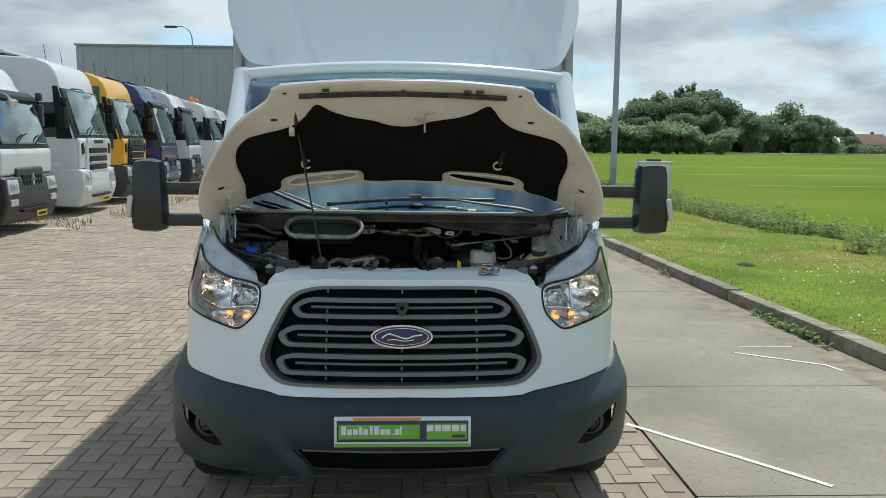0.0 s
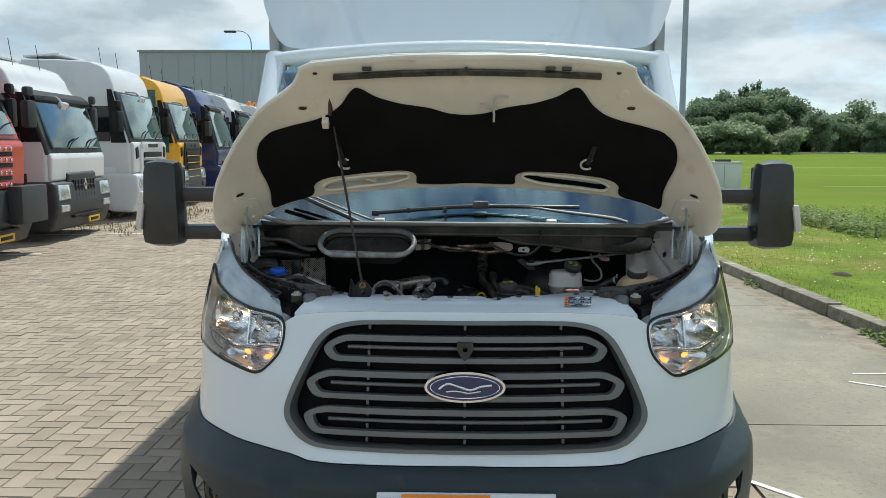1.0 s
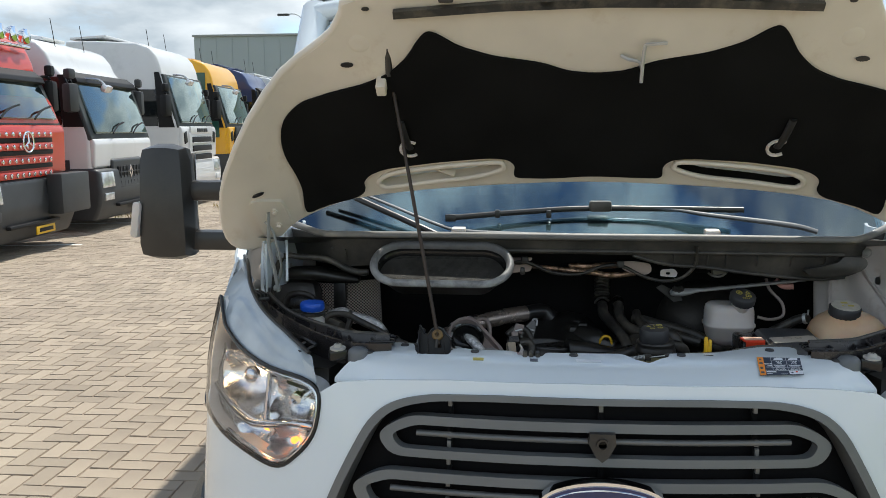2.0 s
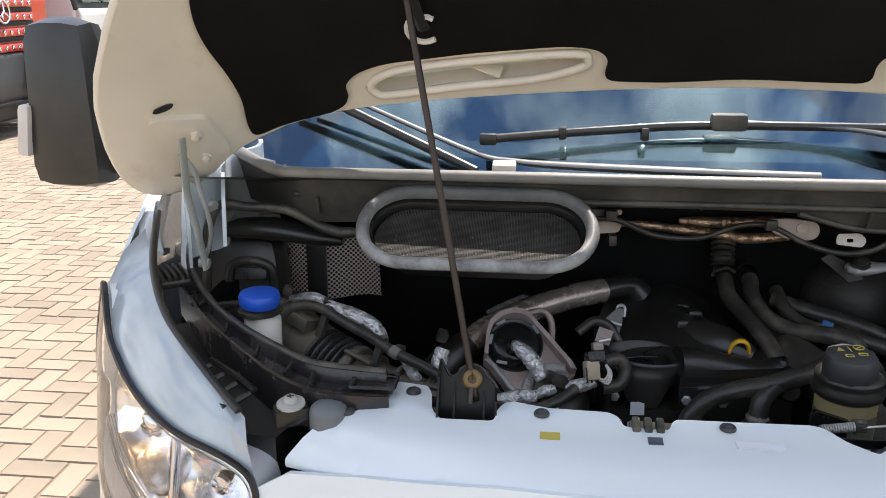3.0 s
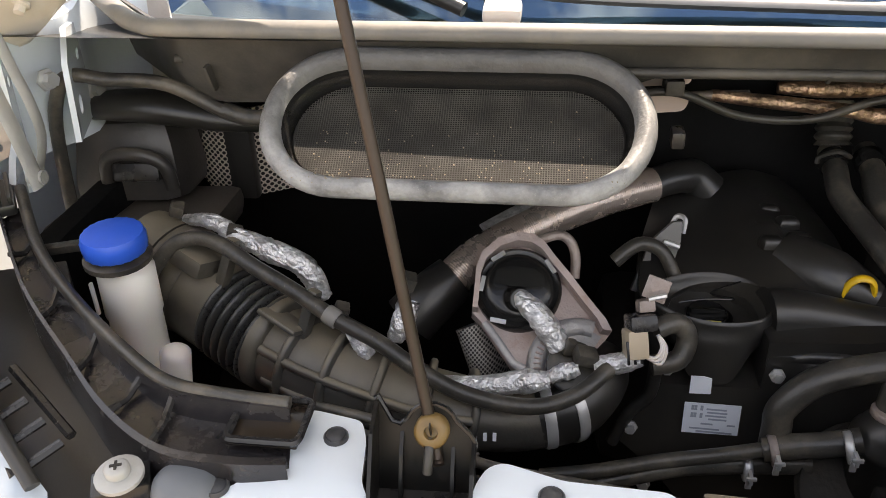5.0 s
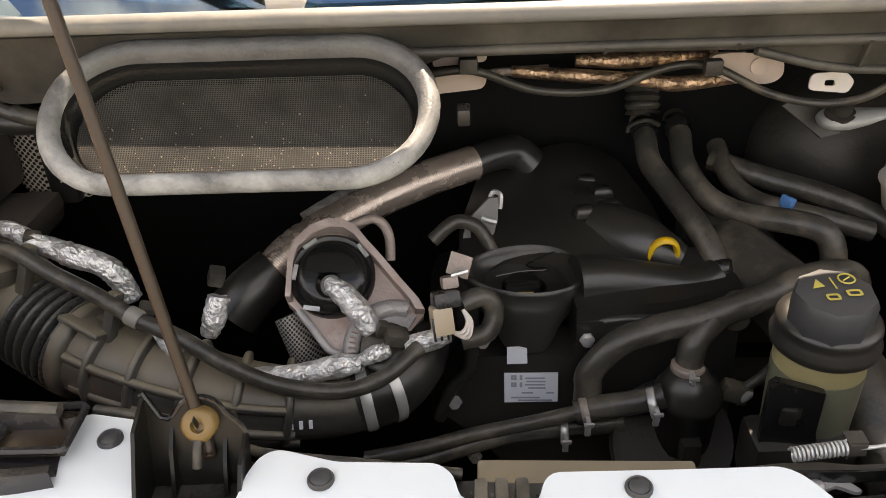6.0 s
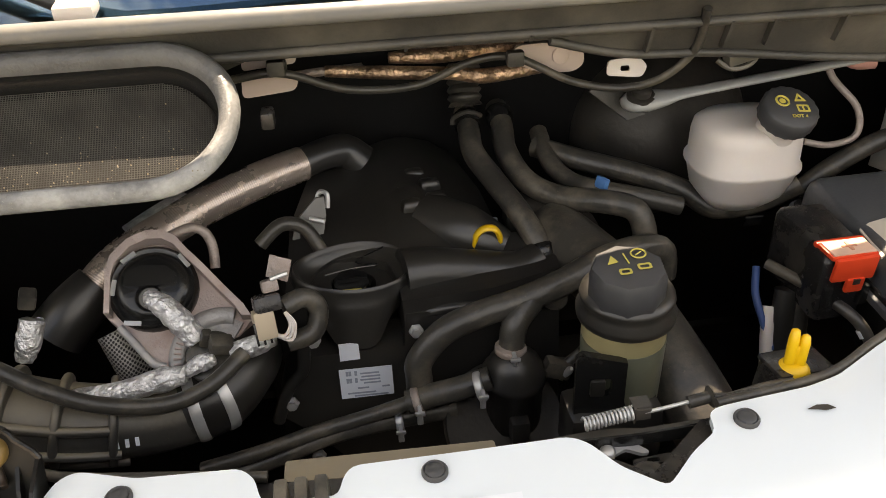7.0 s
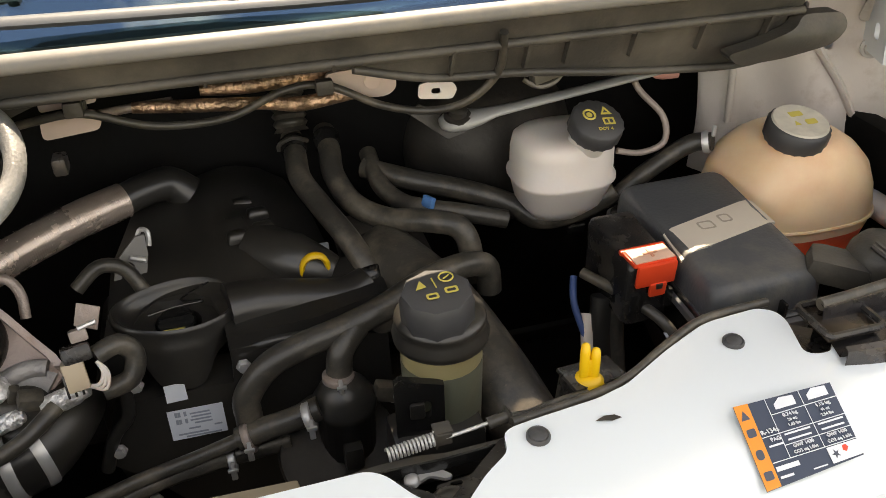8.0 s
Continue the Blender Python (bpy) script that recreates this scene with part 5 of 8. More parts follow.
part("cover_swoop", tube([(-.02, .452, 1.012), (.03, .452, 1.014), (.09, .46, 1.006)], .005, 8, 5), BLACK, eng)
part("cover_cheek", tube([(.0, .60, 1.06), (.04, .56, 1.058), (.08, .54, 1.045)], [.03, .032, .02], 12, 5), BLACK, eng)
# oil filler well: a shallow skewed bowl with a rolled lip and a nose hanging down in front
FC = Vector((-.0925, .504, 1.066))


def bowl(t, scale, h, disc=0.0):
    c, q = math.cos(t), math.sin(t)
    x, y = .0635 * c, .0475 * q + .012 * c * max(0, q)
    return FC + Vector((x * scale * (1 - disc) + .024 * c * disc, y * scale * (1 - disc) + .024 * q * disc, h - .004 * c * scale))


seg, bowl_v = 56, []
BOWL = [(.4, -.046, 1), (.4, -.026, 1), (.42, -.0235, .85), (.55, -.021, .4), (.72, -.018, .1), (.84, -.0125, 0), (.905, -.005, 0), (.94, -.001, 0), (.975, .0005, 0), (1.01, -.001, 0), (1.03, -.0045, 0), (1.03, -.009, 0)]
for row in BOWL:
    bowl_v += [bowl(2 * math.pi * i / seg, *row) for i in range(seg)]
for row in range(1, 9):
    f = row / 8
    for i in range(seg):
        t = 2 * math.pi * i / seg
        p = bowl(t, 1.03, -.009)
        ahead = max(0, -math.sin(t))
        nose = max(0, min(1, (ahead - .62) / .30))
        nose *= nose * (3 - 2 * nose)
        p.x += (-.099 - p.x) * .40 * f ** .8 * ahead
        p.y += (.4415 - p.y) * f ** .6 * ahead ** 2
        p.z -= (.020 + .010 * ahead + .025 * nose) * f
        bowl_v.append(p)
part("filler_well", (bowl_v, [(r * seg + i, r * seg + (i + 1) % seg, (r + 1) * seg + (i + 1) % seg, (r + 1) * seg + i) for r in range(len(BOWL) + 7) for i in range(seg)]), BLACK, eng, "wide moulded funnel round the oil filler")
part("funnel_crease", tube([FC + Vector(v) for v in ((-.030, .012, -.017), (.0, .021, -.0175), (.030, .022, -.0165), (.004, .028, -.0145), (.036, .040, -.006))], .0011, 6, 5), SATIN, eng)
cap = part("oil_cap", lathe([(.0215, -.02), (.0215, -.004), (.0195, -.001), (.017, -.002), (.001, -.003)], 32, FC + Vector((-.002, -.001, -.018)), (0, -.12, 1), .0008), SATIN, eng)
part("cap_mark", block((.022, .0018, .003), FC + Vector((-.003, -.0225, -.0165)), (0, 0, 0), .0005), GOLD, cap)
part("cap_grip", block((.034, .003, .005), FC + Vector((-.002, .0, -.018)), (0, 0, 3), .001), SATIN, cap)
# timing cover face
face = part("timing_cover", sheet([(-.185, .93), (-.175, .965), (-.155, .985), (-.150, .998), (-.046, .998), (-.042, 1.036), (.05, 1.035), (.12, 1.02), (.12, .86), (-.10, .84), (-.15, .90)], lambda x, z, d: Vector((x, .436 + (z - .94) * .12 + d, z)), (), .03, .05), BLACK, van, "black engine front cover with bolts")
part("cover_flange", tube([(-.187, .432, .925), (-.172, .434, .965), (-.153, .438, .988), (-.150, .441, 1.03)], .007, 8, 4), BLACK, face)
for x, y, z in ((-.170, .432, .948), (-.139, .442, 1.02), (-.033, .442, 1.018), (.02, .444, 1.016), (-.15, .43, .87)):
    part("bolt", lathe([(.008, 0), (.008, .003), (.0055, .004), (.0055, .008), (.001, .0085)], 6, (x, y, z), (0, -1, .1)), STEEL, face)
part("small_label", sheet([(-.0105, -.0105), (.0105, -.0095), (.0100, .0085), (.002, .0105), (-.0105, .010)], flat((-.1040, .4385, 1.002), (1, 0, -.03), (0, .12, 1)), (), .01, .0008), PAPER, face, "small white label")
lb = flat((-.0895, .4345, .962), (1, 0, -.03), (0, .12, 1))
lab = part("part_label", sheet([(-.028, -.0185), (.028, -.0175), (.028, .0185), (-.028, .018)], lb, (), .02, .0008), PAPER, face, "white part label with code and small print")
bars = []
for i, (x, z, w) in enumerate(((.004, .012, .02), (.005, .008, .02), (.004, .004, .021), (.006, .0, .018), (-.004, -.006, .012), (.02, -.006, .008), (-.006, -.012, .03), (.004, -.0155, .036))):
    bars.append(sheet([(x - w / 2, z - .001), (x + w / 2, z - .001), (x + w / 2, z + .001), (x - w / 2, z + .001)], lambda a, b, d: lb(a, b, d - .0006), (), .02, .0003))
for i in range(5):
    for j in range(5):
        if (i * 7 + j * 3 + i * j) % 3:
            bars.append(sheet([(-.024 + i * .003, .001 + j * .003), (-.0212 + i * .003, .001 + j * .003), (-.0212 + i * .003, .0038 + j * .003), (-.024 + i * .003, .0038 + j * .003)], lambda a, b, d: lb(a, b, d - .0006), (), .02, .0003))
part("print", join(*bars), pbr("grey_print", (.30, .33, .38), .6, var=.2), lab)
part("dipstick_handle", join(tube([(.043, .532, 1.052), (.046, .530, 1.070), (.055, .528, 1.080), (.067, .528, 1.078), (.073, .530, 1.064), (.071, .531, 1.045)], .0050, 8, 5, flat=.7)), YELLOW, van, "yellow dipstick handle")

# heat sleeve pipe to the exhaust gas valve
hp = part("heat_sleeve", tube([(-.365, .530, 1.055), (-.335, .555, 1.074), (-.262, .610, 1.092), (-.190, .660, 1.099), (-.142, .690, 1.100)], .0215, 18, 5, wave=.00009, pitch=.0026), HEATPIPE, van, "ribbed silver heat sleeve pipe")
part("pipe_end", tube([(-.41, .50, 1.018), (-.388, .515, 1.038), (-.362, .533, 1.056)], [.031, .030, .0265], 16, 3), BLACK, hp)
part("pipe_elbow", tube([(-.145, .688, 1.100), (-.115, .705, 1.103), (-.09, .72, 1.098), (-.07, .72, 1.08)], [.019, .02, .022, .024], 14, 4), BLACK, hp)
part("shield_foil", tube([(-.33, .575, 1.090), (-.30, .595, 1.100), (-.27, .62, 1.105)], .020, 10, 3, flat=.3), FOIL, hp)
# exhaust gas valve
EN = Vector((.10, -.62, .78)).normalized()
EX = Vector((1, .08, -.06)).normalized()
EY = EN.cross(EX)
EC = Vector((-.275, .462, 1.078))
eg = flat(EC, EX, EY)
# Grey casting; a pink reflection from nearby is put into its base colour.
PINKMETAL = pbr("pink_lit_cast_metal", (.47, .385, .35), .45, metal=.25, var=.12, scale=20, bump=.3, bscale=260, dirt=(.36, .22, .16), dirt_at=(.5, .85), dscale=30)
PALECAST = pbr("pale_cast_metal", (.40, .385, .37), .5, metal=.3, var=.15, scale=22, bump=.35, bscale=260)
arm = [(-.060, -.012), (-.058, .030), (-.053, .047), (-.037, .063), (-.018, .0705), (-.002, .0695), (.010, .062), (.021, .047), (.036, .029), (.055, .004), (.072, -.017), (.078, -.029)]
plate_o = arm + [(.062, -.048), (.030, -.064), (-.006, -.070), (-.017, -.066), (-.046, -.026)]
egr = part("gas_valve", sheet(plate_o, lambda a, b, d: eg(a, b, d + .010), (), .012, .022), PINKMETAL, van, "cast aluminium valve with black motor cap")
lip_in = [(x * .895 - .001, y * .895 - .002) for x, y in arm]
part("valve_rim", sheet(arm + lip_in[::-1], lambda a, b, d: eg(a, b, d - .009), (), .012, .023), PINKMETAL, egr)
part("valve_foot", tube([eg(-.047, -.025, .002), eg(-.032, -.045, .0), eg(-.017, -.065, .0), eg(-.006, -.069, .002)], .0042, 8, 3), PALECAST, egr)
part("valve_volute", tube([eg(.048 + .043 * math.cos(a), -.066 + .043 * math.sin(a), .006) for a in np.linspace(1.25, 3.45, 16)], [.009, .0095, .010, .0095, .009], 12, 1), PALECAST, egr)
part("volute_web", sheet([(.048 + r * math.cos(a), -.066 + r * math.sin(a)) for r, sp in ((.040, np.linspace(1.0, 3.3, 12)), (.012, np.linspace(3.3, 1.0, 12))) for a in sp], lambda a, b, d: eg(a, b, d + .004), (), .02, .006), PALECAST, egr)
for i in range(6):
    a = 2.62 + i * .12
    part("cast_mark", tube([eg(.048 + r * math.cos(a), -.066 + r * math.sin(a), -.004) for r in (.039, .046)], .0012, 5, 1), PINKMETAL, egr)
part("valve_bore", lathe([(.026, .0), (.026, .012), (.022, .014), (.001, .010)], 24, eg(.040, -.068, .0), EN), RUBBER, egr)
mc0 = eg(-.014, .012, .010)
part("motor_cap", lathe([(.0435, 0), (.0435, .010), (.040, .014), (.0365, .012), (.032, .018), (.026, .020), (.001, .021)], 36, mc0, EN), SATIN, egr, "black round motor cap")
part("cap_band", sheet([(-.030, -.004), (-.028, .010), (-.012, .015), (.010, .013), (.020, .004), (.019, -.006), (-.005, -.008)], lambda a, b, d: eg(a - .010, b + .016, d - .016), (), .012, .006), SATIN, egr)
part("cap_spout", lathe([(.013, -.004), (.013, .010), (.0105, .014), (.0105, .020)], 20, eg(-.018, -.001, -.008), (EN + EX * .25 - EY * .35).normalized()), SATIN, egr)
for a, b, turn in ((-.036, .044, 35), (.017, .036, -55), (-.051, .014, 80), (-.034, -.024, -8)):
    ca, sa = math.cos(radians(turn)), math.sin(radians(turn))
    part("retaining_clip", sheet([(p * ca - q * sa, p * sa + q * ca) for p, q in ((-.008, -.0022), (.008, -.0022), (.008, .0022), (-.008, .0022))], lambda u, v, d, a=a, b=b: eg(a + u, b + v, d - .006), (), .01, .002), STEEL, egr)
part("valve_loop", tube([(-.275, .512, 1.118), (-.252, .52, 1.122), (-.239, .52, 1.115), (-.233, .515, 1.10), (-.233, .505, 1.08)], .0052, 10, 5), CASTING, egr)
part("hose_loop", tube([(-.19, .55, 1.075), (-.165, .56, 1.092), (-.14, .56, 1.085), (-.125, .55, 1.06)], .008, 8, 5), RUBBER, van)
part("cable_foil", crinkled(tube([eg(-.016, -.004, -.022), eg(-.002, -.016, -.026), eg(.012, -.032, -.024), eg(.026, -.050, -.014)], [.0085, .0115, .0125, .0105], 16, 7), .0009, 3), FOIL, van, "silver foil cable sleeve")
part("perforated_guard", tube([(-.335, .47, 1.04), (-.318, .45, 1.0), (-.305, .44, .96)], .022, 14, 4, flat=.6), lattice_metal("mesh_guard", 320, (.30, .28, .26), (.012, .011, .010)), van, "perforated metal guard")
# connectors
con = part("connector", block((.020, .024, .028), (-.178, .398, 1.080), (-25, 0, 14), .004), pbr("cream_connector", (.42, .34, .24), .5, var=.08), van, "cream plastic cable connector")
for k in range(3):
    part("connector_rib", block((.0022, .003, .022), (-.185 + k * .006, .3845 + k * .0015, 1.078), (-25, 0, 14), .0006), DUSTY, con)
part("connector_body", block((.026, .026, .016), (-.174, .408, 1.097), (-25, 0, 14), .004), DUSTY, con)
part("connector_tip", block((.016, .014, .012), (-.170, .418, 1.109), (-25, 0, 14), .003), CASTING, con)
part("connector_flag", block((.022, .0025, .022), (-.160, .428, 1.121), (-25, 10, -20), .001), CASTING, con)
part("flag_pin", tube([(-.168, .415, 1.118), (-.152, .418, 1.121)], .0022, 6, 1), STEEL, con)
for k in range(3):
    part("pale_wire", tube([(-.172 + .003 * k, .392, 1.072 - .002 * k), (-.160 + .003 * k, .390, 1.070 - .003 * k), (-.154 + .002 * k, .396, 1.078), (-.158, .402, 1.088)], .0018, 6, 4), TANKW, con)
part("cable_lug", tube([(-.16, .41, 1.088), (-.14, .42, 1.09), (-.128, .42, 1.075), (-.135, .41, 1.055), (-.16, .405, 1.05)], .010, 10, 4), RUBBER, van)
bk = part("lifting_bracket", sheet([(-.030, -.035), (-.012, .02), (.012, .042), (.022, .042), (.022, .02), (.012, -.02), (.006, -.045)], flat((-.138, .58, 1.062), (1, .15, 0), (0, .3, 1)), [rounded(.016, .036, .007, 3, (-.002, -.002))], .012, .006), SEALGREY, van, "grey lifting bracket")
part("bracket_hook", tube([(-.128, .60, 1.085), (-.122, .605, 1.103), (-.113, .60, 1.103), (-.114, .595, 1.088)], .003, 6, 4), STEEL, bk)
part("bracket_pin", tube([(-.135, .585, 1.082), (-.118, .58, 1.079)], .003, 6, 2), STEEL, bk)

# hoses
def hose(pts, r, name="coolant_hose", label="dusty black rubber hose", mat=RUBBER, **kw):
    return part(name, tube(pts, r, 14, 6, **kw), mat, van, label)


hA = hose([(.067, .735, 1.13), (.066, .695, 1.122), (.066, .66, 1.108), (.082, .61, 1.094), (.102, .565, 1.075), (.115, .535, 1.055), (.122, .515, 1.036), (.122, .48, 1.036), (.113, .44, 1.04)], .0138)
hB = hose([(.109, .74, 1.13), (.109, .70, 1.121), (.107, .665, 1.104), (.122, .62, 1.085), (.155, .585, 1.078), (.198, .55, 1.086), (.226, .532, 1.083), (.236, .52, 1.06), (.236, .515, 1.02)], .0138)
hose([(-.036, .40, .95), (-.036, .402, .985), (-.034, .405, 1.008), (-.008, .41, 1.037), (.030, .415, 1.050), (.070, .42, 1.057), (.115, .425, 1.070), (.163, .445, 1.079), (.211, .465, 1.076), (.240, .475, 1.062), (.244, .475, 1.03)], .0140)
hose([(.085, .42, 1.058), (.064, .405, 1.042), (.058, .396, 1.012)], .0135)
for h, (x, y, z), ax in ((hA, (.067, .715, 1.126), (0, -1, -.4)), (hB, (.109, .72, 1.126), (0, -1, -.4)), (hA, (.118, .52, 1.045), (.2, -1, -1))):
    part("hose_collar", lathe([(.0150, -.010), (.0172, -.007), (.0172, .004), (.0160, .006), (.0165, .010), (.0150, .012)], 20, (x, y, z), ax), SATIN, h)
part("hose_clip", tube([(.048, .71, 1.125), (.05, .71, 1.134), (.066, .70, 1.145), (.084, .71, 1.134)], .003, 6, 3), DARKMETAL, hA)
hD = hose([(-.26, .37, .93), (-.203, .37, .943), (-.147, .378, .953), (-.09, .383, .962), (-.045, .386, .972)], .0075)
part("thick_end", tube([(-.05, .386, .971), (-.02, .385, .979), (.005, .382, .986), (.034, .38, .996)], .0125, 12, 4), RUBBER, hD)
hE = hose([(-.26, .36, .915), (-.193, .37, .930), (-.136, .38, .942), (-.10, .388, .944)], .009)
part("thick_end", tube([(-.11, .388, .943), (-.061, .393, .945), (.0, .395, .948)], .011, 12, 4), RUBBER, hE)
for (x, y, z), r, ax in (((.022, .374, .992), .0142, (1, -.1, .3)), ((-.06, .388, .944), .0125, (1, 0, .05)), ((.057, .394, 1.018), .0152, (.1, .1, 1)), ((-.04, .384, .972), .0148, (1, 0, .25))):
    c = part("hose_clamp", lathe([(r, -.004), (r + .0012, -.003), (r + .0012, .003), (r, .004)], 20, (x, y, z), ax), STEEL if x < .05 and x != -.04 else CASTING, van, "spring hose clamp")
    part("clamp_ear", join(block((.004, .012, .010), (x, y - r - .004, z + .003), (0, 0, 0), .001), block((.010, .003, .004), (x, y - r - .009, z + .006), (0, 0, 0), .001), block((.006, .003, .012), (x, y - r - .003, z - r * .5), (0, 0, 0), .001)), STEEL, c)
pump = part("water_pump", lathe([(.010, .045), (.018, .04), (.027, .03), (.029, .022), (.033, .018), (.033, .010), (.030, .006), (.030, -.05), (.022, -.058), (.001, -.058)], 26, (.060, .392, .975), (0, -.1, 1)), BLACK, van, "black water pump housing")
part("pump_belt_wheel", lathe([(.062, -.006), (.064, 0), (.062, .008), (.052, .004), (.001, .006)], 34, (.048, .385, .93), (.1, -.75, .6)), DARKMETAL, pump)
part("pump_lug", block((.02, .02, .03), (.06, .362, .94), (0, 0, 0), .005), BLACK, pump)
part("pump_plug", join(block((.03, .016, .02), (.105, .39, .99), (0, 20, 0), .004), tube([(.115, .39, .995), (.14, .40, 1.01), (.17, .43, 1.03)], .005, 8, 3)), RUBBER, van)
part("sensor_pin", lathe([(.004, -.01), (.004, .012), (.002, .016)], 10, (.112, .385, .985), (.3, -.6, 1)), STEEL, van)
part("white_tag", block((.016, .006, .010), (.076, .60, 1.045), (-30, 0, 0), .002), PAPER, van)
part("copper_eye", lathe([(.012, -.004), (.012, .004), (.006, .005), (.006, -.004)], 16, (.128, .57, 1.04), (0, -.6, .8)), CASTING, van)
part("engine_side", join(block((.10, .12, .09), (.155, .56, 1.0), (0, 0, 0), .02), block((.05, .05, .04), (.118, .60, 1.05), (0, 0, 0), .008)), DARKMETAL, van)
part("rear_hose", tube([(.16, .72, 1.10), (.162, .66, 1.085), (.18, .625, 1.075), (.205, .60, 1.075), (.25, .585, 1.068), (.30, .575, 1.055)], .0115, 12, 5), RUBBER, van)
part("blue_clip", block((.008, .016, .014), (.207, .592, 1.087), (0, 20, 30), .002), pbr("pale_blue_plastic", (.07, .22, .50), .45, var=.1), van, "small blue hose clip")
part("rear_hose", tube([(.15, .70, 1.09), (.20, .66, 1.085), (.27, .62, 1.075), (.315, .60, 1.06), (.345, .58, 1.045), (.39, .56, 1.06), (.43, .55, 1.085)], .0135, 12, 5), RUBBER, van)
# big intercooler pipe
part("charge_pipe", tube([(.140, .575, 1.040), (.152, .545, 1.040), (.185, .455, 1.032), (.216, .362, .997), (.238, .296, .960)], [.036, .038, .039, .038, .036], 24, 5), RUBBER, van, "thick black charge air pipe")

# power steering reservoir
PC = Vector((.150, .336, .985))
ps = part("fluid_reservoir", lathe([(.036, .03), (.038, .06), (.039, .11), (.040, .115)], 28, PC, (0, 0, 1)), pbr("yellowed_reservoir", (.36, .31, .16), .35, var=.12, scale=14, sub=.2), van, "yellowed fluid reservoir with black cap")
part("lower_body", lathe([(.034, -.03), (.037, .0), (.0392, .084), (.0388, .086)], 28, PC, (0, 0, 1)), pbr("dark_fluid", (.13, .135, .095), .3, var=.1), ps)
part("collar", lathe([(.040, .105), (.0445, .109), (.0455, .116), (.042, .122), (.042, .128), (.043, .130), (.042, .134), (.034, .138)], 32, PC, (0, 0, 1)), BLACK, ps)
pcap = part("cap", lathe([(.030, .130), (.0335, .136), (.0340, .160), (.0315, .166), (.020, .168), (.001, .1685)], 18, PC, (-.03, -.06, 1), .0022), CLIPG, ps, "black screw cap with yellow symbols")
cp = flat(PC + Vector((-.005, -.010, .1692)), (1, 0, .03), (0, 1, .06))
part("symbol", sheet([(-.018, .002), (-.008, .004), (-.012, .014)], cp, (), .02, .0004), GOLD, pcap)
part("symbol", tube([cp(.012 + .0065 * math.cos(a), .012 + .0065 * math.sin(a), -.0003) for a in np.linspace(0, 6.28, 16)[:-1]], .0008, 5, 1, True), GOLD, pcap)
part("symbol", join(tube([cp(.009, .010, -.0003), cp(.015, .014, -.0003)], .0007, 5, 1)), GOLD, pcap)
part("symbol", sheet(rounded(.011, .008, .002, 2, (-.006, -.010)), cp, [rounded(.007, .004, .001, 2, (-.006, -.010))], .01, .0004), GOLD, pcap)
part("symbol", sheet(rounded(.012, .008, .002, 2, (.012, -.006)), cp, [rounded(.008, .004, .001, 2, (.012, -.006))], .01, .0004), GOLD, pcap)
part("symbol", tube([cp(-.001, .014, -.0003), cp(.0, .0, -.0003)], .0007, 5, 1), GOLD, pcap)
part("reservoir_bracket", sheet([(-.045, -.06), (-.045, .03), (-.040, .035), (.0, .025), (.0, -.02), (.012, -.06)], flat((.140, .292, 1.047), (1, -.12, 0), (0, 0, 1)), [rounded(.020, .020, .004, 3, (-.022, -.002))], .02, .008), SATIN, ps)
part("bracket_boss", block((.014, .006, .018), (.115, .295, 1.045), (0, 0, -6), .003), BLACK, ps)
part("bracket_stem", block((.09, .05, .06), (.135, .31, .985), (0, 0, 0), .01), BLACK, ps)

# bonnet latch cable and spring
lat = part("bonnet_latch", sheet(fillet([(.014, .170), (.017, .180), (.058, .184), (.088, .184), (.110, .180), (.160, .181), (.160, .174), (.106, .174), (.080, .172)], .003, 2), lambda x, y, d: Vector((x, y, 1.106 + .02 * (x - .014) - d)), (), .012, .004), DARKMETAL, van, "bonnet latch with spring and cable")
part("latch_flange", sheet([(.014, 0), (.016, .010), (.060, .012), (.108, .010), (.160, .012), (.160, 0)], lambda x, h, d: Vector((x, .170 + d, 1.100 + .02 * (x - .014) + h)), (), .012, .002), SATIN, lat)
hel = [(.066 + .037 * i / 110, .182 + .0048 * math.cos(i * .75), 1.117 + .006 * i / 110 + .0048 * math.sin(i * .75)) for i in range(111)]
part("spring", tube(hel, .0011, 6, 1), STEEL, lat, "bright coil spring")
part("spring_clip", join(block((.014, .012, .002), (.110, .188, 1.126), (0, 0, 0), .0006), block((.002, .012, .014), (.104, .186, 1.120), (0, 0, 0), .0006), block((.014, .002, .010), (.109, .181, 1.121), (0, 0, 0), .0006)), DARKMETAL, lat)
part("cable", tube([(.104, .182, 1.121), (.122, .181, 1.124), (.146, .182, 1.127)], .0015, 8, 4), STEEL, lat, "bare steel cable")
part("cable_sleeve", join(tube([(.144, .182, 1.126), (.160, .183, 1.128)], .0048, 12, 2), lathe([(.0062, -.0015), (.0085, 0), (.0062, .0015)], 14, (.161, .183, 1.128), (1, .1, .1)), tube([(.160, .183, 1.128), (.176, .181, 1.128), (.200, .186, 1.128), (.235, .196, 1.122)], .0032, 10, 4)), RUBBER, lat)
part("latch_hook", sheet(fillet([(.073, .174), (.088, .188), (.102, .182), (.112, .172), (.106, .170), (.094, .176), (.087, .172), (.078, .168)], .003, 2), lambda x, y, d: Vector((x, y - .008, 1.104 - .10 * (x - .073) - d)), (), .008, .003), STEEL, lat)
part("latch_pawl", sheet(fillet([(.097, .168), (.127, .171), (.128, .165), (.104, .160), (.096, .163)], .003, 2), lambda x, y, d: Vector((x, y - .008, 1.098 - d)), [rounded(.010, .004, .0018, 2, (.112, .166))], .008, .003), DARKMETAL, lat)
part("latch_rivet", lathe([(.006, 0), (.006, .003), (.004, .005), (.001, .0055)], 14, (.080, .166, 1.101), (0, -.2, 1)), STEEL, lat)
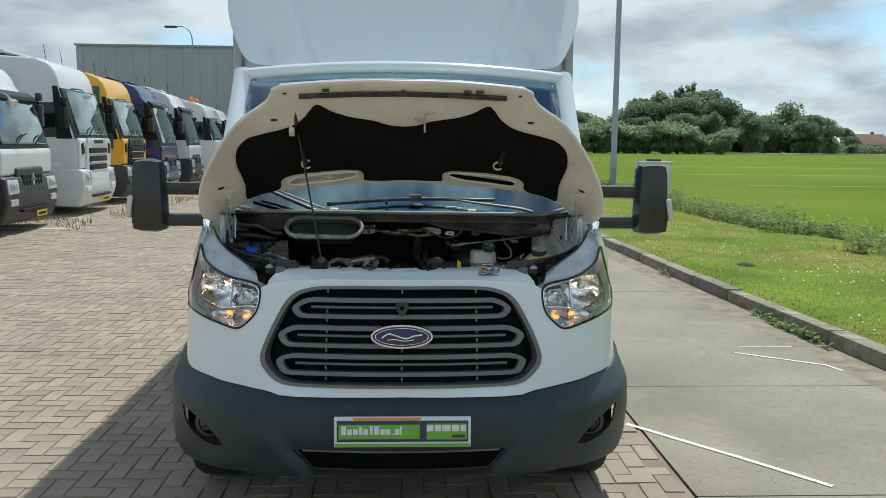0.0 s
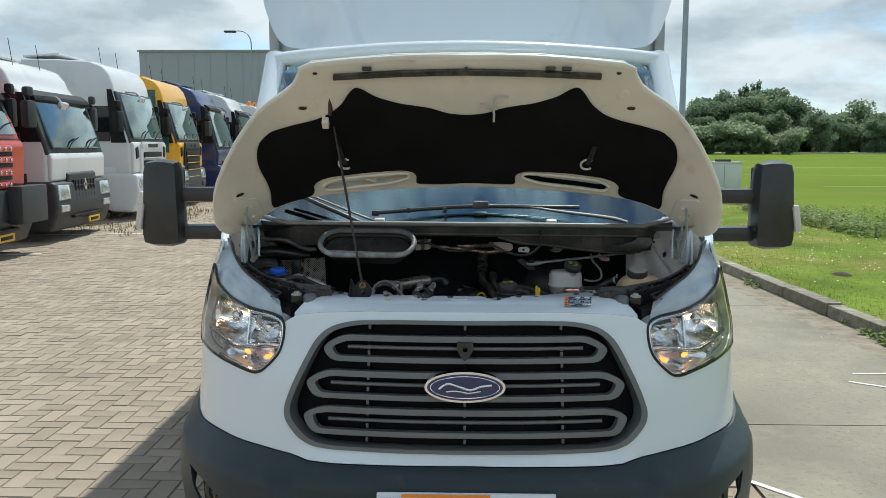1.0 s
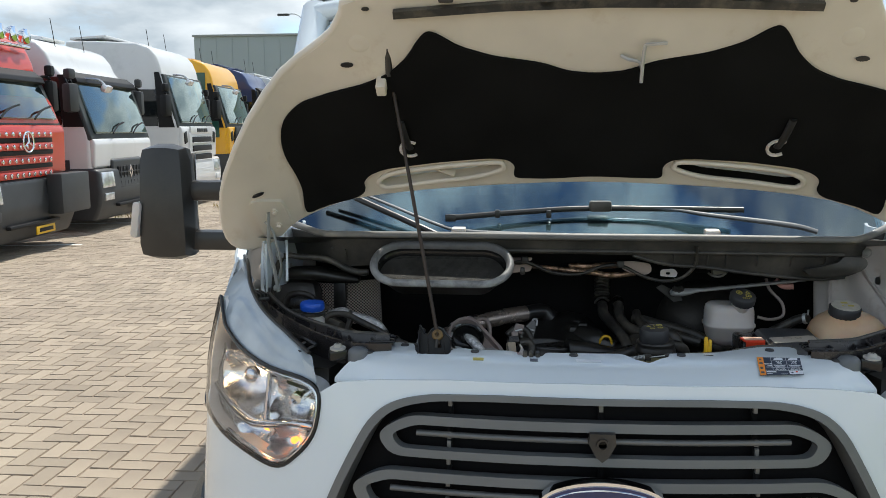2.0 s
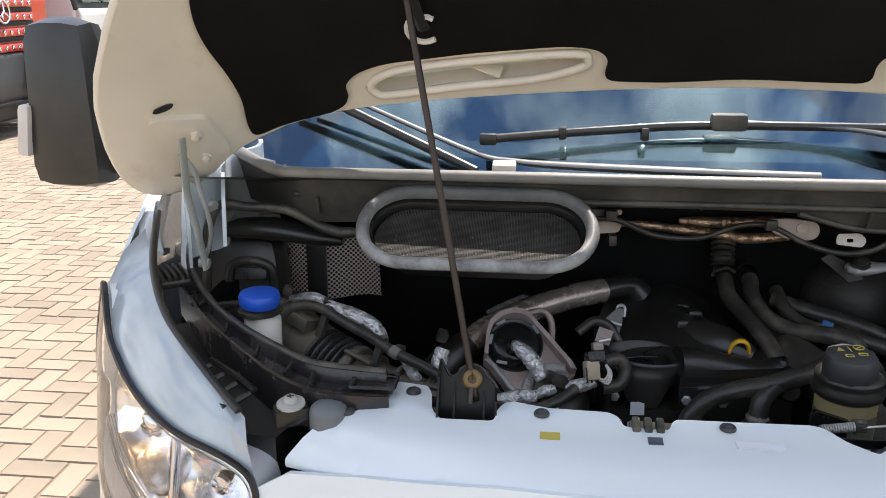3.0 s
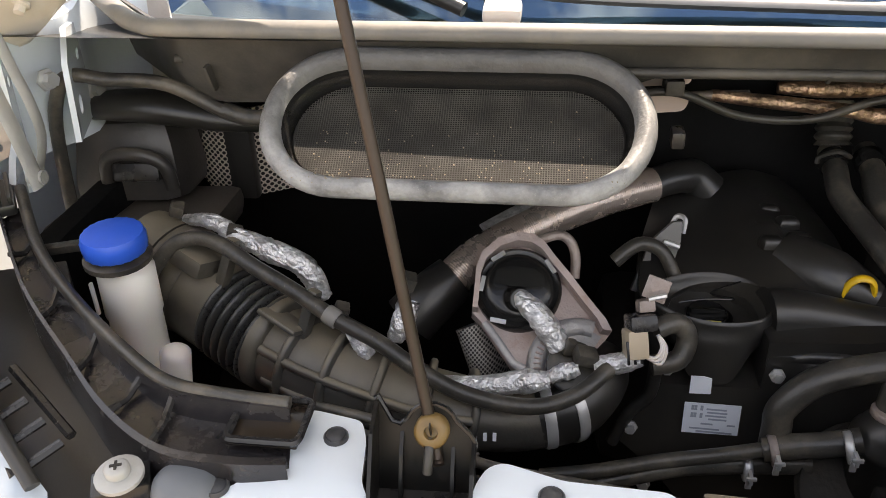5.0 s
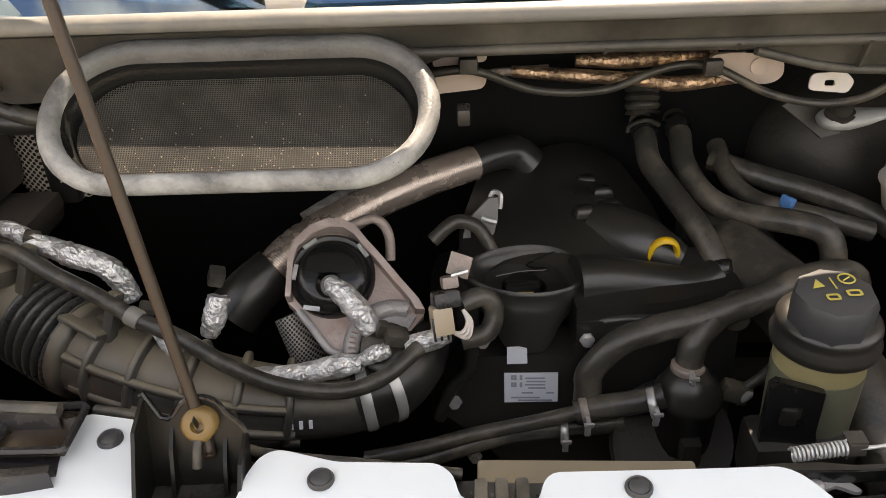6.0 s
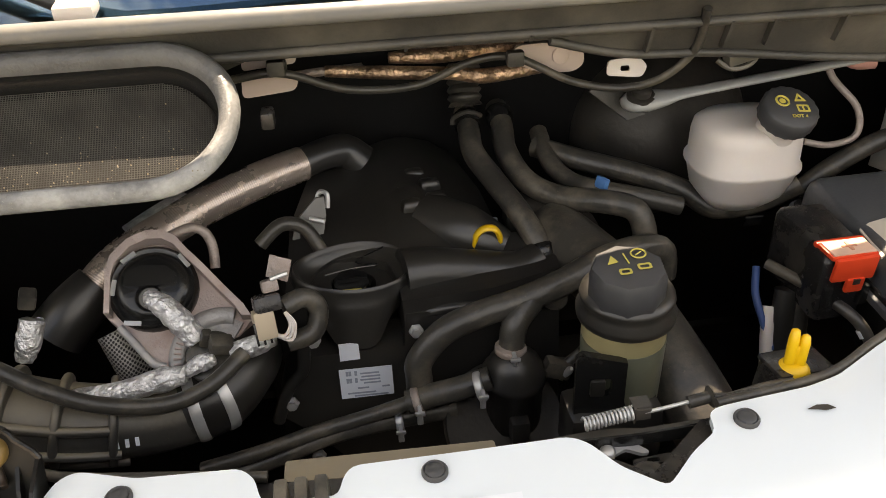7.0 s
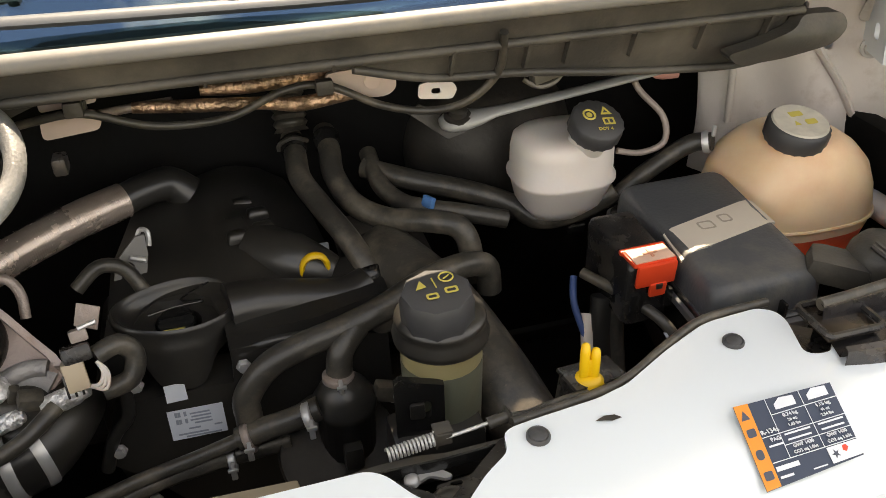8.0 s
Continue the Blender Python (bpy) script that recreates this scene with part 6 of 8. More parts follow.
part("latch_tab", sheet(fillet([(.076, .156), (.084, .166), (.092, .164), (.090, .152)], .003, 2), lambda x, y, d: Vector((x, y - .006, 1.096 - d)), [rounded(.006, .003, .0014, 2, (.085, .159))], .008, .003), STEEL, lat)
part("latch_buffer", join(lathe([(.018, -.02), (.018, .0), (.015, .004), (.011, .003), (.006, .005), (.001, .005)], 24, (.103, .138, 1.098), (0, -.1, 1)), block((.05, .03, .012), (.105, .138, 1.084), (0, 0, 8), .005)), RUBBER, lat, "round rubber buffer")
# upright locating clip
yc = part("locating_clip", join(block((.050, .032, .055), (.243, .212, 1.095), (0, 6, 10), .004), block((.05, .03, .004), (.243, .212, 1.124), (0, 6, 10), .001)), DUSTY, van, "yellow locating peg on a bracket")
part("yellow_peg", join(lathe([(.0040, 0), (.0042, .028), (.0034, .035), (.001, .037)], 10, (.2325, .206, 1.126)), lathe([(.0040, 0), (.0042, .024), (.0034, .030), (.001, .032)], 10, (.2405, .204, 1.126)), block((.009, .005, .022), (.2365, .205, 1.137), (0, 0, -14), .002), lathe([(.0125, -.002), (.0130, .003), (.0100, .007), (.006, .009)], 20, (.2365, .205, 1.122))), YELLOW, yc)

# ---- right-hand bay: brake reservoir, fuse box, coolant tank ----
def bulb_tank(rows, c, seg=32, tilt=0.0):
    """A blow-moulded tank: rows of half width, half depth and height."""
    vs, fs = [], []
    for a, b, h in rows:
        for i in range(seg):
            t = 2 * math.pi * i / seg
            e = .72
            vs.append(Vector(c) + Vector((math.copysign(abs(math.cos(t)) ** e, math.cos(t)) * a, math.copysign(abs(math.sin(t)) ** e, math.sin(t)) * b, h)))
    for r in range(len(rows) - 1):
        for i in range(seg):
            fs.append((r * seg + i, r * seg + (i + 1) % seg, (r + 1) * seg + (i + 1) % seg, (r + 1) * seg + i))
    return vs, fs + [tuple(range(seg))[::-1], tuple(range((len(rows) - 1) * seg, len(rows) * seg))]


BC = (.372, .585, 1.105)
brk = part("brake_reservoir", bulb_tank([(.022, .02, -.056), (.040, .034, -.050), (.054, .047, -.032), (.060, .053, -.006), (.0635, .0565, -.002), (.0635, .0565, .002), (.060, .053, .006), (.0595, .0525, .034), (.057, .050, .046), (.050, .044, .052), (.030, .026, .053)], BC), TANKW, van, "white brake fluid reservoir with black cap")
part("tank_tag", block((.022, .004, .016), Vector(BC) + Vector((.006, -.040, -.062)), (20, 0, 0), .002), SATIN, brk)
ax = Vector((.10, -.42, .9)).normalized()
part("neck", lathe([(.024, -.05), (.022, -.01), (.024, 0)], 24, Vector((.392, .545, 1.172)), ax), TANKW, brk)
bcap = part("cap", lathe([(.029, -.004), (.0315, 0), (.0315, .016), (.029, .019), (.001, .0195)], 36, Vector((.392, .545, 1.172)), ax, .0012), CLIPG, brk, "black screw cap with yellow symbols")
cp = flat(Vector((.392, .545, 1.172)) + ax * .020, (1, 0, -.1), Vector((1, 0, -.1)).cross(ax) * -1)
part("symbol", tube([cp(-.010 + .007 * math.cos(a), .006 + .007 * math.sin(a), -.0003) for a in np.linspace(0, 6.28, 16)[:-1]], .0012, 5, 1, True), GOLD, bcap)
part("symbol", sheet(ell(.0035, .0035, 12), lambda a, b, d: cp(a - .010, b + .006, d - .0003), (), .01, .0004), GOLD, bcap)
part("symbol", sheet([(.004, .006), (.018, .006), (.011, .018)], cp, [[(.008, .0085), (.014, .0085), (.011, .014)]], .01, .0004), GOLD, bcap)
part("symbol", sheet(rounded(.014, .010, .001, 2, (.011, -.004)), cp, [rounded(.004, .006, .001, 2, (.008, -.004)), rounded(.004, .006, .001, 2, (.014, -.004))], .01, .0004), GOLD, bcap)
words("DOT 4", .006, Matrix.Translation(cp(.003, -.016, -.0006)) @ Matrix((Vector((1, 0, -.1)).normalized(), (Vector((1, 0, -.1)).cross(ax) * -1).normalized(), ax)).transposed().to_4x4(), GOLD, bcap, "lettering")
part("booster", lathe([(.02, .07), (.06, .06), (.11, .02), (.125, -.02), (.12, -.05)], 34, (.345, .76, 1.06), (0, -1, .05)), DARKMETAL, van, "dark brake booster drum")
part("strut_bar", tube([(.228, .604, 1.179), (.238, .604, 1.180), (.256, .604, 1.181), (.276, .603, 1.183), (.292, .602, 1.186), (.32, .602, 1.189), (.42, .602, 1.200), (.52, .602, 1.212), (.60, .606, 1.222)], [.010, .020, .021, .016, .011, .0095, .009, .009, .009], 14, 4, flat=.5), pbr("grey_strut_paint", (.34, .34, .33), .45, metal=.2, var=.1, scale=12), van, "bare grey cross strut")
part("strut_bolt", lathe([(.016, 0), (.016, .004), (.011, .005), (.011, .012), (.008, .014), (.001, .014)], 18, (.247, .600, 1.187), (0, -.3, 1)), DARKMETAL, van)
part("strut_foot", sheet([(-.045, .022), (.0, -.016), (.022, -.012), (.018, .004), (-.03, .030)], flat((.240, .622, 1.168), (1, .1, 0), (0, .4, 1)), (), .02, .004), SCUTTLE, van, "grey strut foot flange")
part("brake_pipe", tube([(.47, .62, 1.215), (.475, .60, 1.19), (.50, .58, 1.16), (.50, .57, 1.13), (.47, .57, 1.12), (.44, .575, 1.125)], .004, 8, 5), CASTING, van)
part("pink_elbow", tube([(.50, .64, 1.21), (.515, .63, 1.195), (.54, .625, 1.195)], .008, 8, 4), pbr("pinkish_plastic", (.6, .3, .25), .5, var=.1), van)
part("scuttle_drain", sheet(fillet([(.522, 1.258), (.545, 1.240), (.600, 1.243), (.655, 1.254), (.672, 1.272), (.668, 1.288), (.616, 1.290), (.606, 1.277), (.56, 1.265)], .010), lambda x, z, d: Vector((x, .512 - .010 * math.sin((z - 1.238) / .052 * math.pi) + d, z)), (), .012, .020), SCUTTLE, van, "grey plastic water drain at the scuttle end")
part("linkage_bracket", join(tube([(.20, .575, 1.262), (.27, .570, 1.256), (.34, .565, 1.258), (.42, .565, 1.262), (.54, .56, 1.268)], .006, 8, 4), block((.036, .016, .020), (.335, .556, 1.246), (0, -10, 8), .005), block((.018, .014, .018), (.368, .552, 1.250), (0, 12, 0), .004), tube([(.31, .556, 1.240), (.325, .550, 1.232), (.345, .552, 1.234), (.356, .556, 1.244)], .003, 6, 4)), pbr("dull_linkage", (.13, .12, .10), .5, metal=.3, var=.2), van, "wiper linkage bracket")
part("linkage_clip", sheet(fillet([(-.020, -.007), (.018, -.010), (.024, .002), (.014, .012), (-.018, .009)], .005), flat((.214, .566, 1.236), (1, -.1, 0), (0, .2, 1)), [rounded(.010, .006, .002, 2)], .01, .004), TANKW, van, "pale plastic clip")
# coolant tank
CC = (.634, .505, 1.062)
tank = part("coolant_tank", bulb_tank([(.03, .03, .094), (.048, .048, .090), (.064, .060, .080), (.080, .074, .062), (.090, .083, .036), (.0945, .087, .010), (.0945, .087, .0), (.093, .086, -.006), (.0925, .0855, -.010)], CC), TANK, van, "milky coolant tank with pink coolant")
part("coolant", bulb_tank([(.0923, .0853, -.010), (.0885, .082, -.026), (.081, .075, -.048), (.062, .058, -.066), (.03, .03, -.072)], CC), COOLANT, tank, "pink coolant at the bottom")
part("seam", tube([Vector(CC) + Vector((math.copysign(abs(math.cos(t)) ** .72, math.cos(t)) * .0950, math.copysign(abs(math.sin(t)) ** .72, math.sin(t)) * .0875, .004)) for t in np.linspace(0, 2 * math.pi, 33)[:-1]], .0025, 6, 1, True), TANK, tank)
ax = Vector((.02, -.22, 1)).normalized()
part("neck", lathe([(.032, -.02), (.030, .0), (.033, .004)], 26, (.616, .486, 1.150), ax), TANK, tank)
ccap = part("cap", lathe([(.034, .002), (.036, .006), (.036, .024), (.033, .027), (.001, .0275)], 40, (.616, .486, 1.150), ax, .0013), CLIPG, tank, "black screw cap with pale disc")
part("cap_disc", lathe([(.0325, .0272), (.031, .0292), (.001, .0296)], 30, (.616, .486, 1.150), ax), pbr("worn_pale_disc", (.50, .47, .40), .6, var=.2, scale=40), ccap)
cp = flat(Vector((.616, .486, 1.150)) + ax * .030, (1, 0, 0), (0, 1, .22))
part("symbol", sheet(rounded(.016, .009, .001, 2, (0, .012)), cp, (), .01, .0004), GOLD, ccap)
part("symbol", sheet([(-.012, -.008), (-.004, -.008), (-.008, .0)], cp, (), .01, .0004), GOLD, ccap)
part("symbol", sheet(rounded(.014, .009, .002, 2, (.010, -.005)), cp, (), .01, .0004), GOLD, ccap)
part("overflow_hose", tube([(.558, .555, 1.128), (.54, .57, 1.122), (.51, .575, 1.105), (.47, .57, 1.085), (.44, .57, 1.06)], .0115, 12, 5), RUBBER, van)
part("hose_clamp", join(lathe([(.013, -.004), (.0142, 0), (.013, .004)], 18, (.552, .560, 1.126), (1, -.7, .3)), block((.004, .004, .014), (.556, .553, 1.143), (0, 0, 0), .001)), STEEL, van)
part("tank_spout", tube([(.72, .50, 1.06), (.745, .48, 1.05), (.76, .45, 1.04)], .016, 10, 3), TANKW, tank)
# fuse box
LIDQ = fillet([(.405, .290), (.531, .291), (.551, .527), (.414, .525)], .020, 5)
LIDP = pbr("dark_lid_plastic", (.070, .074, .080), .40, var=.15, bump=.12, bscale=240, dirt=(.16, .145, .12), dirt_at=(.50, .82), dscale=14)
fuse = part("fuse_box", loft(LIDQ, [(1.00, .004), (1.066, .0), (1.068, -.008), (1.074, -.009), (1.076, -.006)]), SATIN, van, "black fuse box with pale cross strip")
part("box_flange", loft(LIDQ, [(1.060, -.004), (1.062, -.013), (1.070, -.014), (1.072, -.010)]), LIDP, fuse)
part("box_lid", loft(LIDQ, [(1.074, .0), (1.092, .001), (1.102, .004), (1.108, .009), (1.1115, .017)]), LIDP, fuse)
strip_q = [(.409, .360), (.538, .392), (.543, .443), (.414, .408)]
part("lid_strip", sheet(strip_q, lambda x, y, d: Vector((x, y, 1.1130 - .006 * max(0, abs(x - .477) - .052) / .014 - d)), (), .012, .003), pbr("beige_strip", (.58, .52, .44), .6, var=.06), fuse, "beige cross strip with symbols")
for x, y, w in ((.462, .404, .018), (.488, .411, .014)):
    part("symbol", sheet(rounded(w, .015, .003, 2), lambda p, q, d, x=x, y=y: Vector((p + x, q + y, 1.1136 - d)), [rounded(w - .004, .011, .002, 2)], .01, .0003), pbr("faint_ink", (.36, .32, .26), .6), fuse)
for x in (.452, .478):
    part("lid_tab", block((.004, .010, .020), (x, .284, 1.082), (0, 0, 0), .001), SATIN, fuse)
pos = part("terminal_box", loft(fillet([(.347, .352), (.396, .354), (.400, .458), (.349, .458)], .008, 3), [(1.045, .0), (1.108, .0), (1.114, .003), (1.1165, .008)]), DUSTY, van, "black terminal box with red cover")
part("red_cover", join(block((.047, .026, .005), (.372, .360, 1.1190), (0, 0, 2), .002), block((.043, .005, .026), (.374, .347, 1.106), (6, 0, 2), .002), block((.018, .005, .016), (.377, .3465, 1.088), (6, 0, 2), .002), block((.050, .006, .006), (.372, .376, 1.1185), (0, 0, 2), .002)), RED, pos, "red terminal cover")
part("cover_top", block((.043, .024, .002), (.372, .360, 1.1222), (0, 0, 2), .001), pbr("faded_red", (.72, .46, .34), .5, var=.12, scale=40), pos)
part("plus_mark", join(block((.015, .0028, .001), (.372, .360, 1.1236), (0, 0, 2), 0), block((.0028, .014, .001), (.372, .360, 1.1237), (0, 0, 2), 0)), pbr("worn_red_ink", (.60, .28, .18), .5), pos)
part("cover_slot", block((.007, .002, .006), (.377, .3435, 1.093), (6, 0, 2), .0005), BLACK, pos)
for x in (.356, .392):
    part("terminal_clip", block((.010, .008, .022), (x, .352, 1.072), (0, 0, 0), .002), SATIN, pos)
part("wire", tube([(.33, .42, 1.07), (.355, .38, 1.065), (.38, .34, 1.055), (.392, .32, 1.035), (.40, .30, 1.0)], .006, 10, 5), RUBBER, van)
part("wire_band", lathe([(.0066, -.004), (.0066, .004)], 12, (.388, .328, 1.043), (.3, -.5, -.6)), PAPER, van)
part("blue_wire", tube([(.325, .43, 1.06), (.318, .41, 1.04), (.322, .39, 1.015), (.33, .38, .99)], .004, 8, 5), pbr("blue_wire", (.03, .07, .2), .5), van)
for x, m in ((.345, BLACK), (.36, RUBBER), (.33, TANKW)):
    part("loom", tube([(x, .40, 1.05 if m is not TANKW else 1.03), (x - .005, .385, 1.0), (x, .37, .92)], .012 if m is not TANKW else .007, 10, 3), m, van)
for s in (-1, 1):
    part("dark_tray", block((.049, .041, .004), (s * .452, .190, 1.1445), (0, 0, 0), .001), pbr("dark_glossy_tray", (.035, .026, .019), .22, var=.2), van)
dome = part("wing_vent", lathe([(.034, -.03), (.034, .0), (.029, .012), (.016, .018), (.001, .019)], 24, (.588, .290, 1.118), (.1, -.2, 1)), SCUTTLE, van, "grey moulded vent dome")
for i in range(6):
    part("vent_slot", tube([(.570 + .007 * i, .268 + .004 * i, 1.133 - .0006 * i), (.566 + .007 * i, .286 + .004 * i, 1.137 - .0006 * i)], .0028, 6, 2), BLACK, dome)
part("wing_block", block((.06, .04, .03), (.545, .300, 1.108), (0, 6, -35), .012), SCUTTLE, van)

# warning sticker
SZ, SGX, SGY = slam_z(.3535, .1005), (slam_z(.3935, .1005) - slam_z(.3135, .1005)) / .08, (slam_z(.3535, .1305) - slam_z(.3535, .0705)) / .06
SM = lambda a, b, d: Vector((.3535 + a + .004 * b / .03, .1005 + b + a * .06, SZ + SGX * a + SGY * (b + a * .06) + .0022 - d))
stk = part("data_sticker", sheet([(-.043, -.032), (.041, -.028), (.043, .028), (-.042, .030)], SM, (), .02, .0006), NAVY, slam, "dark blue data sticker with orange edge")
part("orange_edge", sheet([(-.043, -.032), (-.031, -.0315), (-.030, .0295), (-.042, .030)], lambda a, b, d: SM(a, b, d - .0005), (), .02, .0003), ORANGE, stk)
prn = []


def print_bar(x, z, w, h=.0011):
    prn.append(sheet([(x - w / 2, z - h), (x + w / 2, z - h), (x + w / 2, z + h), (x - w / 2, z + h)], lambda a, b, d: SM(a, b, d - .0007), (), .02, .0003))


for x0, x1, z in ((-.0155, .042, .0166), (-.030, .042, .0026), (-.0155, .042, -.0066), (-.030, .042, -.0158)):
    print_bar((x0 + x1) / 2, z, x1 - x0, .00025)
for x in (-.0155, .0138):
    print_bar(x, .0068, .0005, .0224)
for x in (-.001, .028):
    print_bar(x, .0006, .022, .0006)
    print_bar(x, -.0036, .020, .0006)
    prn.append(sheet([(x - .009, .0195), (x + .009, .0195), (x + .009, .0265), (x - .003, .0275), (x - .009, .0235)], lambda a, b, d: SM(a, b, d - .0007), (), .02, .0003))
for x, z, w, h in ((-.0215, -.0045, .012, .0006), (-.020, -.0205, .019, .0016), (-.0235, -.0265, .011, .0008), (.004, -.0275, .012, .0004)):
    print_bar(x, z, w, h)
prn.append(sheet([(.0145, -.0282), (.0405, -.0275), (.0415, -.0168), (.0145, -.0168)], lambda a, b, d: SM(a, b, d - .0007), (), .02, .0003))
part("print", join(*prn), PAPER, stk)
for q in ([(-.040, .018), (-.033, .018), (-.0365, .025)], rounded(.007, .006, .001, 2, (-.0365, .008)), rounded(.006, .007, .002, 2, (-.037, -.008)), rounded(.007, .006, .001, 2, (-.037, -.023)),
          [(.020 + (.0036 if i % 2 else .0014) * math.cos(t), -.0225 + (.0036 if i % 2 else .0014) * math.sin(t)) for i, t in enumerate(np.linspace(0, 6.28, 11)[:-1])]):
    part("symbol", sheet(q, lambda a, b, d: SM(a, b, d - .0009), (), .02, .0003), INK, stk)
part("red_mark", sheet([(.0265, -.0215), (.0290, -.0230), (.0315, -.0205), (.0300, -.0180), (.0270, -.0185)], lambda a, b, d: SM(a, b, d - .001), (), .02, .0003), RED, stk)
for text, size, x, z in (("R-134a", .0052, -.0225, .0056), ("PAG", .0044, -.0205, -.0008), ("0.74 kg", .0042, -.001, .0136), ("26 oz", .0034, -.001, .0096), ("1.63 lbs", .0034, -.001, .0058),
                         ("1.15 kg", .0042, .028, .0136), ("41 oz", .0034, .028, .0096), ("2.54 lbs", .0034, .028, .0058), ("GWP 1430", .0038, -.001, -.0092), ("CO2 eq 1.06t", .0036, -.001, -.0134),
                         ("GWP 1430", .0038, .028, -.0092), ("CO2 eq 1.63t", .0036, .028, -.0134)):
    words(text, size, Matrix.Translation(SM(x, z, -.0012)) @ pose(0, 0, 0, 6, 0, 3), PAPER, stk, "lettering")

# cable and lagged pipes below the scuttle
part("scuttle_cable", tube([(-.23, .57, 1.25), (-.184, .57, 1.258), (-.139, .568, 1.260), (-.078, .578, 1.234), (-.006, .588, 1.228), (.053, .588, 1.249), (.099, .585, 1.251), (.156, .57, 1.226), (.207, .56, 1.217), (.246, .545, 1.230), (.273, .53, 1.265), (.270, .508, 1.312)], .0045, 8, 6), RUBBER, van, "thin black cable under the scuttle")
for x, z in ((-.146, 1.262), (.095, 1.252)):
    part("cable_clip", block((.018, .012, .016), (x, .563, z + .006), (0, 0, 0), .003), SCUTTLE, van)
WPL = pbr("pinkish_white_plastic", (.58, .46, .40), .55, var=.08)
part("white_tab", sheet(fillet([(-.186, 1.229), (-.130, 1.234), (-.126, 1.250), (-.140, 1.256), (-.158, 1.250), (-.184, 1.252)], .007), flat((0, .588, 0), (1, 0, 0), (0, 0, 1)), (), .015, .006), WPL, van, "pale plastic tab")
part("tab_clip", block((.020, .012, .014), (-.146, .580, 1.264), (0, 0, 0), .004), SCUTTLE, van)
part("tab_upper", sheet(fillet([(-.182, 1.258), (-.128, 1.262), (-.126, 1.270), (-.182, 1.269)], .004), flat((0, .590, 0), (1, 0, 0), (0, 0, 1)), (), .015, .004), WPL, van)
tabr = part("white_tab", sheet(fillet([(.099, 1.260), (.103, 1.240), (.130, 1.229), (.166, 1.227), (.178, 1.236), (.174, 1.256), (.130, 1.262)], .009), flat((0, .592, 0), (1, 0, 0), (0, 0, 1)), (), .015, .006), WPL, van, "pale plastic tab")
part("tab_rivet", lathe([(.009, 0), (.009, .002), (.005, .003), (.001, .003)], 18, (.150, .591, 1.247), (0, -1, .1)), WPL, tabr)
part("lagged_pipe", tube([(-.10, .62, 1.240), (-.034, .62, 1.233), (.036, .62, 1.226), (.075, .62, 1.220), (.14, .62, 1.226)], [.006, .0075, .007, .0085, .0075], 14, 8), WARMFOIL, van, "foil-lagged pipe")
part("lagged_pipe", tube([(-.03, .64, 1.242), (.04, .64, 1.241), (.12, .64, 1.246)], [.006, .009, .0085, .008], 14, 8), WARMFOIL, van, "foil-lagged pipe")
part("copper_pipe", tube([(-.13, .60, 1.245), (-.10, .62, 1.24), (-.06, .635, 1.236)], .005, 8, 4), CASTING, van)
part("bellows_grommet", tube([(.07, .76, 1.19), (.068, .74, 1.16), (.068, .73, 1.14)], .02, 10, 3, wave=.002, pitch=.01), RUBBER, van)
part("duct_clip", block((.012, .02, .016), (-.152, .47, 1.255), (0, 0, 0), .003), DUSTY, van)

# ---- left-hand bay: intake, bottle, strut cap ----
INTAKE = dusted(pbr("dusty_intake_plastic", (0.048, 0.046, 0.042), 0.30, var=0.3, scale=9, bump=0.06, bscale=200, dirt=(0.15, 0.128, 0.092), dirt_at=(0.46, 0.84), dscale=8, spec=0.6, speck=(0.16, 0.13, 0.09), sat=(0.68, 0.76)), (0.27, 0.225, 0.155), .35, .95, .8)
BELLOWS = dusted(pbr("bellows_rubber", (0.036, 0.036, 0.035), 0.28, var=0.2, scale=12, bump=0.03, bscale=260, dirt=(0.06, 0.052, 0.04), dirt_at=(0.5, 0.85), dscale=18, spec=0.5), (0.17, 0.15, 0.115), .6, 1.0, .5)
mass = part("air_meter", tube([(-.70, .50, 1.095), (-.66, .485, 1.083), (-.622, .466, 1.068), (-.586, .446, 1.057)], [.047, .053, .054, .051], 28, 4), INTAKE, van, "dusty air flow meter and intake hose")
part("meter_ring", lathe([(.054, -.008), (.057, 0), (.054, .008)], 30, (-.632, .470, 1.072), (.75, -.35, -.25)), INTAKE, mass)
part("meter_clamp", lathe([(.0545, -.005), (.0555, 0), (.0545, .005)], 30, (-.650, .479, 1.079), (.75, -.35, -.25)), CASTING, mass)
part("meter_box", block((.05, .035, .02), (-.615, .44, 1.124), (-20, 14, -26), .005), INTAKE, mass)
part("meter_bolt", lathe([(.010, 0), (.010, .005), (.004, .007)], 12, (-.63, .44, 1.128), (-.2, -.5, 1)), CASTING, mass)
folds = [row for k in range(6) for row in ((.040, k * .0112), (.0470, k * .0112 + .0015), (.0510, k * .0112 + .0032), (.0525, k * .0112 + .0047), (.0525, k * .0112 + .0060), (.0510, k * .0112 + .0075), (.0470, k * .0112 + .0092))]
part("intake_bellows", lathe(folds, 40, (-.590, .448, 1.058), (.083, -.044, -.023)), BELLOWS, mass)
part("bellows_collar", lathe([(.0475, -.010), (.0515, -.007), (.0515, .004), (.0475, .008)], 36, (-.530, .416, 1.042), (.083, -.036, -.015)), INTAKE, mass)
trunk = part("intake_trunk", tube([(-.538, .420, 1.043), (-.49, .398, 1.035), (-.43, .382, 1.024), (-.365, .378, 1.006), (-.305, .385, .992), (-.26, .398, .988)], [.046, .043, .040, .038, .036, .035], 20, 6, flat=.92), INTAKE, mass)
tp = spline([(-.538, .420, 1.043), (-.49, .398, 1.035), (-.43, .382, 1.024), (-.365, .378, 1.006), (-.305, .385, .992)], 6)
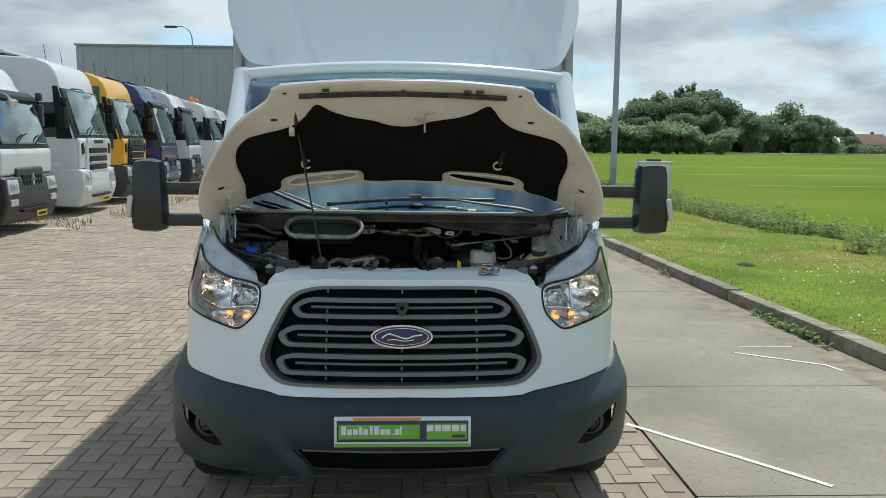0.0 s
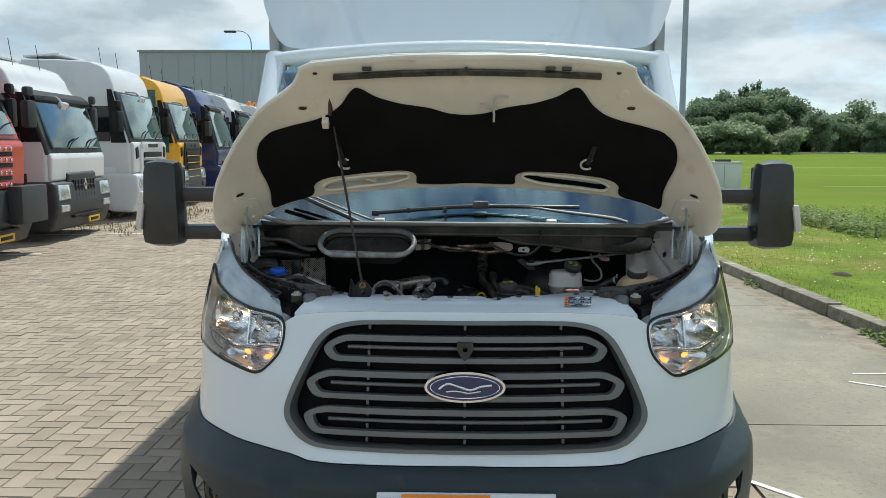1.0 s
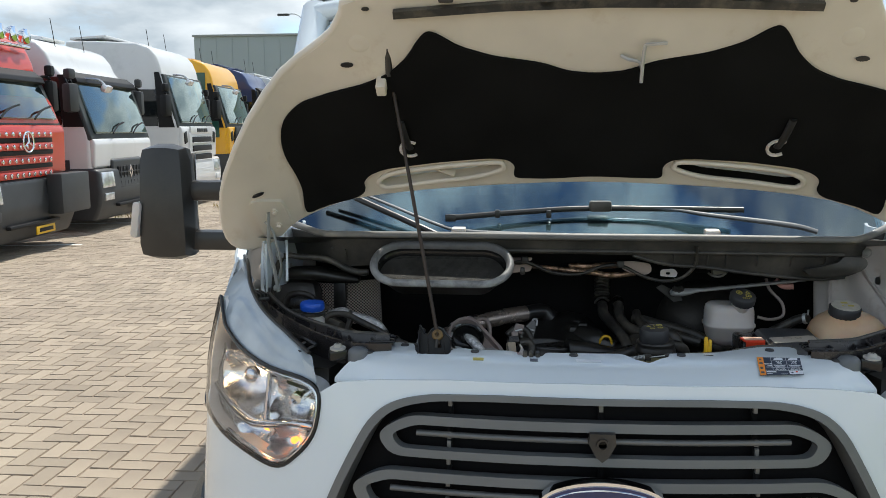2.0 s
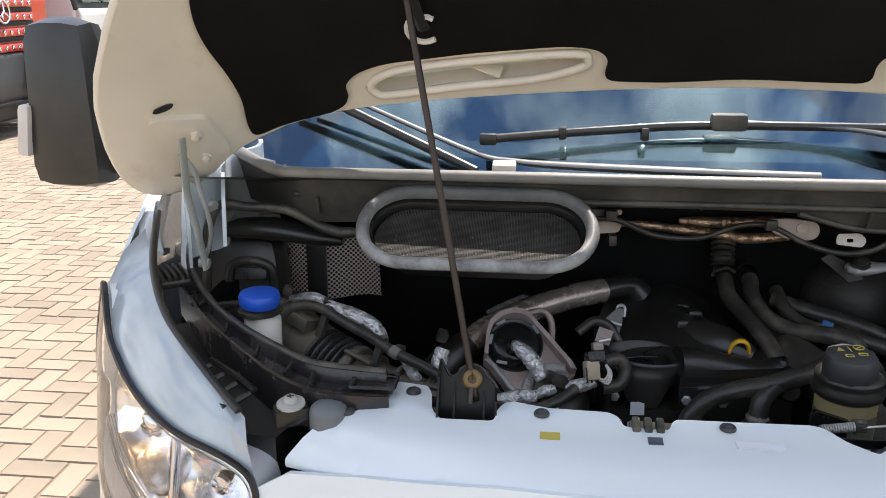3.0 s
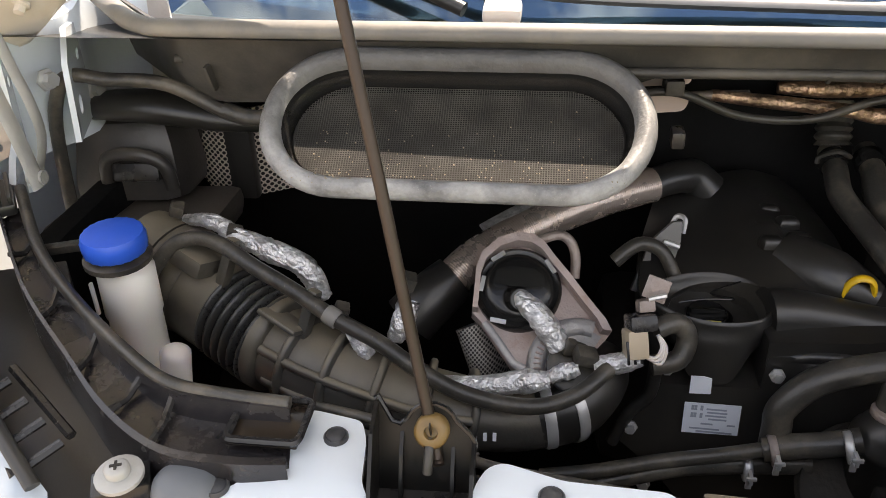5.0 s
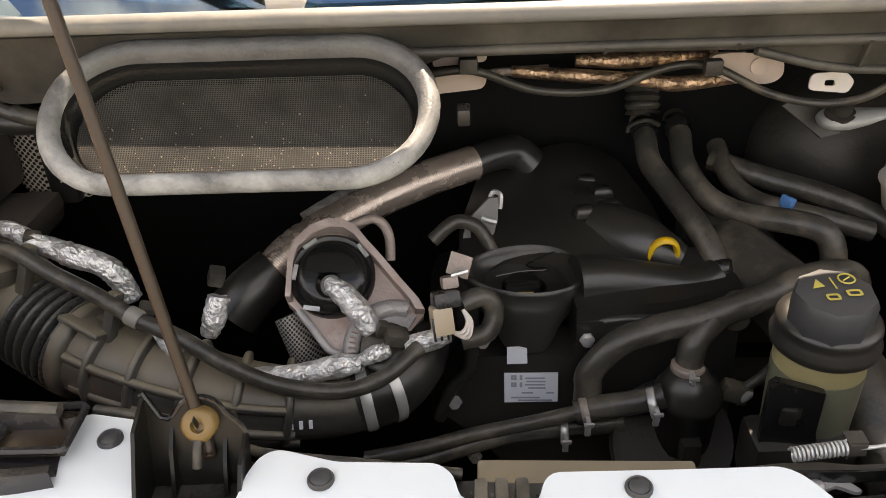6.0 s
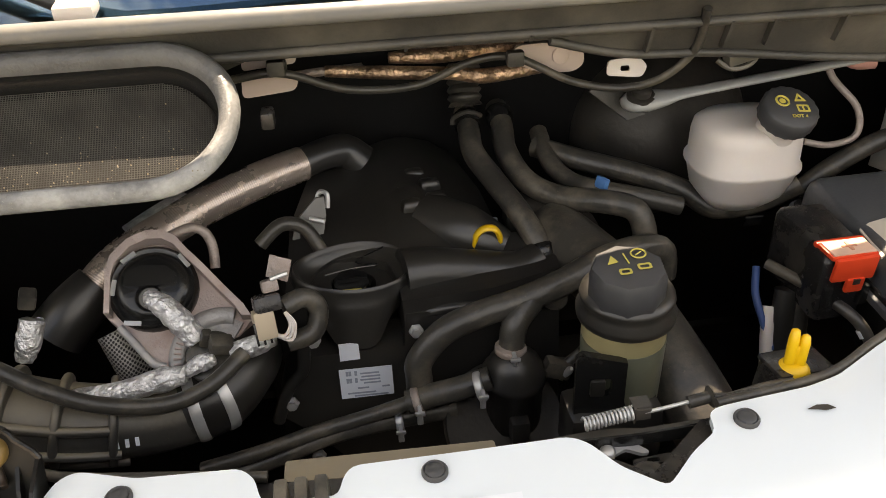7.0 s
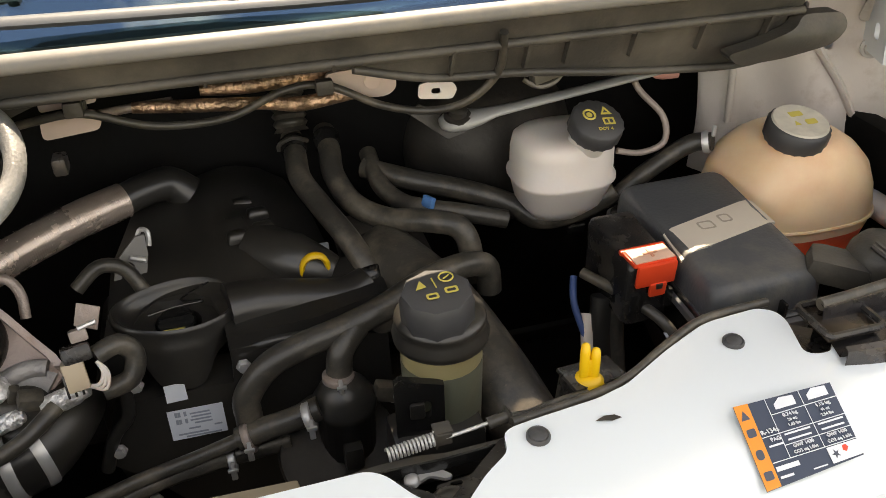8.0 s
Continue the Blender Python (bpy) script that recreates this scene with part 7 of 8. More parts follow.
for i in (1, 5, 9, 13, 17, 21):
    d = (tp[i + 1] - tp[i]).normalized()
    rr = .046 - .0004 * i
    part("trunk_rib", lathe([(rr - .003, -.0045), (rr + .004, -.0035), (rr + .0055, -.002), (rr + .0055, .002), (rr + .004, .0035), (rr - .003, .0045)], 30, tp[i], d), INTAKE, mass)
for a in (-.9, -.2, .5):
    part("trunk_rib", tube([tp[i] + Vector((0, -math.cos(a), math.sin(a))) * (.0475 - .0004 * i) for i in range(1, 23)], .0048, 8, 1), INTAKE, mass)
part("trunk_patch", block((.048, .034, .006), (-.512, .398, 1.084), (-28, 14, -26), .003), INTAKE, mass)
for x, y, z, t in ((-.577, .436, 1.124, -25), (-.487, .397, 1.094, -25)):
    part("loom_post", block((.012, .012, .052), (x, y, z), (-20, 10, t), .003), INTAKE, mass)
part("barrel_rib", lathe([(.050, -.003), (.0545, -.002), (.0545, .002), (.050, .003)], 32, (-.665, .486, 1.085), (.75, -.35, -.25)), INTAKE, mass)
part("trunk_end", tube([(-.265, .397, .989), (-.235, .405, .995), (-.212, .43, 1.005), (-.205, .46, 1.0)], [.036, .036, .034, .032], 20, 5), BLACK, mass)
for i, x in enumerate((-.258, -.236)):
    part("silver_band", lathe([(.0372, -.0055), (.0380, -.003), (.0380, .003), (.0372, .0055)], 28, (x, .399 + i * .006, .9905 + i * .004), (1, .25 + i * .3, .1)), STEEL, mass, "silver hose band")
for k in range(3):
    part("print_bar", block((.0035, .001, .008), (-.322 + k * .009, .3455 + k * .0008, .9995), (-22, 0, 0), 0), PAPER, mass)
wl2 = part("wiring_loom", tube([(-.690, .42, 1.0), (-.672, .42, 1.069), (-.656, .425, 1.112), (-.630, .435, 1.142), (-.604, .44, 1.148), (-.577, .43, 1.147), (-.542, .415, 1.134), (-.499, .40, 1.118), (-.460, .385, 1.101), (-.414, .37, 1.086), (-.373, .355, 1.067), (-.328, .35, 1.046), (-.272, .35, 1.037), (-.232, .362, 1.043), (-.20, .39, 1.055)], .0078, 12, 6), RUBBER, van, "black wiring loom partly wrapped in silver foil")
part("loom_band", lathe([(.0090, -.007), (.0095, -.005), (.0095, .005), (.0090, .007)], 14, (-.460, .385, 1.101), (.8, -.32, -.32)), SEALGREY, wl2)
for pts, r in (([(-.590, .462, 1.146), (-.557, .455, 1.137), (-.534, .45, 1.130), (-.509, .45, 1.119), (-.496, .45, 1.101), (-.488, .45, 1.078)], [.008, .012, .014, .014, .014, .011]),
               ([(-.396, .435, 1.088), (-.402, .425, 1.068), (-.410, .42, 1.052)], [.013, .014, .009]),
               ([(-.424, .38, 1.024), (-.393, .378, 1.029), (-.353, .375, 1.031), (-.312, .378, 1.036), (-.275, .38, 1.042), (-.255, .38, 1.045)], [.009, .014, .015, .012, .014, .009]),
               ([(-.255, .385, 1.044), (-.240, .388, 1.050), (-.228, .39, 1.052)], [.007, .010, .006]),
               ([(-.212, .398, 1.052), (-.195, .396, 1.056), (-.172, .398, 1.064)], [.009, .012, .010]),
               ([(-.45, .40, 1.082), (-.435, .385, 1.070), (-.425, .38, 1.060)], [.006, .010, .007]),
               ([(-.645, .50, 1.135), (-.60, .47, 1.150), (-.575, .462, 1.142)], [.006, .010, .008])):
    part("foil_wrap", crinkled(tube(pts, [q * .85 for q in r], 14, 6), .0010, len(pts)), FOIL, wl2, "crinkled silver foil")
for at, sz in (((-.575, .46, 1.146), (.022, .02, .014)), ((-.455, .402, 1.098), (.020, .02, .016)), ((-.398, .445, 1.105), (.022, .022, .024)), ((-.645, .485, 1.155), (.02, .02, .02)), ((-.222, .40, 1.06), (.03, .024, .02)), ((-.237, .41, 1.062), (.014, .014, .024))):
    part("loom_clip", block(tuple(.72 * q for q in sz), at, (10, 20, 15), .003), RUBBER, wl2)
# washer bottle neck
NC = Vector((-.656, .378, 1.0))
NECK = pbr("milky_bottle_plastic", (0.86, 0.82, 0.74), 0.32, var=0.05, scale=9, bump=0.03, sub=0.2, dirt=(0.6, 0.52, 0.4), dirt_at=(0.6, 0.9), dscale=20)
wb = part("washer_bottle", lathe([(.026, .02), (.025, .10), (.027, .103), (.0265, .150), (.023, .153), (.023, .175)], 26, NC, (.03, 0, 1)), NECK, van, "milky washer bottle neck with blue cap")
part("blue_cap", lathe([(.0275, .172), (.029, .174), (.0295, .186), (.0275, .191), (.018, .193), (.001, .1935)], 40, NC, (.02, -.03, 1), .0008), BLUECAP, wb, "bright blue washer cap")
part("neck_collar", lathe([(.026, .160), (.031, .162), (.031, .167), (.026, .169)], 26, NC, (.02, -.03, 1)), RUBBER, wb)
part("neck_bracket", block((.06, .012, .008), (-.705, .385, 1.166), (0, -6, 10), .002), RUBBER, wb)
part("neck_rib", block((.003, .004, .035), (-.676, .356, 1.128), (0, 0, 0), .001), TANKW, wb)
# strut cap, vacuum reservoir, heat shield, hose
STRUTBLACK = dusted(pbr("dusty_strut_plastic", (0.040, 0.037, 0.034), 0.36, var=0.25, scale=8, bump=0.06, bscale=220, dirt=(0.10, 0.082, 0.062), dirt_at=(0.5, 0.85), dscale=9, spec=0.6), (0.16, 0.13, 0.10), .5, 1.0, .5)
sc = part("strut_cap", block((.145, .13, .105), (-.768, .660, 1.140), (-8, 0, 6), .03, .82), STRUTBLACK, van, "black moulded strut cap")
part("cap_window", block((.055, .006, .022), (-.740, .588, 1.145), (-18, 0, 6), .004), DUSTY, sc)
part("cap_hood", tube([(-.780, .592, 1.125), (-.772, .587, 1.16), (-.740, .584, 1.170), (-.706, .588, 1.158), (-.70, .592, 1.125)], .008, 8, 5), STRUTBLACK, sc)
part("strut_base", block((.20, .16, .04), (-.745, .60, 1.075), (-6, 0, 4), .02), STRUTBLACK, van)
part("vacuum_reservoir", tube([(-.80, .60, 1.215), (-.76, .60, 1.222), (-.70, .60, 1.222), (-.63, .60, 1.212), (-.58, .60, 1.205)], [.012, .022, .026, .022, .012], 16, 5, flat=.75), BLACK, van, "black oval vacuum reservoir")
part("vacuum_hose", tube([(-.80, .54, 1.12), (-.792, .54, 1.217), (-.776, .54, 1.264), (-.757, .54, 1.278), (-.722, .54, 1.274), (-.656, .54, 1.270), (-.59, .54, 1.238), (-.545, .54, 1.236)], .0075, 10, 6), RUBBER, van, "thin black vacuum hose")
part("hose_tip", tube([(-.60, .542, 1.243), (-.575, .54, 1.236), (-.55, .54, 1.236)], .009, 8, 3), RUBBER, van)
# Bar colour carries the warm bright reflection of the bare metal.
MESHFOIL = lattice_metal("dimpled_heat_shield", 165, (.78, .68, .60), (.02, .017, .015))
hs = part("heat_shield", sheet([(-.79, 1.17), (-.55, 1.18), (-.545, 1.06), (-.62, 1.055), (-.70, 1.055), (-.73, 1.09)], lambda x, z, d: Vector((x, .725 + .02 * math.sin(x * 30) + d, z)), (), .03, .004), MESHFOIL, van, "dimpled metal heat shield")
part("shield_bore", lathe([(.032, -.01), (.034, 0), (.028, .002), (.024, -.012), (.001, -.014)], 26, (-.742, .712, 1.148), (0, -1, .1)), DARKMETAL, hs)
part("dark_strap", block((.035, .02, .12), (-.655, .70, 1.12), (0, 0, 0), .006), BLACK, van)
part("block_side", block((.2, .2, .16), (-.10, .6, .90), (0, 0, 0), .03), pbr("engine_block_black", (.018, .017, .016), .6, metal=.2, var=.3), van)


# ---- ground ----
def grid_sheet(x0, x1, y0, y1, nx, ny, z):
    xs, ys = np.linspace(x0, x1, nx), np.linspace(y0, y1, ny)
    vs = [(x, y, z(x, y)) for y in ys for x in xs]
    fs = [(j * nx + i, j * nx + i + 1, (j + 1) * nx + i + 1, (j + 1) * nx + i) for j in range(ny - 1) for i in range(nx - 1)]
    return vs, fs


def island(m, amount):
    """Lets every joined piece differ a little in tone."""
    n, l = m.node_tree.nodes, m.node_tree.links
    b = n["Principled BSDF"]
    src = b.inputs["Base Color"].links[0].from_socket
    g, mr, h = n.new("ShaderNodeNewGeometry"), n.new("ShaderNodeMapRange"), n.new("ShaderNodeHueSaturation")
    mr.inputs["To Min"].default_value, mr.inputs["To Max"].default_value = 1 - amount, 1 + amount
    l.new(g.outputs["Random Per Island"], mr.inputs["Value"])
    l.new(mr.outputs["Result"], h.inputs["Value"])
    l.new(src, h.inputs["Color"])
    l.new(h.outputs["Color"], b.inputs["Base Color"])
    return m


BRICKARGS = dict(rough=.85, var=.10, scale=1.3, bump=.45, bscale=220, dirt=(0.40, 0.338, 0.258), dirt_at=(.45, .85), dscale=.8)
BRICK = pbr("concrete_paver", (0.315, 0.256, 0.194), each=.14, **BRICKARGS)
BRICKS = island(pbr("concrete_pavers", (0.315, 0.256, 0.194), **BRICKARGS), .14)
JOINT = pbr("sandy_joint", (0.27, 0.205, 0.16), .95, var=.2, scale=4, bump=.5, bscale=200)
CONCRETE = pbr("concrete_slab", (0.252, 0.229, 0.180), .88, var=.25, scale=.7, bump=.8, bscale=140, dirt=(0.345, 0.314, 0.245), dirt_at=(.44, .70), dscale=1.3, speck=(.185, .165, .13), sat=(.54, .72), sscale=24)
GRASS = pbr("short_grass", (0.135, 0.195, 0.022), .9, spec=.1, var=.35, scale=.8, bump=1.0, bscale=60, dirt=(0.29, 0.24, 0.085), dirt_at=(.47, .66), dscale=.55, speck=(.09, .13, .02), sat=(.52, .62), sscale=14)
FIELD = pbr("green_field", (0.120, 0.185, 0.014), .95, spec=.05, var=.22, scale=.05, bump=.4, bscale=4, dirt=(0.17, 0.205, 0.045), dirt_at=(.42, .75), dscale=.11)
KERB = pbr("kerb_concrete", (0.27, 0.245, 0.19), .9, var=.3, scale=6, bump=.7, bscale=120, dirt=(0.13, 0.122, 0.075), dirt_at=(.46, .72), each=.16)
LINE = pbr("worn_white_paint", (0.72, 0.70, 0.66), .7, var=.1, scale=9, bump=.3, bscale=120, dirt=(0.40, 0.38, 0.33), dirt_at=(.55, .7), dscale=25)
ground = part("ground", grid_sheet(-900, 900, -700, 1100, 40, 40, lambda x, y: -.07), FIELD)
tagged(ground, "green field reaching to the horizon", "ground", kind="structure")
yard = part("pavement", ([(-46, -40, -.006), (1.40, -40, -.006), (1.37, 58, -.006), (-46, 58, -.006), (-46, -40, -.07), (1.40, -40, -.07), (1.37, 58, -.07), (-46, 58, -.07)],
                         [(0, 1, 2, 3), (0, 4, 5, 1), (1, 5, 6, 2), (2, 6, 7, 3), (3, 7, 4, 0)], False), JOINT)
tagged(yard, "red-brown concrete brick paving with sandy joints", "pavement", kind="structure")
kx = lambda y: 3.77 - .062 * y + .0016 * y * y if y < 14 else 3.2156
slab_r = lambda y: kx(y) - .36
road = part("road", join(*[([(1.40, y0 + .006, 0), (slab_r(y0), y0 + .006, 0), (slab_r(y1), y1 - .006, 0), (1.40, y1 - .006, 0), (1.40, y0 + .006, -.07), (slab_r(y0), y0 + .006, -.07), (slab_r(y1), y1 - .006, -.07), (1.40, y1 - .006, -.07)],
                            [(0, 1, 2, 3), (0, 4, 5, 1), (1, 5, 6, 2), (2, 6, 7, 3), (3, 7, 4, 0)]) for y0, y1 in ((-30, -3.2), (-3.2, .47), (.47, 2.28), (2.28, 6.0), (6.0, 10), (10, 15), (15, 20), (20, 60))]), CONCRETE)
tagged(road, "pale worn concrete slab road", "road", kind="structure")
gut = part("gutter", join(*[([(slab_r(y), y, -.006), (kx(y), y, -.006), (kx(y + 2), y + 2, -.006), (slab_r(y + 2), y + 2, -.006)], [(0, 1, 2, 3)]) for y in range(-30, 60, 2)]),
           pbr("gritty_gutter", (0.26, 0.22, 0.17), .95, var=.3, scale=5, bump=.7, bscale=90, dirt=(0.14, 0.13, 0.07), dirt_at=(.5, .75)))
tagged(gut, "gritty brick gutter along the kerb", "gutter", kind="structure")
kerb = thing("kerb", "weathered grey concrete kerb beside the grass", "kerb", kind="structure")
kme = data("kerb_stone", *block((.16, .97, .20), (0, 0, 0), (0, 0, 0), .014))
for i in range(-8, 42):
    y = i * 1.0
    k = part("kerb_stone", kme, KERB, kerb)
    k.matrix_basis = pose(kx(y) + .08, y, .015 + .006 * math.sin(i * 2.3), .3 * math.sin(i), 1.5 * math.sin(i * 1.7), math.degrees(.062 - .0032 * max(0, min(14, y))))


def verge_z(x, y):
    return .09 + .05 * noise.noise(Vector((x * .5, y * .3, 0))) - .12 * max(0, min(1, (x - 6.5) / 2))


vy = np.linspace(-20, 70, 160)
vv, vf = [], []
for y in vy:
    for i in range(16):
        x = kx(y) + .15 + (8.6 - kx(y)) * i / 15
        vv.append((x, y, verge_z(x, y) if i else .07))
for j in range(len(vy) - 1):
    for i in range(15):
        vf.append((j * 16 + i, j * 16 + i + 1, (j + 1) * 16 + i + 1, (j + 1) * 16 + i))
verge = part("verge", (vv, vf), GRASS)
tagged(verge, "mown grass verge with dry patches", "grass", kind="structure")


def blades(n, x0, x1, y0, y1, h0, h1, w, seed, near=True, z=lambda x, y: verge_z(x, y)):
    """Many leaning blades."""
    rnd = np.random.RandomState(seed)
    vs, fs = [], []
    for _ in range(n):
        y = y0 + (y1 - y0) * rnd.rand() ** (1.8 if near else 1.0)
        a, b = (x0(y), x1(y)) if callable(x0) else (x0, x1)
        x = a + (b - a) * rnd.rand()
        if not near and noise.noise(Vector((x * .9, y * .7, 3.0))) < .02:
            continue
        h, t, l = h0 + (h1 - h0) * rnd.rand() ** 2, rnd.rand() * 6.28, rnd.rand() * .6
        q = Vector((x, y, z(x, y) - .01))
        d, s = Vector((math.cos(t), math.sin(t), 0)), Vector((-math.sin(t), math.cos(t), 0))
        k = len(vs)
        vs += [q - s * w, q + s * w, q + d * h * l * .4 + Vector((0, 0, h * .6)) + s * w * .6, q + d * h * l * .4 + Vector((0, 0, h * .6)) - s * w * .6, q + d * h * l + Vector((0, 0, h))]
        fs += [(k, k + 1, k + 2, k + 3), (k + 3, k + 2, k + 4)]
    return vs, fs, False


BLADE = leafy(island(pbr("grass_blade", (0.27, 0.36, 0.060), .7, var=.2, scale=.6, bump=0, dirt=(0.34, 0.29, 0.10), dirt_at=(.46, .66), dscale=.5), .35))
tagged(part("grass", blades(30000, lambda y: kx(y) + .13, lambda y: 7.0, 1.5, 26, .012, .040, .006, 3), BLADE), "short green and yellowing verge grass", "grass", kind="stuff")
WEED = leafy(island(pbr("weed_leaf", (0.20, 0.27, 0.085), .7, var=.25, scale=1, bump=0, dirt=(0.40, 0.36, 0.16), dirt_at=(.54, .70), dscale=.8), .45))


def weeds(n, x0, x1, y0, y1, tall, leaf, seed, z, thin=.0):
    """Upright weeds: each a thin stem with broad leaves standing off it at all heights."""
    rnd = random.Random(seed)
    vs, fs = [], []
    for _ in range(n):
        y = y0 + (y1 - y0) * rnd.random()
        x = x0(y) + (x1(y) - x0(y)) * rnd.random()
        lump = noise.noise(Vector((x * .8, y * .6, 3.0)))
        if lump < thin:
            continue
        h = tall * rnd.uniform(.35, 1.0) * (.6 + lump)
        q, lean = Vector((x, y, z(x, y) - .01)), Vector((rnd.gauss(0, .12), rnd.gauss(0, .12), 1)).normalized()
        for i in range(7):
            p = q + lean * h * (i + rnd.random()) / 7
            t = rnd.uniform(0, 6.28)
            d = Vector((math.cos(t), math.sin(t), rnd.uniform(-.2, .7))).normalized() * leaf * rnd.uniform(.5, 1.2)
            w = Vector((-math.sin(t), math.cos(t), rnd.uniform(-.3, .3))) * leaf * .22
            k = len(vs)
            vs += [p, p + d * .5 + w, p + d, p + d * .5 - w]
            fs.append((k, k + 1, k + 2, k + 3))
        k = len(vs)
        vs += [q - Vector((.004, 0, 0)), q + Vector((.004, 0, 0)), q + lean * h]
        fs.append((k, k + 1, k + 2))
    return vs, fs, False


tagged(part("weeds", weeds(4600, lambda y: 6.55 + .005 * y, lambda y: 7.9 + .03 * y, 4, 34, .46, .10, 5, verge_z, -.02), WEED), "leafy green and dry weeds along the ditch", "weeds", kind="stuff")
tagged(part("kerb_weeds", weeds(900, lambda y: kx(y) - .09, lambda y: kx(y) + .01, 1.5, 22, .10, .06, 7, lambda x, y: 0.0, .08), WEED), "small leafy weeds in the gutter", "weeds", kind="stuff")
tagged(part("dry_grass", blades(7000, lambda y: -8.2, lambda y: -5.9, 12, 36, .02, .14, .010, 9, False, lambda x, y: 0.0), island(pbr("dry_blade", (0.34, 0.27, 0.10), .8, var=.3, scale=2, bump=0, dirt=(.16, .2, .05), dirt_at=(.5, .7), dscale=1), .3)),
       "dry yellow grass in front of the trucks", "grass", kind="stuff")
fl, ff = [], []
for _ in range(420):
    y = 2 + 20 * random.random() ** 1.5
    x = kx(y) + .3 + random.random() * 3.2
    k, q, r = len(fl), Vector((x, y, verge_z(x, y) + .05)), random.uniform(.007, .014)
    fl += [q + Vector((r, 0, 0)), q + Vector((0, r, .006)), q + Vector((-r, 0, 0)), q + Vector((0, -r, -.004))]
    ff.append((k, k + 1, k + 2, k + 3))
tagged(part("daisies", (fl, ff, False), pbr("white_petal", (.8, .8, .76), .8, var=.05, bump=0)), "small white daisies in the grass", "flowers", kind="stuff")
mole = part("mole_hill", moved(lathe([(.15, 0), (.11, .03), (.06, .05), (.001, .055)], 14), pose(4.50, 7.5, verge_z(4.50, 7.5) - .02)), pbr("dark_soil", (.05, .035, .02), .95, var=.4, scale=20, bump=1, bscale=60))
tagged(mole, "small dark mole hill on the verge", "mole hill")


def stripe(pts, w, name="road_line"):
    vs, fs = [], []
    for i, (x, y) in enumerate(pts):
        a, b = pts[max(0, i - 1)], pts[min(len(pts) - 1, i + 1)]
        d = Vector((b[0] - a[0], b[1] - a[1], 0)).normalized()
        s = Vector((-d.y, d.x, 0)) * w / 2
        vs += [Vector((x, y, .004)) - s, Vector((x, y, .004)) + s]
    fs = [(2 * i, 2 * i + 2, 2 * i + 3, 2 * i + 1) for i in range(len(pts) - 1)]
    return tagged(part(name, (vs, fs, False), LINE), "worn thin white line on the concrete", "road marking", kind="structure")


stripe([(1.33, 1.50), (1.55, 1.24), (1.80, .95), (2.107, .569)], .035)
stripe([(2.657, 3.199), (2.95, 3.0), (3.21, 2.82), (3.26, 2.66)], .03)
stripe([(2.776, 3.406), (3.0, 3.41), (3.216, 3.405)], .022)
stripe([(-8.4, 12.2), (-5.9, 12.6)], .10)
stripe([(-8.2, 9.4), (-6.3, 9.7)], .10)
specks = []
for _ in range(110):
    x, y, r = random.uniform(1.5, 3.1), random.uniform(.2, 7), random.uniform(.002, .005)
    specks.append(moved(block((r * 2, r * 1.6, r), (0, 0, 0), (0, 0, random.uniform(0, 90)), 0), Matrix.Translation((x, y, r * .4))))
tagged(part("grit", join(*specks), pbr("pale_grit", (.55, .5, .42), .9, var=.3, scale=40, bump=0)), "pale grit scattered on the concrete", "grit", kind="stuff")

# ---- parked trucks ----
def prism(profile, width, bevel=.05, x=0.0):
    """An outline in y and z, drawn out across x, with rounded edges."""
    bm = bmesh.new()
    f = bm.faces.new([bm.verts.new((x - width / 2, y, z)) for y, z in profile])
    r = bmesh.ops.extrude_face_region(bm, geom=[f])
    for v in r["geom"]:
        if isinstance(v, bmesh.types.BMVert):
            v.co.x = x + width / 2
    bmesh.ops.recalc_face_normals(bm, faces=bm.faces[:])
    if bevel:
        bmesh.ops.bevel(bm, geom=bm.edges[:], offset=bevel, segments=3, profile=.6, affect="EDGES", clamp_overlap=True)
    bm.verts.index_update()
    out = [v.co.copy() for v in bm.verts], [tuple(v.index for v in q.verts) for q in bm.faces]
    bm.free()
    return out


def paint(name, col, rough=.3):
    return pbr(name, col, rough, var=.05, scale=1, bump=0, coat=.4, dirt=tuple(c * .6 + .05 for c in col), dirt_at=(.55, .9), dscale=1.5)


TGLASS = glass("truck_glass", (.50, .62, .60), 2.2, .02, (.86, 1.0, .97))
# Solid cabs: the shade inside is put into these two dark colours.
SCREENDARK = pbr("cab_shade_tone", (.035, .042, .042), .6, var=.6, scale=1.3, bump=0)
SIDEGLASS = pbr("opaque_shade_side_glass", (.012, .015, .016), .08, var=.3, scale=1, bump=0)
TDARK = pbr("truck_grey_plastic", (.035, .038, .041), .5, var=.15, scale=3, bump=.1)
TBLACK = pbr("truck_black", (.010, .010, .011), .5, var=.2, scale=3, bump=.1, spec=.25)
TWHITE, TRED, TYEL, TBLUE, TGREEN = paint("truck_white", (.66, .67, .68)), paint("truck_red", (.50, .035, .015)), paint("truck_yellow", (.78, .40, .01)), paint("truck_blue", (.012, .03, .12)), paint("truck_green", (.012, .07, .05))
TLAMP = pbr("truck_lamp", (.62, .64, .66), .12, metal=.6, var=.25, scale=9, bump=0)
BEACON = pbr("orange_beacon", (.9, .25, .02), .3, var=.05, bump=0)


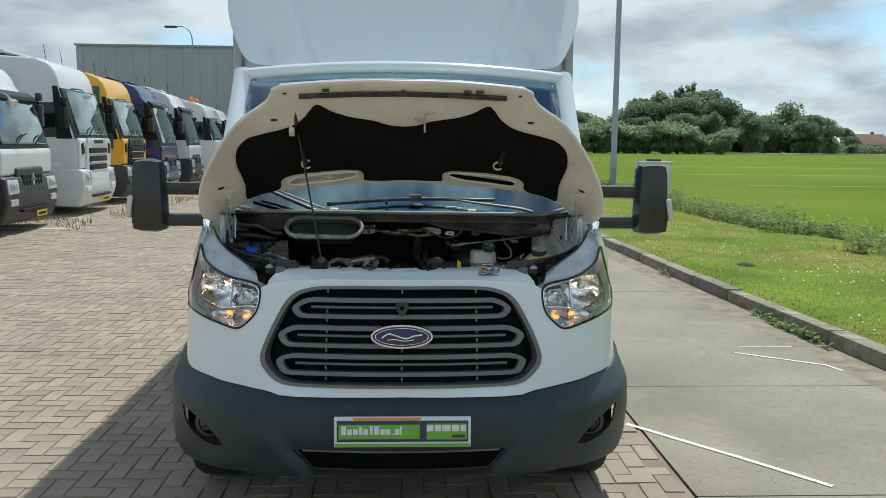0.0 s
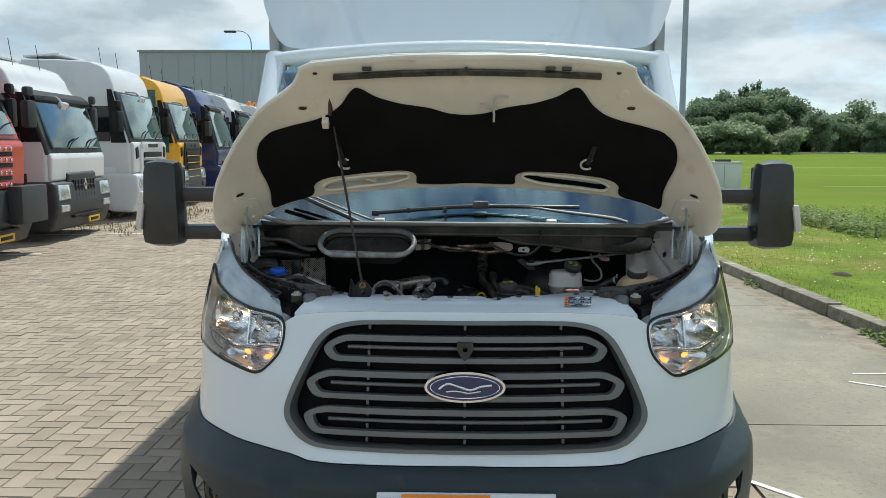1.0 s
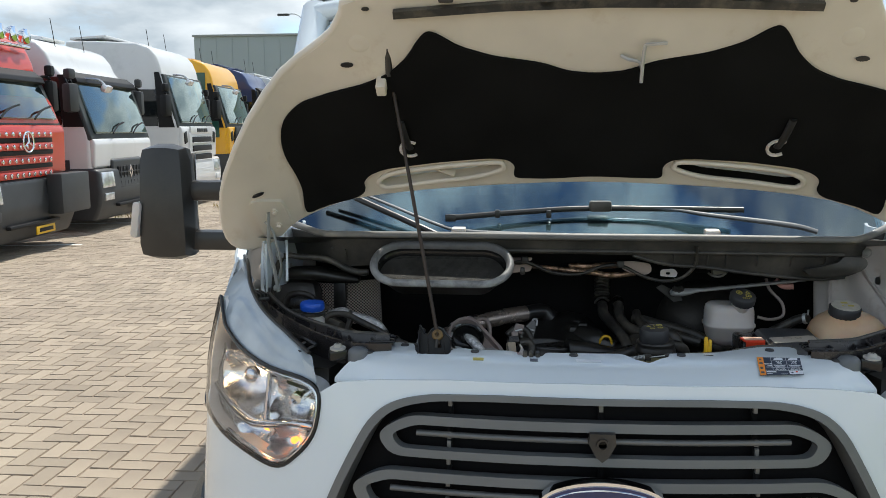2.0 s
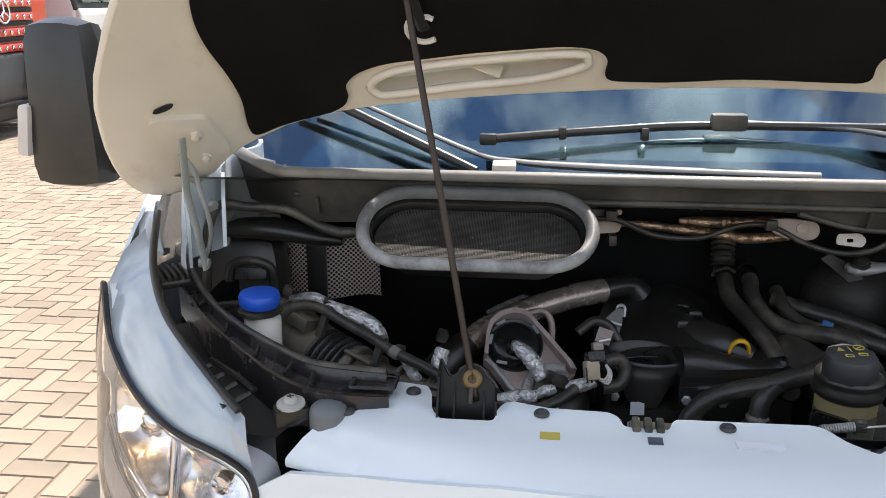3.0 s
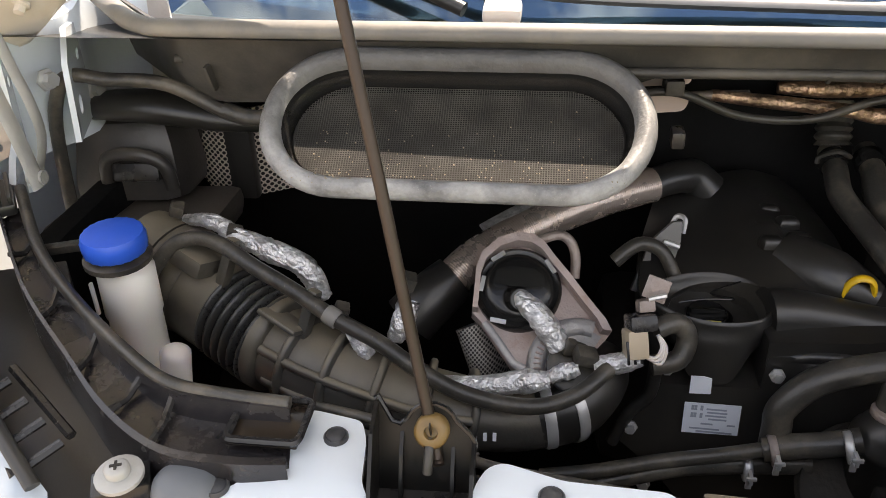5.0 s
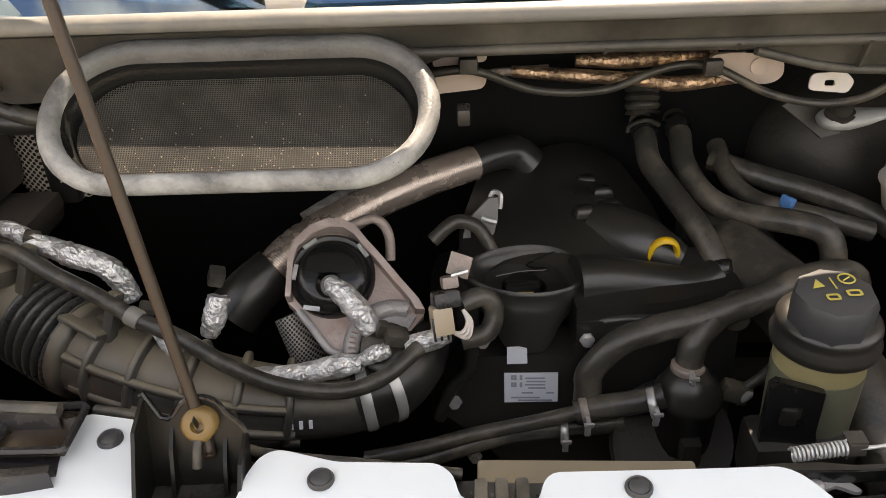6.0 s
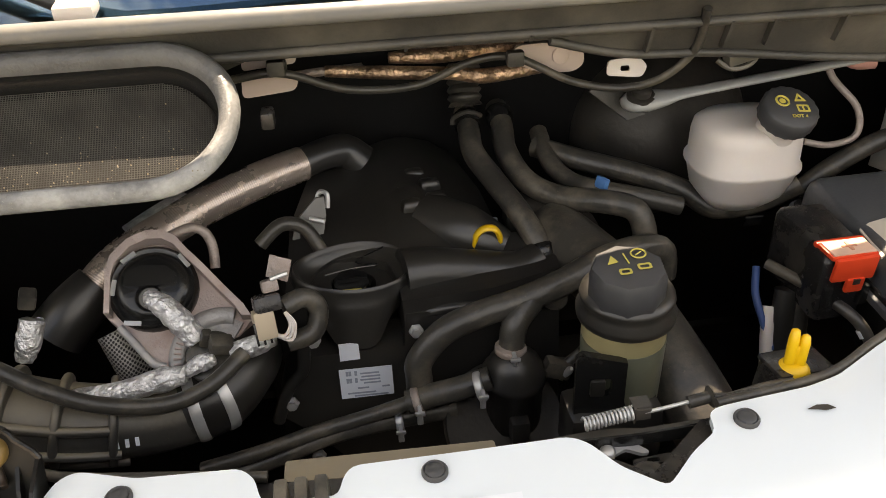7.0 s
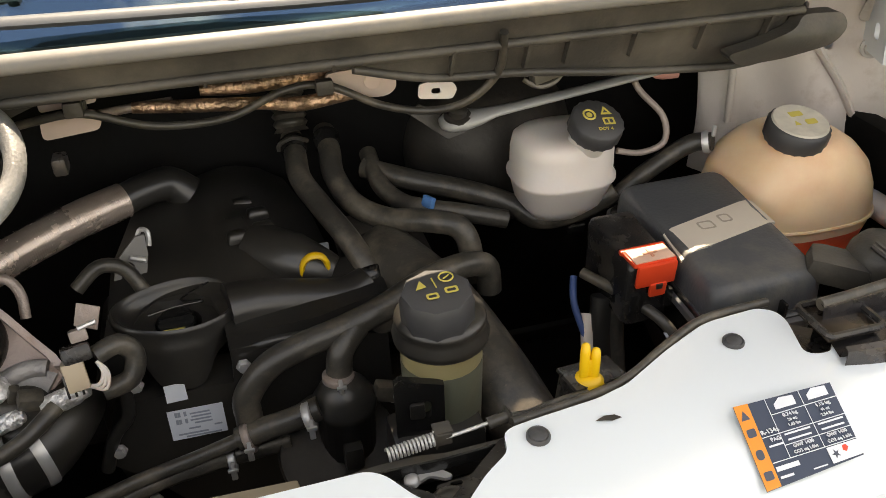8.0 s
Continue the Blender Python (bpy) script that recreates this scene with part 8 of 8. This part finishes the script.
def truck(at, turn, label, main, style, top=3.45, low=None, wind=None, curtain=False):
    """A cab-over truck, its front to -y."""
    low = low or TDARK
    t = thing("truck", label, "truck", (*at, 0), turn, group="parked trucks")
    h = top
    roofy = .55 if style == "low" else .35
    zb = -.20 if style == "low" else .0
    cab = part("cab", prism([(.02, .95), (.02, 1.73 + zb), (.11, 1.98 + zb), (.30, h - .72), (roofy, h - .46), (roofy + .07, h - .28), (roofy + .20, h - .13), (roofy + .45, h - .04), (1.5, h), (2.25, h), (2.25, .95)], 2.46, .07), main, t)
    # dark slab: surround of the screen, and the unlit cab behind the glass
    part("surround_and_cab_shade", prism([(.005 + zb * .12, 1.66 + zb), (.06, 1.64 + zb), (.335, h - .66), (.27, h - .66)], 2.45, .03), SCREENDARK, cab)
    sc = part("windscreen", prism([(-.02 + zb * .10, 1.76 + zb), (.05, 1.74 + zb), (.30, h - .70), (.245, h - .70)], 2.16, .03), TGLASS, cab)
    if curtain:
        part("curtain", prism([(.000, 1.80), (.012, 1.80), (.262, h - .74), (.250, h - .74)], .34, .003, .82), TYEL, cab, "yellow cab curtain")
    if style in ("low", "red"):
        part("sun_visor", prism([(.24, h - .76), (.17, h - .73), (.20, h - .66), (.33, h - .56), (.37, h - .60)], 2.36, .015), TBLACK, cab)
    for x in (-.5, .35):
        part("wiper", tube([(x, -.06, 1.76 + zb), (x + .25, -.04, 1.88 + zb), (x + .55, -.02, 1.94 + zb)], .014, 6, 3), TBLACK, sc)
    panel = part("front_panel", prism([(-.03, 1.02), (-.05, 1.60 + zb), (-.02, 1.68 + zb), (.05, 1.68 + zb), (.05, 1.02)], 2.40, .05), main, cab)
    if style == "slats":
        part("grille_frame", prism([(-.06, .52), (-.085, 1.52), (-.03, 1.60), (.02, .52)], 1.62, .04), low if low is not TDARK else TBLACK, panel)
        for i in range(5):
            part("grille_slat", block((1.34 - .04 * i, .04, .125), (0, -.085, 1.40 - i * .185), (0, 0, 0), .02), TBLACK, panel)
            part("slat_lip", block((1.30 - .04 * i, .03, .018), (0, -.105, 1.335 - i * .185), (0, 0, 0), .006), main, panel)
        part("grille_top", block((1.5, .05, .17), (0, -.07, 1.60), (0, 0, 0), .03), main if low is not TDARK else TDARK, panel)
        for i in range(5):
            part("name_bar", block((.10, .02, .08), (-.30 + i * .15, -.10, 1.60), (0, 0, 0), .005), TDARK, panel)
        for s in (-1, 1):
            part("air_slot", block((.18, .05, .24), (s * 1.0, -.04, 1.45), (0, s * 14, 0), .03), TBLACK, panel)
    elif style == "red":
        for z, w in ((1.56, 1.5), (1.40, 1.5), (1.22, 1.42), (1.04, 1.36)):
            part("grille_bar", block((w, .10, .095), (0, -.05, z), (0, 0, 0), .02), main, panel)
            part("grille_gap", block((w + .1, .05, .06), (0, -.035, z - .08), (0, 0, 0), .01), TBLACK, panel)
            for i in range(9):
                part("grille_tooth", block((.05, .04, .05), (-w / 2 + .1 + i * (w - .2) / 8, -.10, z), (0, 45, 0), .01), CHROME, panel)
        part("round_badge", join(tube([(.13 * math.cos(a), -.13, 1.46 + .13 * math.sin(a)) for a in np.linspace(0, 6.283, 25)[:-1]], .014, 8, 1, True),
                                 *[tube([(0, -.13, 1.46), (.12 * math.cos(a), -.13, 1.46 + .12 * math.sin(a))], [.02, .006], 6, 1) for a in (1.571, 3.665, 5.76)]), CHROME, panel)
    else:
        part("grille_frame", prism([(-.06, .52), (-.08, 1.12), (-.02, 1.16), (.02, .52)], 1.25, .05), TDARK, panel)
        for z in (.68, .92):
            part("grille_mesh", block((.95, .04, .20), (0, -.09, z), (0, 0, 0), .03), TBLACK, panel)
            for i in range(7):
                part("mesh_bar", block((.016, .02, .19), (-.42 + i * .14, -.115, z), (0, 0, 0), .004), TDARK, panel)
            part("mesh_bar", block((.94, .02, .016), (0, -.116, z), (0, 0, 0), .004), TDARK, panel)
        part("diamond_badge", sheet([(0, .11), (.08, 0), (0, -.11), (-.08, 0)], flat((0, -.125, .92), (1, 0, 0), (0, 0, 1)), [[(0, .06), (-.04, 0), (0, -.06), (.04, 0)]], .05, .02), CHROME, panel)
    bump = part("bumper", prism([(-.10, .42), (-.13, .62), (-.10, .98), (.05, 1.02), (.9, 1.02), (.9, .60), (.5, .20), (.0, .18)], 2.5, .06), low, t)
    part("bumper_step", block((1.3, .08, .05), (0, -.13, .40), (0, 0, 0), .02), TBLACK, bump)
    part("small_plate", block((.50, .02, .11), (.25, -.15, .30), (0, 0, 0), .005), YELLOW, bump)
    part("plate_bar", block((.36, .01, .05), (.25, -.162, .30), (0, 0, 0), .003), TBLACK, bump)
    for s in (-1, 1):
        part("headlight", prism([(-.145, .70), (-.12, .95), (.05, .97), (.05, .70)], .46, .03, s * .94), TLAMP, bump)
        part("low_lamp", block((.34, .06, .12), (s * .96, -.12, .56), (0, 0, 0), .02), TLAMP if style == "low" else low, bump)
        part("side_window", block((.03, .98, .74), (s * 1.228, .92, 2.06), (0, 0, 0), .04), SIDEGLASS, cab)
        part("pillar_cover", prism([(.09, 1.66), (.36, h - .62), (.46, h - .62), (.42, 1.66)], .03, .01, s * 1.226), TBLACK, cab)
        part("door_seam", block((.012, .02, 1.9), (s * 1.235, 1.48, 1.75), (0, 0, 0), .003), TBLACK, cab)
        part("sill", block((.04, 1.5, .30), (s * 1.22, 1.1, 1.0), (0, 0, 0), .02), low if style != "slats" else main, cab)
        mir = part("mirror", block((.24, .15, .44), (s * 1.38, .20, 2.10), (0, 0, s * 10), .05), TBLACK if style != "low" else TDARK, cab)
        part("wide_mirror", block((.18, .12, .16), (s * 1.38, .20, 2.46), (0, 0, s * 10), .05), TBLACK if style != "low" else TDARK, mir)
        part("mirror_arm", tube([(s * 1.2, .27, 2.36), (s * 1.30, .23, 2.37), (s * 1.38, .2, 2.34)], .022, 6, 3), TBLACK, mir)
        wh = part("wheel", lathe([(.30, -.15), (.47, -.16), (.50, -.12), (.50, .12), (.47, .16), (.30, .15)], 28, (s * 1.05, 1.40, .50), (s, 0, 0)), TYRE, t)
        part("rim", lathe([(.001, .06), (.12, .09), (.16, .03), (.30, .10)], 24, (s * 1.05, 1.40, .50), (s, 0, 0)), STEEL, wh)
        part("wheel", lathe([(.30, -.28), (.47, -.29), (.50, -.25), (.50, .25), (.47, .29), (.30, .28)], 28, (s * .95, 5.0, .50), (s, 0, 0)), TYRE, t)
    part("kerb_mirror", join(block((.28, .10, .12), (-.80, -.12, h - .82), (30, 0, 0), .04), tube([(-.80, .22, h - .66), (-.80, .0, h - .68), (-.80, -.10, h - .78)], .02, 6, 3)), TLAMP, cab)
    part("chassis", join(block((.9, 5.2, .25), (0, 3.6, .85), (0, 0, 0), .02), block((2.3, .9, .6), (0, 3.1, .75), (0, 0, 0), .05)), TBLACK, t)
    for x in (-.6, .45):
        part("aerial", tube([(x, .75, h - .18), (x - .02, .80, h + .30)], .006, 5, 2), TBLACK, cab)
    if wind:
        part("roof_deflector", prism([(1.0, h - .08), (1.5, h + .22), (2.2, h + .32), (2.2, h - .05)], 2.2, .06), main, cab)
    part("roof_hatch", block((.8, .6, .06), (0, 1.35, h + .02), (0, 0, 0), .02), main, cab)
    part("roof_spoiler", block((2.1, .75, .05), (0, 1.85, h + .09), (-4, 0, 0), .02), main, cab)
    if style == "red":
        for i in range(5):
            part("roof_lamp", lathe([(.001, -.10), (.08, -.07), (.11, 0), (.10, .03), (.001, .05)], 16, (-.36 + i * .33, .30, h - .10), (0, -1, 0)), CHROME, cab)
        part("lamp_bar", tube([(-1.15, .36, h - .24), (1.15, .36, h - .24)], .03, 8, 1), CHROME, cab)
        part("crash_box", block((.85, .22, .55), (.85, -.22, .75), (0, 0, 0), .03), TDARK, bump)
    if style == "beacon":
        for x in (-.7, .6):
            part("beacon", lathe([(.09, 0), (.09, .16), (.05, .22), (.001, .23)], 14, (x, 1.0, h - .05)), BEACON, cab)
    return t


def parked(far_x, far_y, *args, **kw):
    """Places a truck by the front corner away from the yard's entrance."""
    turn = 94
    m = pose(0, 0, 0, 0, 0, turn)
    c = Vector((far_x, far_y, 0)) - m @ Vector((1.25, 0, 0))
    return truck((c.x, c.y), turn, *args, **kw)


parked(-6.7, 10.1, "red construction truck with roof lamps", TRED, "red", 3.0)
parked(-6.95, 13.5, "white truck with dark grey bumper and visor", TWHITE, "low", 3.08)
parked(-7.25, 17.7, "white truck with white slatted grille", TWHITE, "slats", 3.40, TWHITE, curtain=True)
parked(-7.5, 21.3, "yellow truck with green side trim", TYEL, "slats", 3.36, TDARK)
parked(-7.7, 25.4, "dark blue truck in the row", TBLUE, "low", 3.4, TBLUE)
parked(-7.9, 29.5, "white truck with grey bumper at the back", TWHITE, "low", 3.4, TDARK)
parked(-8.1, 34.5, "white truck with orange beacons", TWHITE, "beacon", 3.25, TWHITE)
parked(-8.3, 39.0, "white truck at the end of the row", TWHITE, "low", 3.2, TWHITE)
for o in [o for o in scene.objects if o.name.startswith("truck") and o.get("label", "").startswith("yellow")]:
    for s in (-1, 1):
        part("green_trim", block((.02, 1.6, .5), (s * 1.245, 1.3, 2.75), (0, 0, 0), .008), TGREEN, o)
        part("green_trim", block((.02, .5, .4), (s * 1.245, .45, 1.62), (0, 0, 0), .008), TGREEN, o)

# ---- warehouse, lamps, pole, cabinet ----
CLAD = pbr("grey_green_cladding", (.33, .385, .385), .5, metal=.0, var=.05, scale=.3, bump=.02)
wh = thing("warehouse", "grey-green clad warehouse with a flat roof", "warehouse", (-11.55, 57, 0))
part("wall", block((22.7, 20, 8.15), (0, 10, 4.075), (0, 0, 0), .02), CLAD, wh)
for i in range(20):
    part("cladding_seam", block((.05, .03, 8.1), (-10.9 + i * 1.14, -.012, 4.06), (0, 0, 0), .01), CLAD, wh)
part("roof_edge", block((22.9, .16, .14), (0, -.05, 8.16), (0, 0, 0), .03), pbr("roof_edge_grey", (.30, .33, .33), .5, var=.05), wh)
GALV = pbr("galvanised_steel", (.33, .37, .40), .45, metal=.6, var=.08, scale=2, bump=.03)
lampp = thing("street_lamp", "thin curved street lamp by the warehouse", "street lamp", (-13.0, 49, 0))
part("post", tube([(0, 0, 0), (0, 0, 6), (.05, 0, 7.8), (-.35, 0, 8.4), (-1.0, 0, 8.45)], [.07, .045, .035, .03, .028], 8, 4), GALV, lampp)
part("lamp_head", block((.7, .25, .12), (-1.2, 0, 8.42), (0, 0, 0), .04), TDARK, lampp)
pole = thing("lamp_pole", "tall galvanised lamp pole on the grass", "pole", (7.9, 28.5, 0))
part("shaft", tube([(0, 0, 0), (0, 0, 1.2), (0, 0, 1.25), (0, 0, 10)], [.13, .13, .115, .09], 16, 2, smooth_path=False), GALV, pole)
part("door_plate", block((.10, .02, .35), (0, -.135, .7), (0, 0, 0), .005), GALV, pole)
part("base_collar", lathe([(.18, 0), (.18, .05), (.14, .07)], 16), GALV, pole)
cabi = thing("street_cabinet", "white electrical cabinet on the grass", "cabinet", (9.35, 28.2, 0))
part("body", block((1.25, .5, 1.0), (0, 0, .5), (0, 0, 0), .02), TWHITE, cabi)
part("lid", block((1.32, .56, .06), (0, 0, 1.02), (0, 0, 0), .02), TWHITE, cabi)
part("door_gap", block((.012, .01, .9), (0, -.251, .5), (0, 0, 0), .002), TDARK, cabi)
part("vent_hood", block((.5, .3, .10), (0, 0, 1.09), (0, 0, 0), .03), TDARK, cabi)

# ---- distant trees, house ----
# Leaf greens lightened and greyed: the haze of distance is in the colour.
LEAF = [leafy(island(pbr("hazed_tree_leaf", c, .80, var=.22, scale=.12, bump=0), .22), .60) for c in ((.215, .285, .175), (.24, .31, .185), (.28, .345, .215))]
BARK = pbr("tree_bark", (.06, .05, .035), .9, var=.3, scale=2, bump=.4, bscale=12)


def tree_data(seed, h, w, leaves, slim=False):
    rnd = random.Random(seed)
    lobes = []
    for _ in range(5 if slim else 16):
        a, r = rnd.uniform(0, 6.28), rnd.uniform(.1, 1) * w * (.12 if slim else .40)
        z = h * rnd.uniform(.10, .92)
        k = 1 - .5 * abs(z / h - .5)
        lobes.append((Vector((r * math.cos(a) * k, r * math.sin(a) * k, z)), w * rnd.uniform(.17, .31) * (.8 if slim else 1), h * rnd.uniform(.10, .20) * (1.6 if slim else 1)))
    vs, fs = [], []
    for _ in range(leaves):
        c, rw, rh = rnd.choice(lobes)
        d = Vector((rnd.gauss(0, 1), rnd.gauss(0, 1), rnd.gauss(0, 1))).normalized() * (rnd.random() ** .4)
        p = c + Vector((d.x * rw, d.y * rw, d.z * rh))
        s = rnd.uniform(.16, .48)
        u = Vector((rnd.gauss(0, 1), rnd.gauss(0, 1), rnd.gauss(0, .6))).normalized() * s
        v = u.cross(Vector((rnd.gauss(0, 1), rnd.gauss(0, 1), rnd.gauss(0, 1)))).normalized() * s * .7
        k = len(vs)
        vs += [p - u, p + v, p + u, p - v]
        fs.append((k, k + 1, k + 2, k + 3))
    crown = data("crown", vs, fs, False)
    limbs = [tube([(0, 0, 0), (.1, 0, h * .25), (0, .1, h * .6), (0, 0, h * .8)], [.35, .28, .16, .05], 8, 3)]
    for c, _, _ in lobes[:7]:
        limbs.append(tube([(0, 0, h * .2), c * .5 + Vector((0, 0, h * .12)), c], [.14, .09, .03], 6, 3))
    return crown, data("trunk", *join(*limbs))


KINDS = [tree_data(1, 14, 13, 7000), tree_data(2, 12, 12.5, 6200), tree_data(3, 16, 12, 7400), tree_data(4, 6.5, 9, 3400), tree_data(5, 17, 4.5, 2400, True)]
for k, (c, tr) in enumerate(KINDS):
    c.materials.append(LEAF[(0, 1, 0, 2, 0)[k]])
    tr.materials.append(BARK)


def tree(x, y, kind, s, label):
    t = thing("tree", label, "tree", (x, y, -.1), random.uniform(0, 360), group="distant wood")
    for me, nm in zip(KINDS[kind], ("crown", "trunk")):
        o = part(nm, me, BARK, t)
        o.scale = (s, s, s * random.uniform(.92, 1.08))


LABELS = ("dark green broadleaf tree in a distant wood", "round green tree in a distant wood", "tall dark tree in a distant wood", "low pale green bush before the wood", "slim tall poplar in a distant wood")
NATURAL = (14, 12, 16, 6.5, 17)


def canopy(x):
    """How high the wood stands along its length."""
    return float(np.interp(x, [36, 42, 47, 51, 55, 60, 64, 70, 76, 82, 86, 90, 95, 100, 106], [10, 10.5, 11.0, 9.0, 11, 14.5, 15.0, 14.5, 15.0, 14.0, 10.5, 13.0, 12.0, 10.5, 6.0]))


wood = random.Random(21)
for row, (y, step, share) in enumerate(((208, 4.2, 1.0), (199, 4.8, .90), (191, 6.0, .66))):
    x = 36 + row * 1.7
    while x < 106:
        k = wood.choice((0, 1, 2, 0))
        if share * canopy(x) > 4:
            tree(x + wood.uniform(-1, 1), y + wood.uniform(-3, 3), k, share * canopy(x) / NATURAL[k] * wood.uniform(.86, 1.06), LABELS[k])
        x += step * wood.uniform(.8, 1.2)
for x, h in ((69.5, 16.5), (71.3, 17.3), (72.8, 16.9), (74.2, 17.6)):
    tree(x, 214, 4, h / NATURAL[4], LABELS[4])
x = 30.0
while x < 66:
    tree(x, 168 + wood.uniform(-4, 4), 3, wood.uniform(.62, 1.05), LABELS[3])
    x += wood.uniform(3.0, 5.0)
for x in (112, 121, 133, 148, 170, 190):
    tree(x, 250 + wood.uniform(-8, 8), wood.choice((0, 1)), wood.uniform(.35, .55), LABELS[1])
hedge = []
rnd = random.Random(8)
for _ in range(9000):
    x, y = rnd.uniform(30, 190), 0
    y = 214 + rnd.uniform(-3, 3)
    p, s = Vector((x, y, rnd.random() ** .7 * (2.2 + .8 * noise.noise(Vector((x * .1, 0, 0)))))), rnd.uniform(.2, .5)
    u = Vector((rnd.gauss(0, 1), rnd.gauss(0, 1), rnd.gauss(0, 1))).normalized() * s
    v = u.cross(Vector((rnd.gauss(0, 1), rnd.gauss(0, 1), 1))).normalized() * s
    hedge.append((p - u, p + v, p + u, p - v))
tagged(part("hedge", ([q for h in hedge for q in h], [(4 * i, 4 * i + 1, 4 * i + 2, 4 * i + 3) for i in range(len(hedge))], False), LEAF[2]), "pale hedge along the far field edge", "hedge", kind="stuff")
strip = part("far_strip", block((230, 10, .3), (165, 190, .0), (0, 0, 2), .0), pbr("pale_crop", (.42, .46, .30), .9, var=.1, scale=.05, bump=0))
tagged(strip, "pale crop strip at the far field edge", "field", kind="structure")
for y0, w in ((44, .5), (62, .8), (30, .35)):
    tagged(part("field_track", block((120, w, .004), (75, y0, -.066), (0, 0, -3), 0), pbr("pale_track", (.20, .27, .05), .95, var=.2, scale=.3, bump=0)), "pale wheel track across the field", "track", kind="structure")
ROOF = pbr("orange_roof_tile", (.20, .125, .085), .8, var=.2, scale=1.5, bump=.3, bscale=6)
for x, y, w in ((126, 222, 9.0), (150, 237, 12)):
    ho = thing("house", "brick farmhouse with an orange tiled roof", "house", (x, y, 0), 12)
    part("wall", block((w, 7, 2.4), (0, 0, 1.2), (0, 0, 0), .02), pbr("pale_render", (.42, .38, .32), .85, var=.1), ho)
    part("roof", prism([(-4, 2.3), (0, 5.3), (4, 2.3)], w + .6, .05), ROOF, ho)
    for x in (-2.5, .5, 2.8):
        part("window", block((1.0, .1, 1.1), (x, -3.52, 1.4), (0, 0, 0), .02), TGLASS, ho)
    part("chimney", block((.6, .6, 1.2), (1.5, .5, 5.3), (0, 0, 0), .03), ROOF, ho)

# ---- paving bricks, laid in a herringbone ----
U = .105


def brick_at(i, j):
    d = (i - j) % 4
    if d == 0:
        return (i + 1) * U, (j + .5) * U, False
    if d == 3:
        return (i + .5) * U, (j + 1) * U, True
    return None


def brick_geo(cx, cy, up, z=0.0, lean=0.0):
    a, b = (U - .0022, U / 2 - .0022) if not up else (U / 2 - .0022, U - .0022)
    e = .004
    vs = [(cx - a, cy - b, -.012), (cx + a, cy - b, -.012), (cx + a, cy + b, -.012), (cx - a, cy + b, -.012),
          (cx - a + e, cy - b + e, z), (cx + a - e, cy - b + e, z + lean), (cx + a - e, cy + b - e, z + lean), (cx - a + e, cy + b - e, z)]
    return vs, [(4, 5, 6, 7), (0, 1, 5, 4), (1, 2, 6, 5), (2, 3, 7, 6), (3, 0, 4, 7)]


bme = [data("brick", *brick_geo(0, 0, up), False) for up in (False, True)]
for me in bme:
    me.materials.append(BRICK)
bv, bf, near = [], [], 0
rnd = np.random.RandomState(11)
for i in range(-101, 14):
    for j in range(-62, 330):
        b = brick_at(i, j)
        if not b or b[0] > 1.40 - (.105 if not b[2] else .053) or b[0] < -10.5:
            continue
        if abs(b[0]) < .85 and b[1] > 1.6:
            continue
        z, lean = rnd.normal(0, .0012), rnd.normal(0, .0010)
        if b[0] < -1.02 and .2 < b[1] < 3.3 and b[0] > -2.35 and near < 300:
            o = part("brick", bme[b[2]], BRICK, yard)
            o.location = (b[0], b[1], z)
            near += 1
            continue
        vs, fs = brick_geo(*b, z, lean)
        k = len(bv)
        bv += vs
        bf += [tuple(q + k for q in f) for f in fs]
tagged(part("brick_field", (bv, bf, False), BRICKS, yard), kind="stuff")
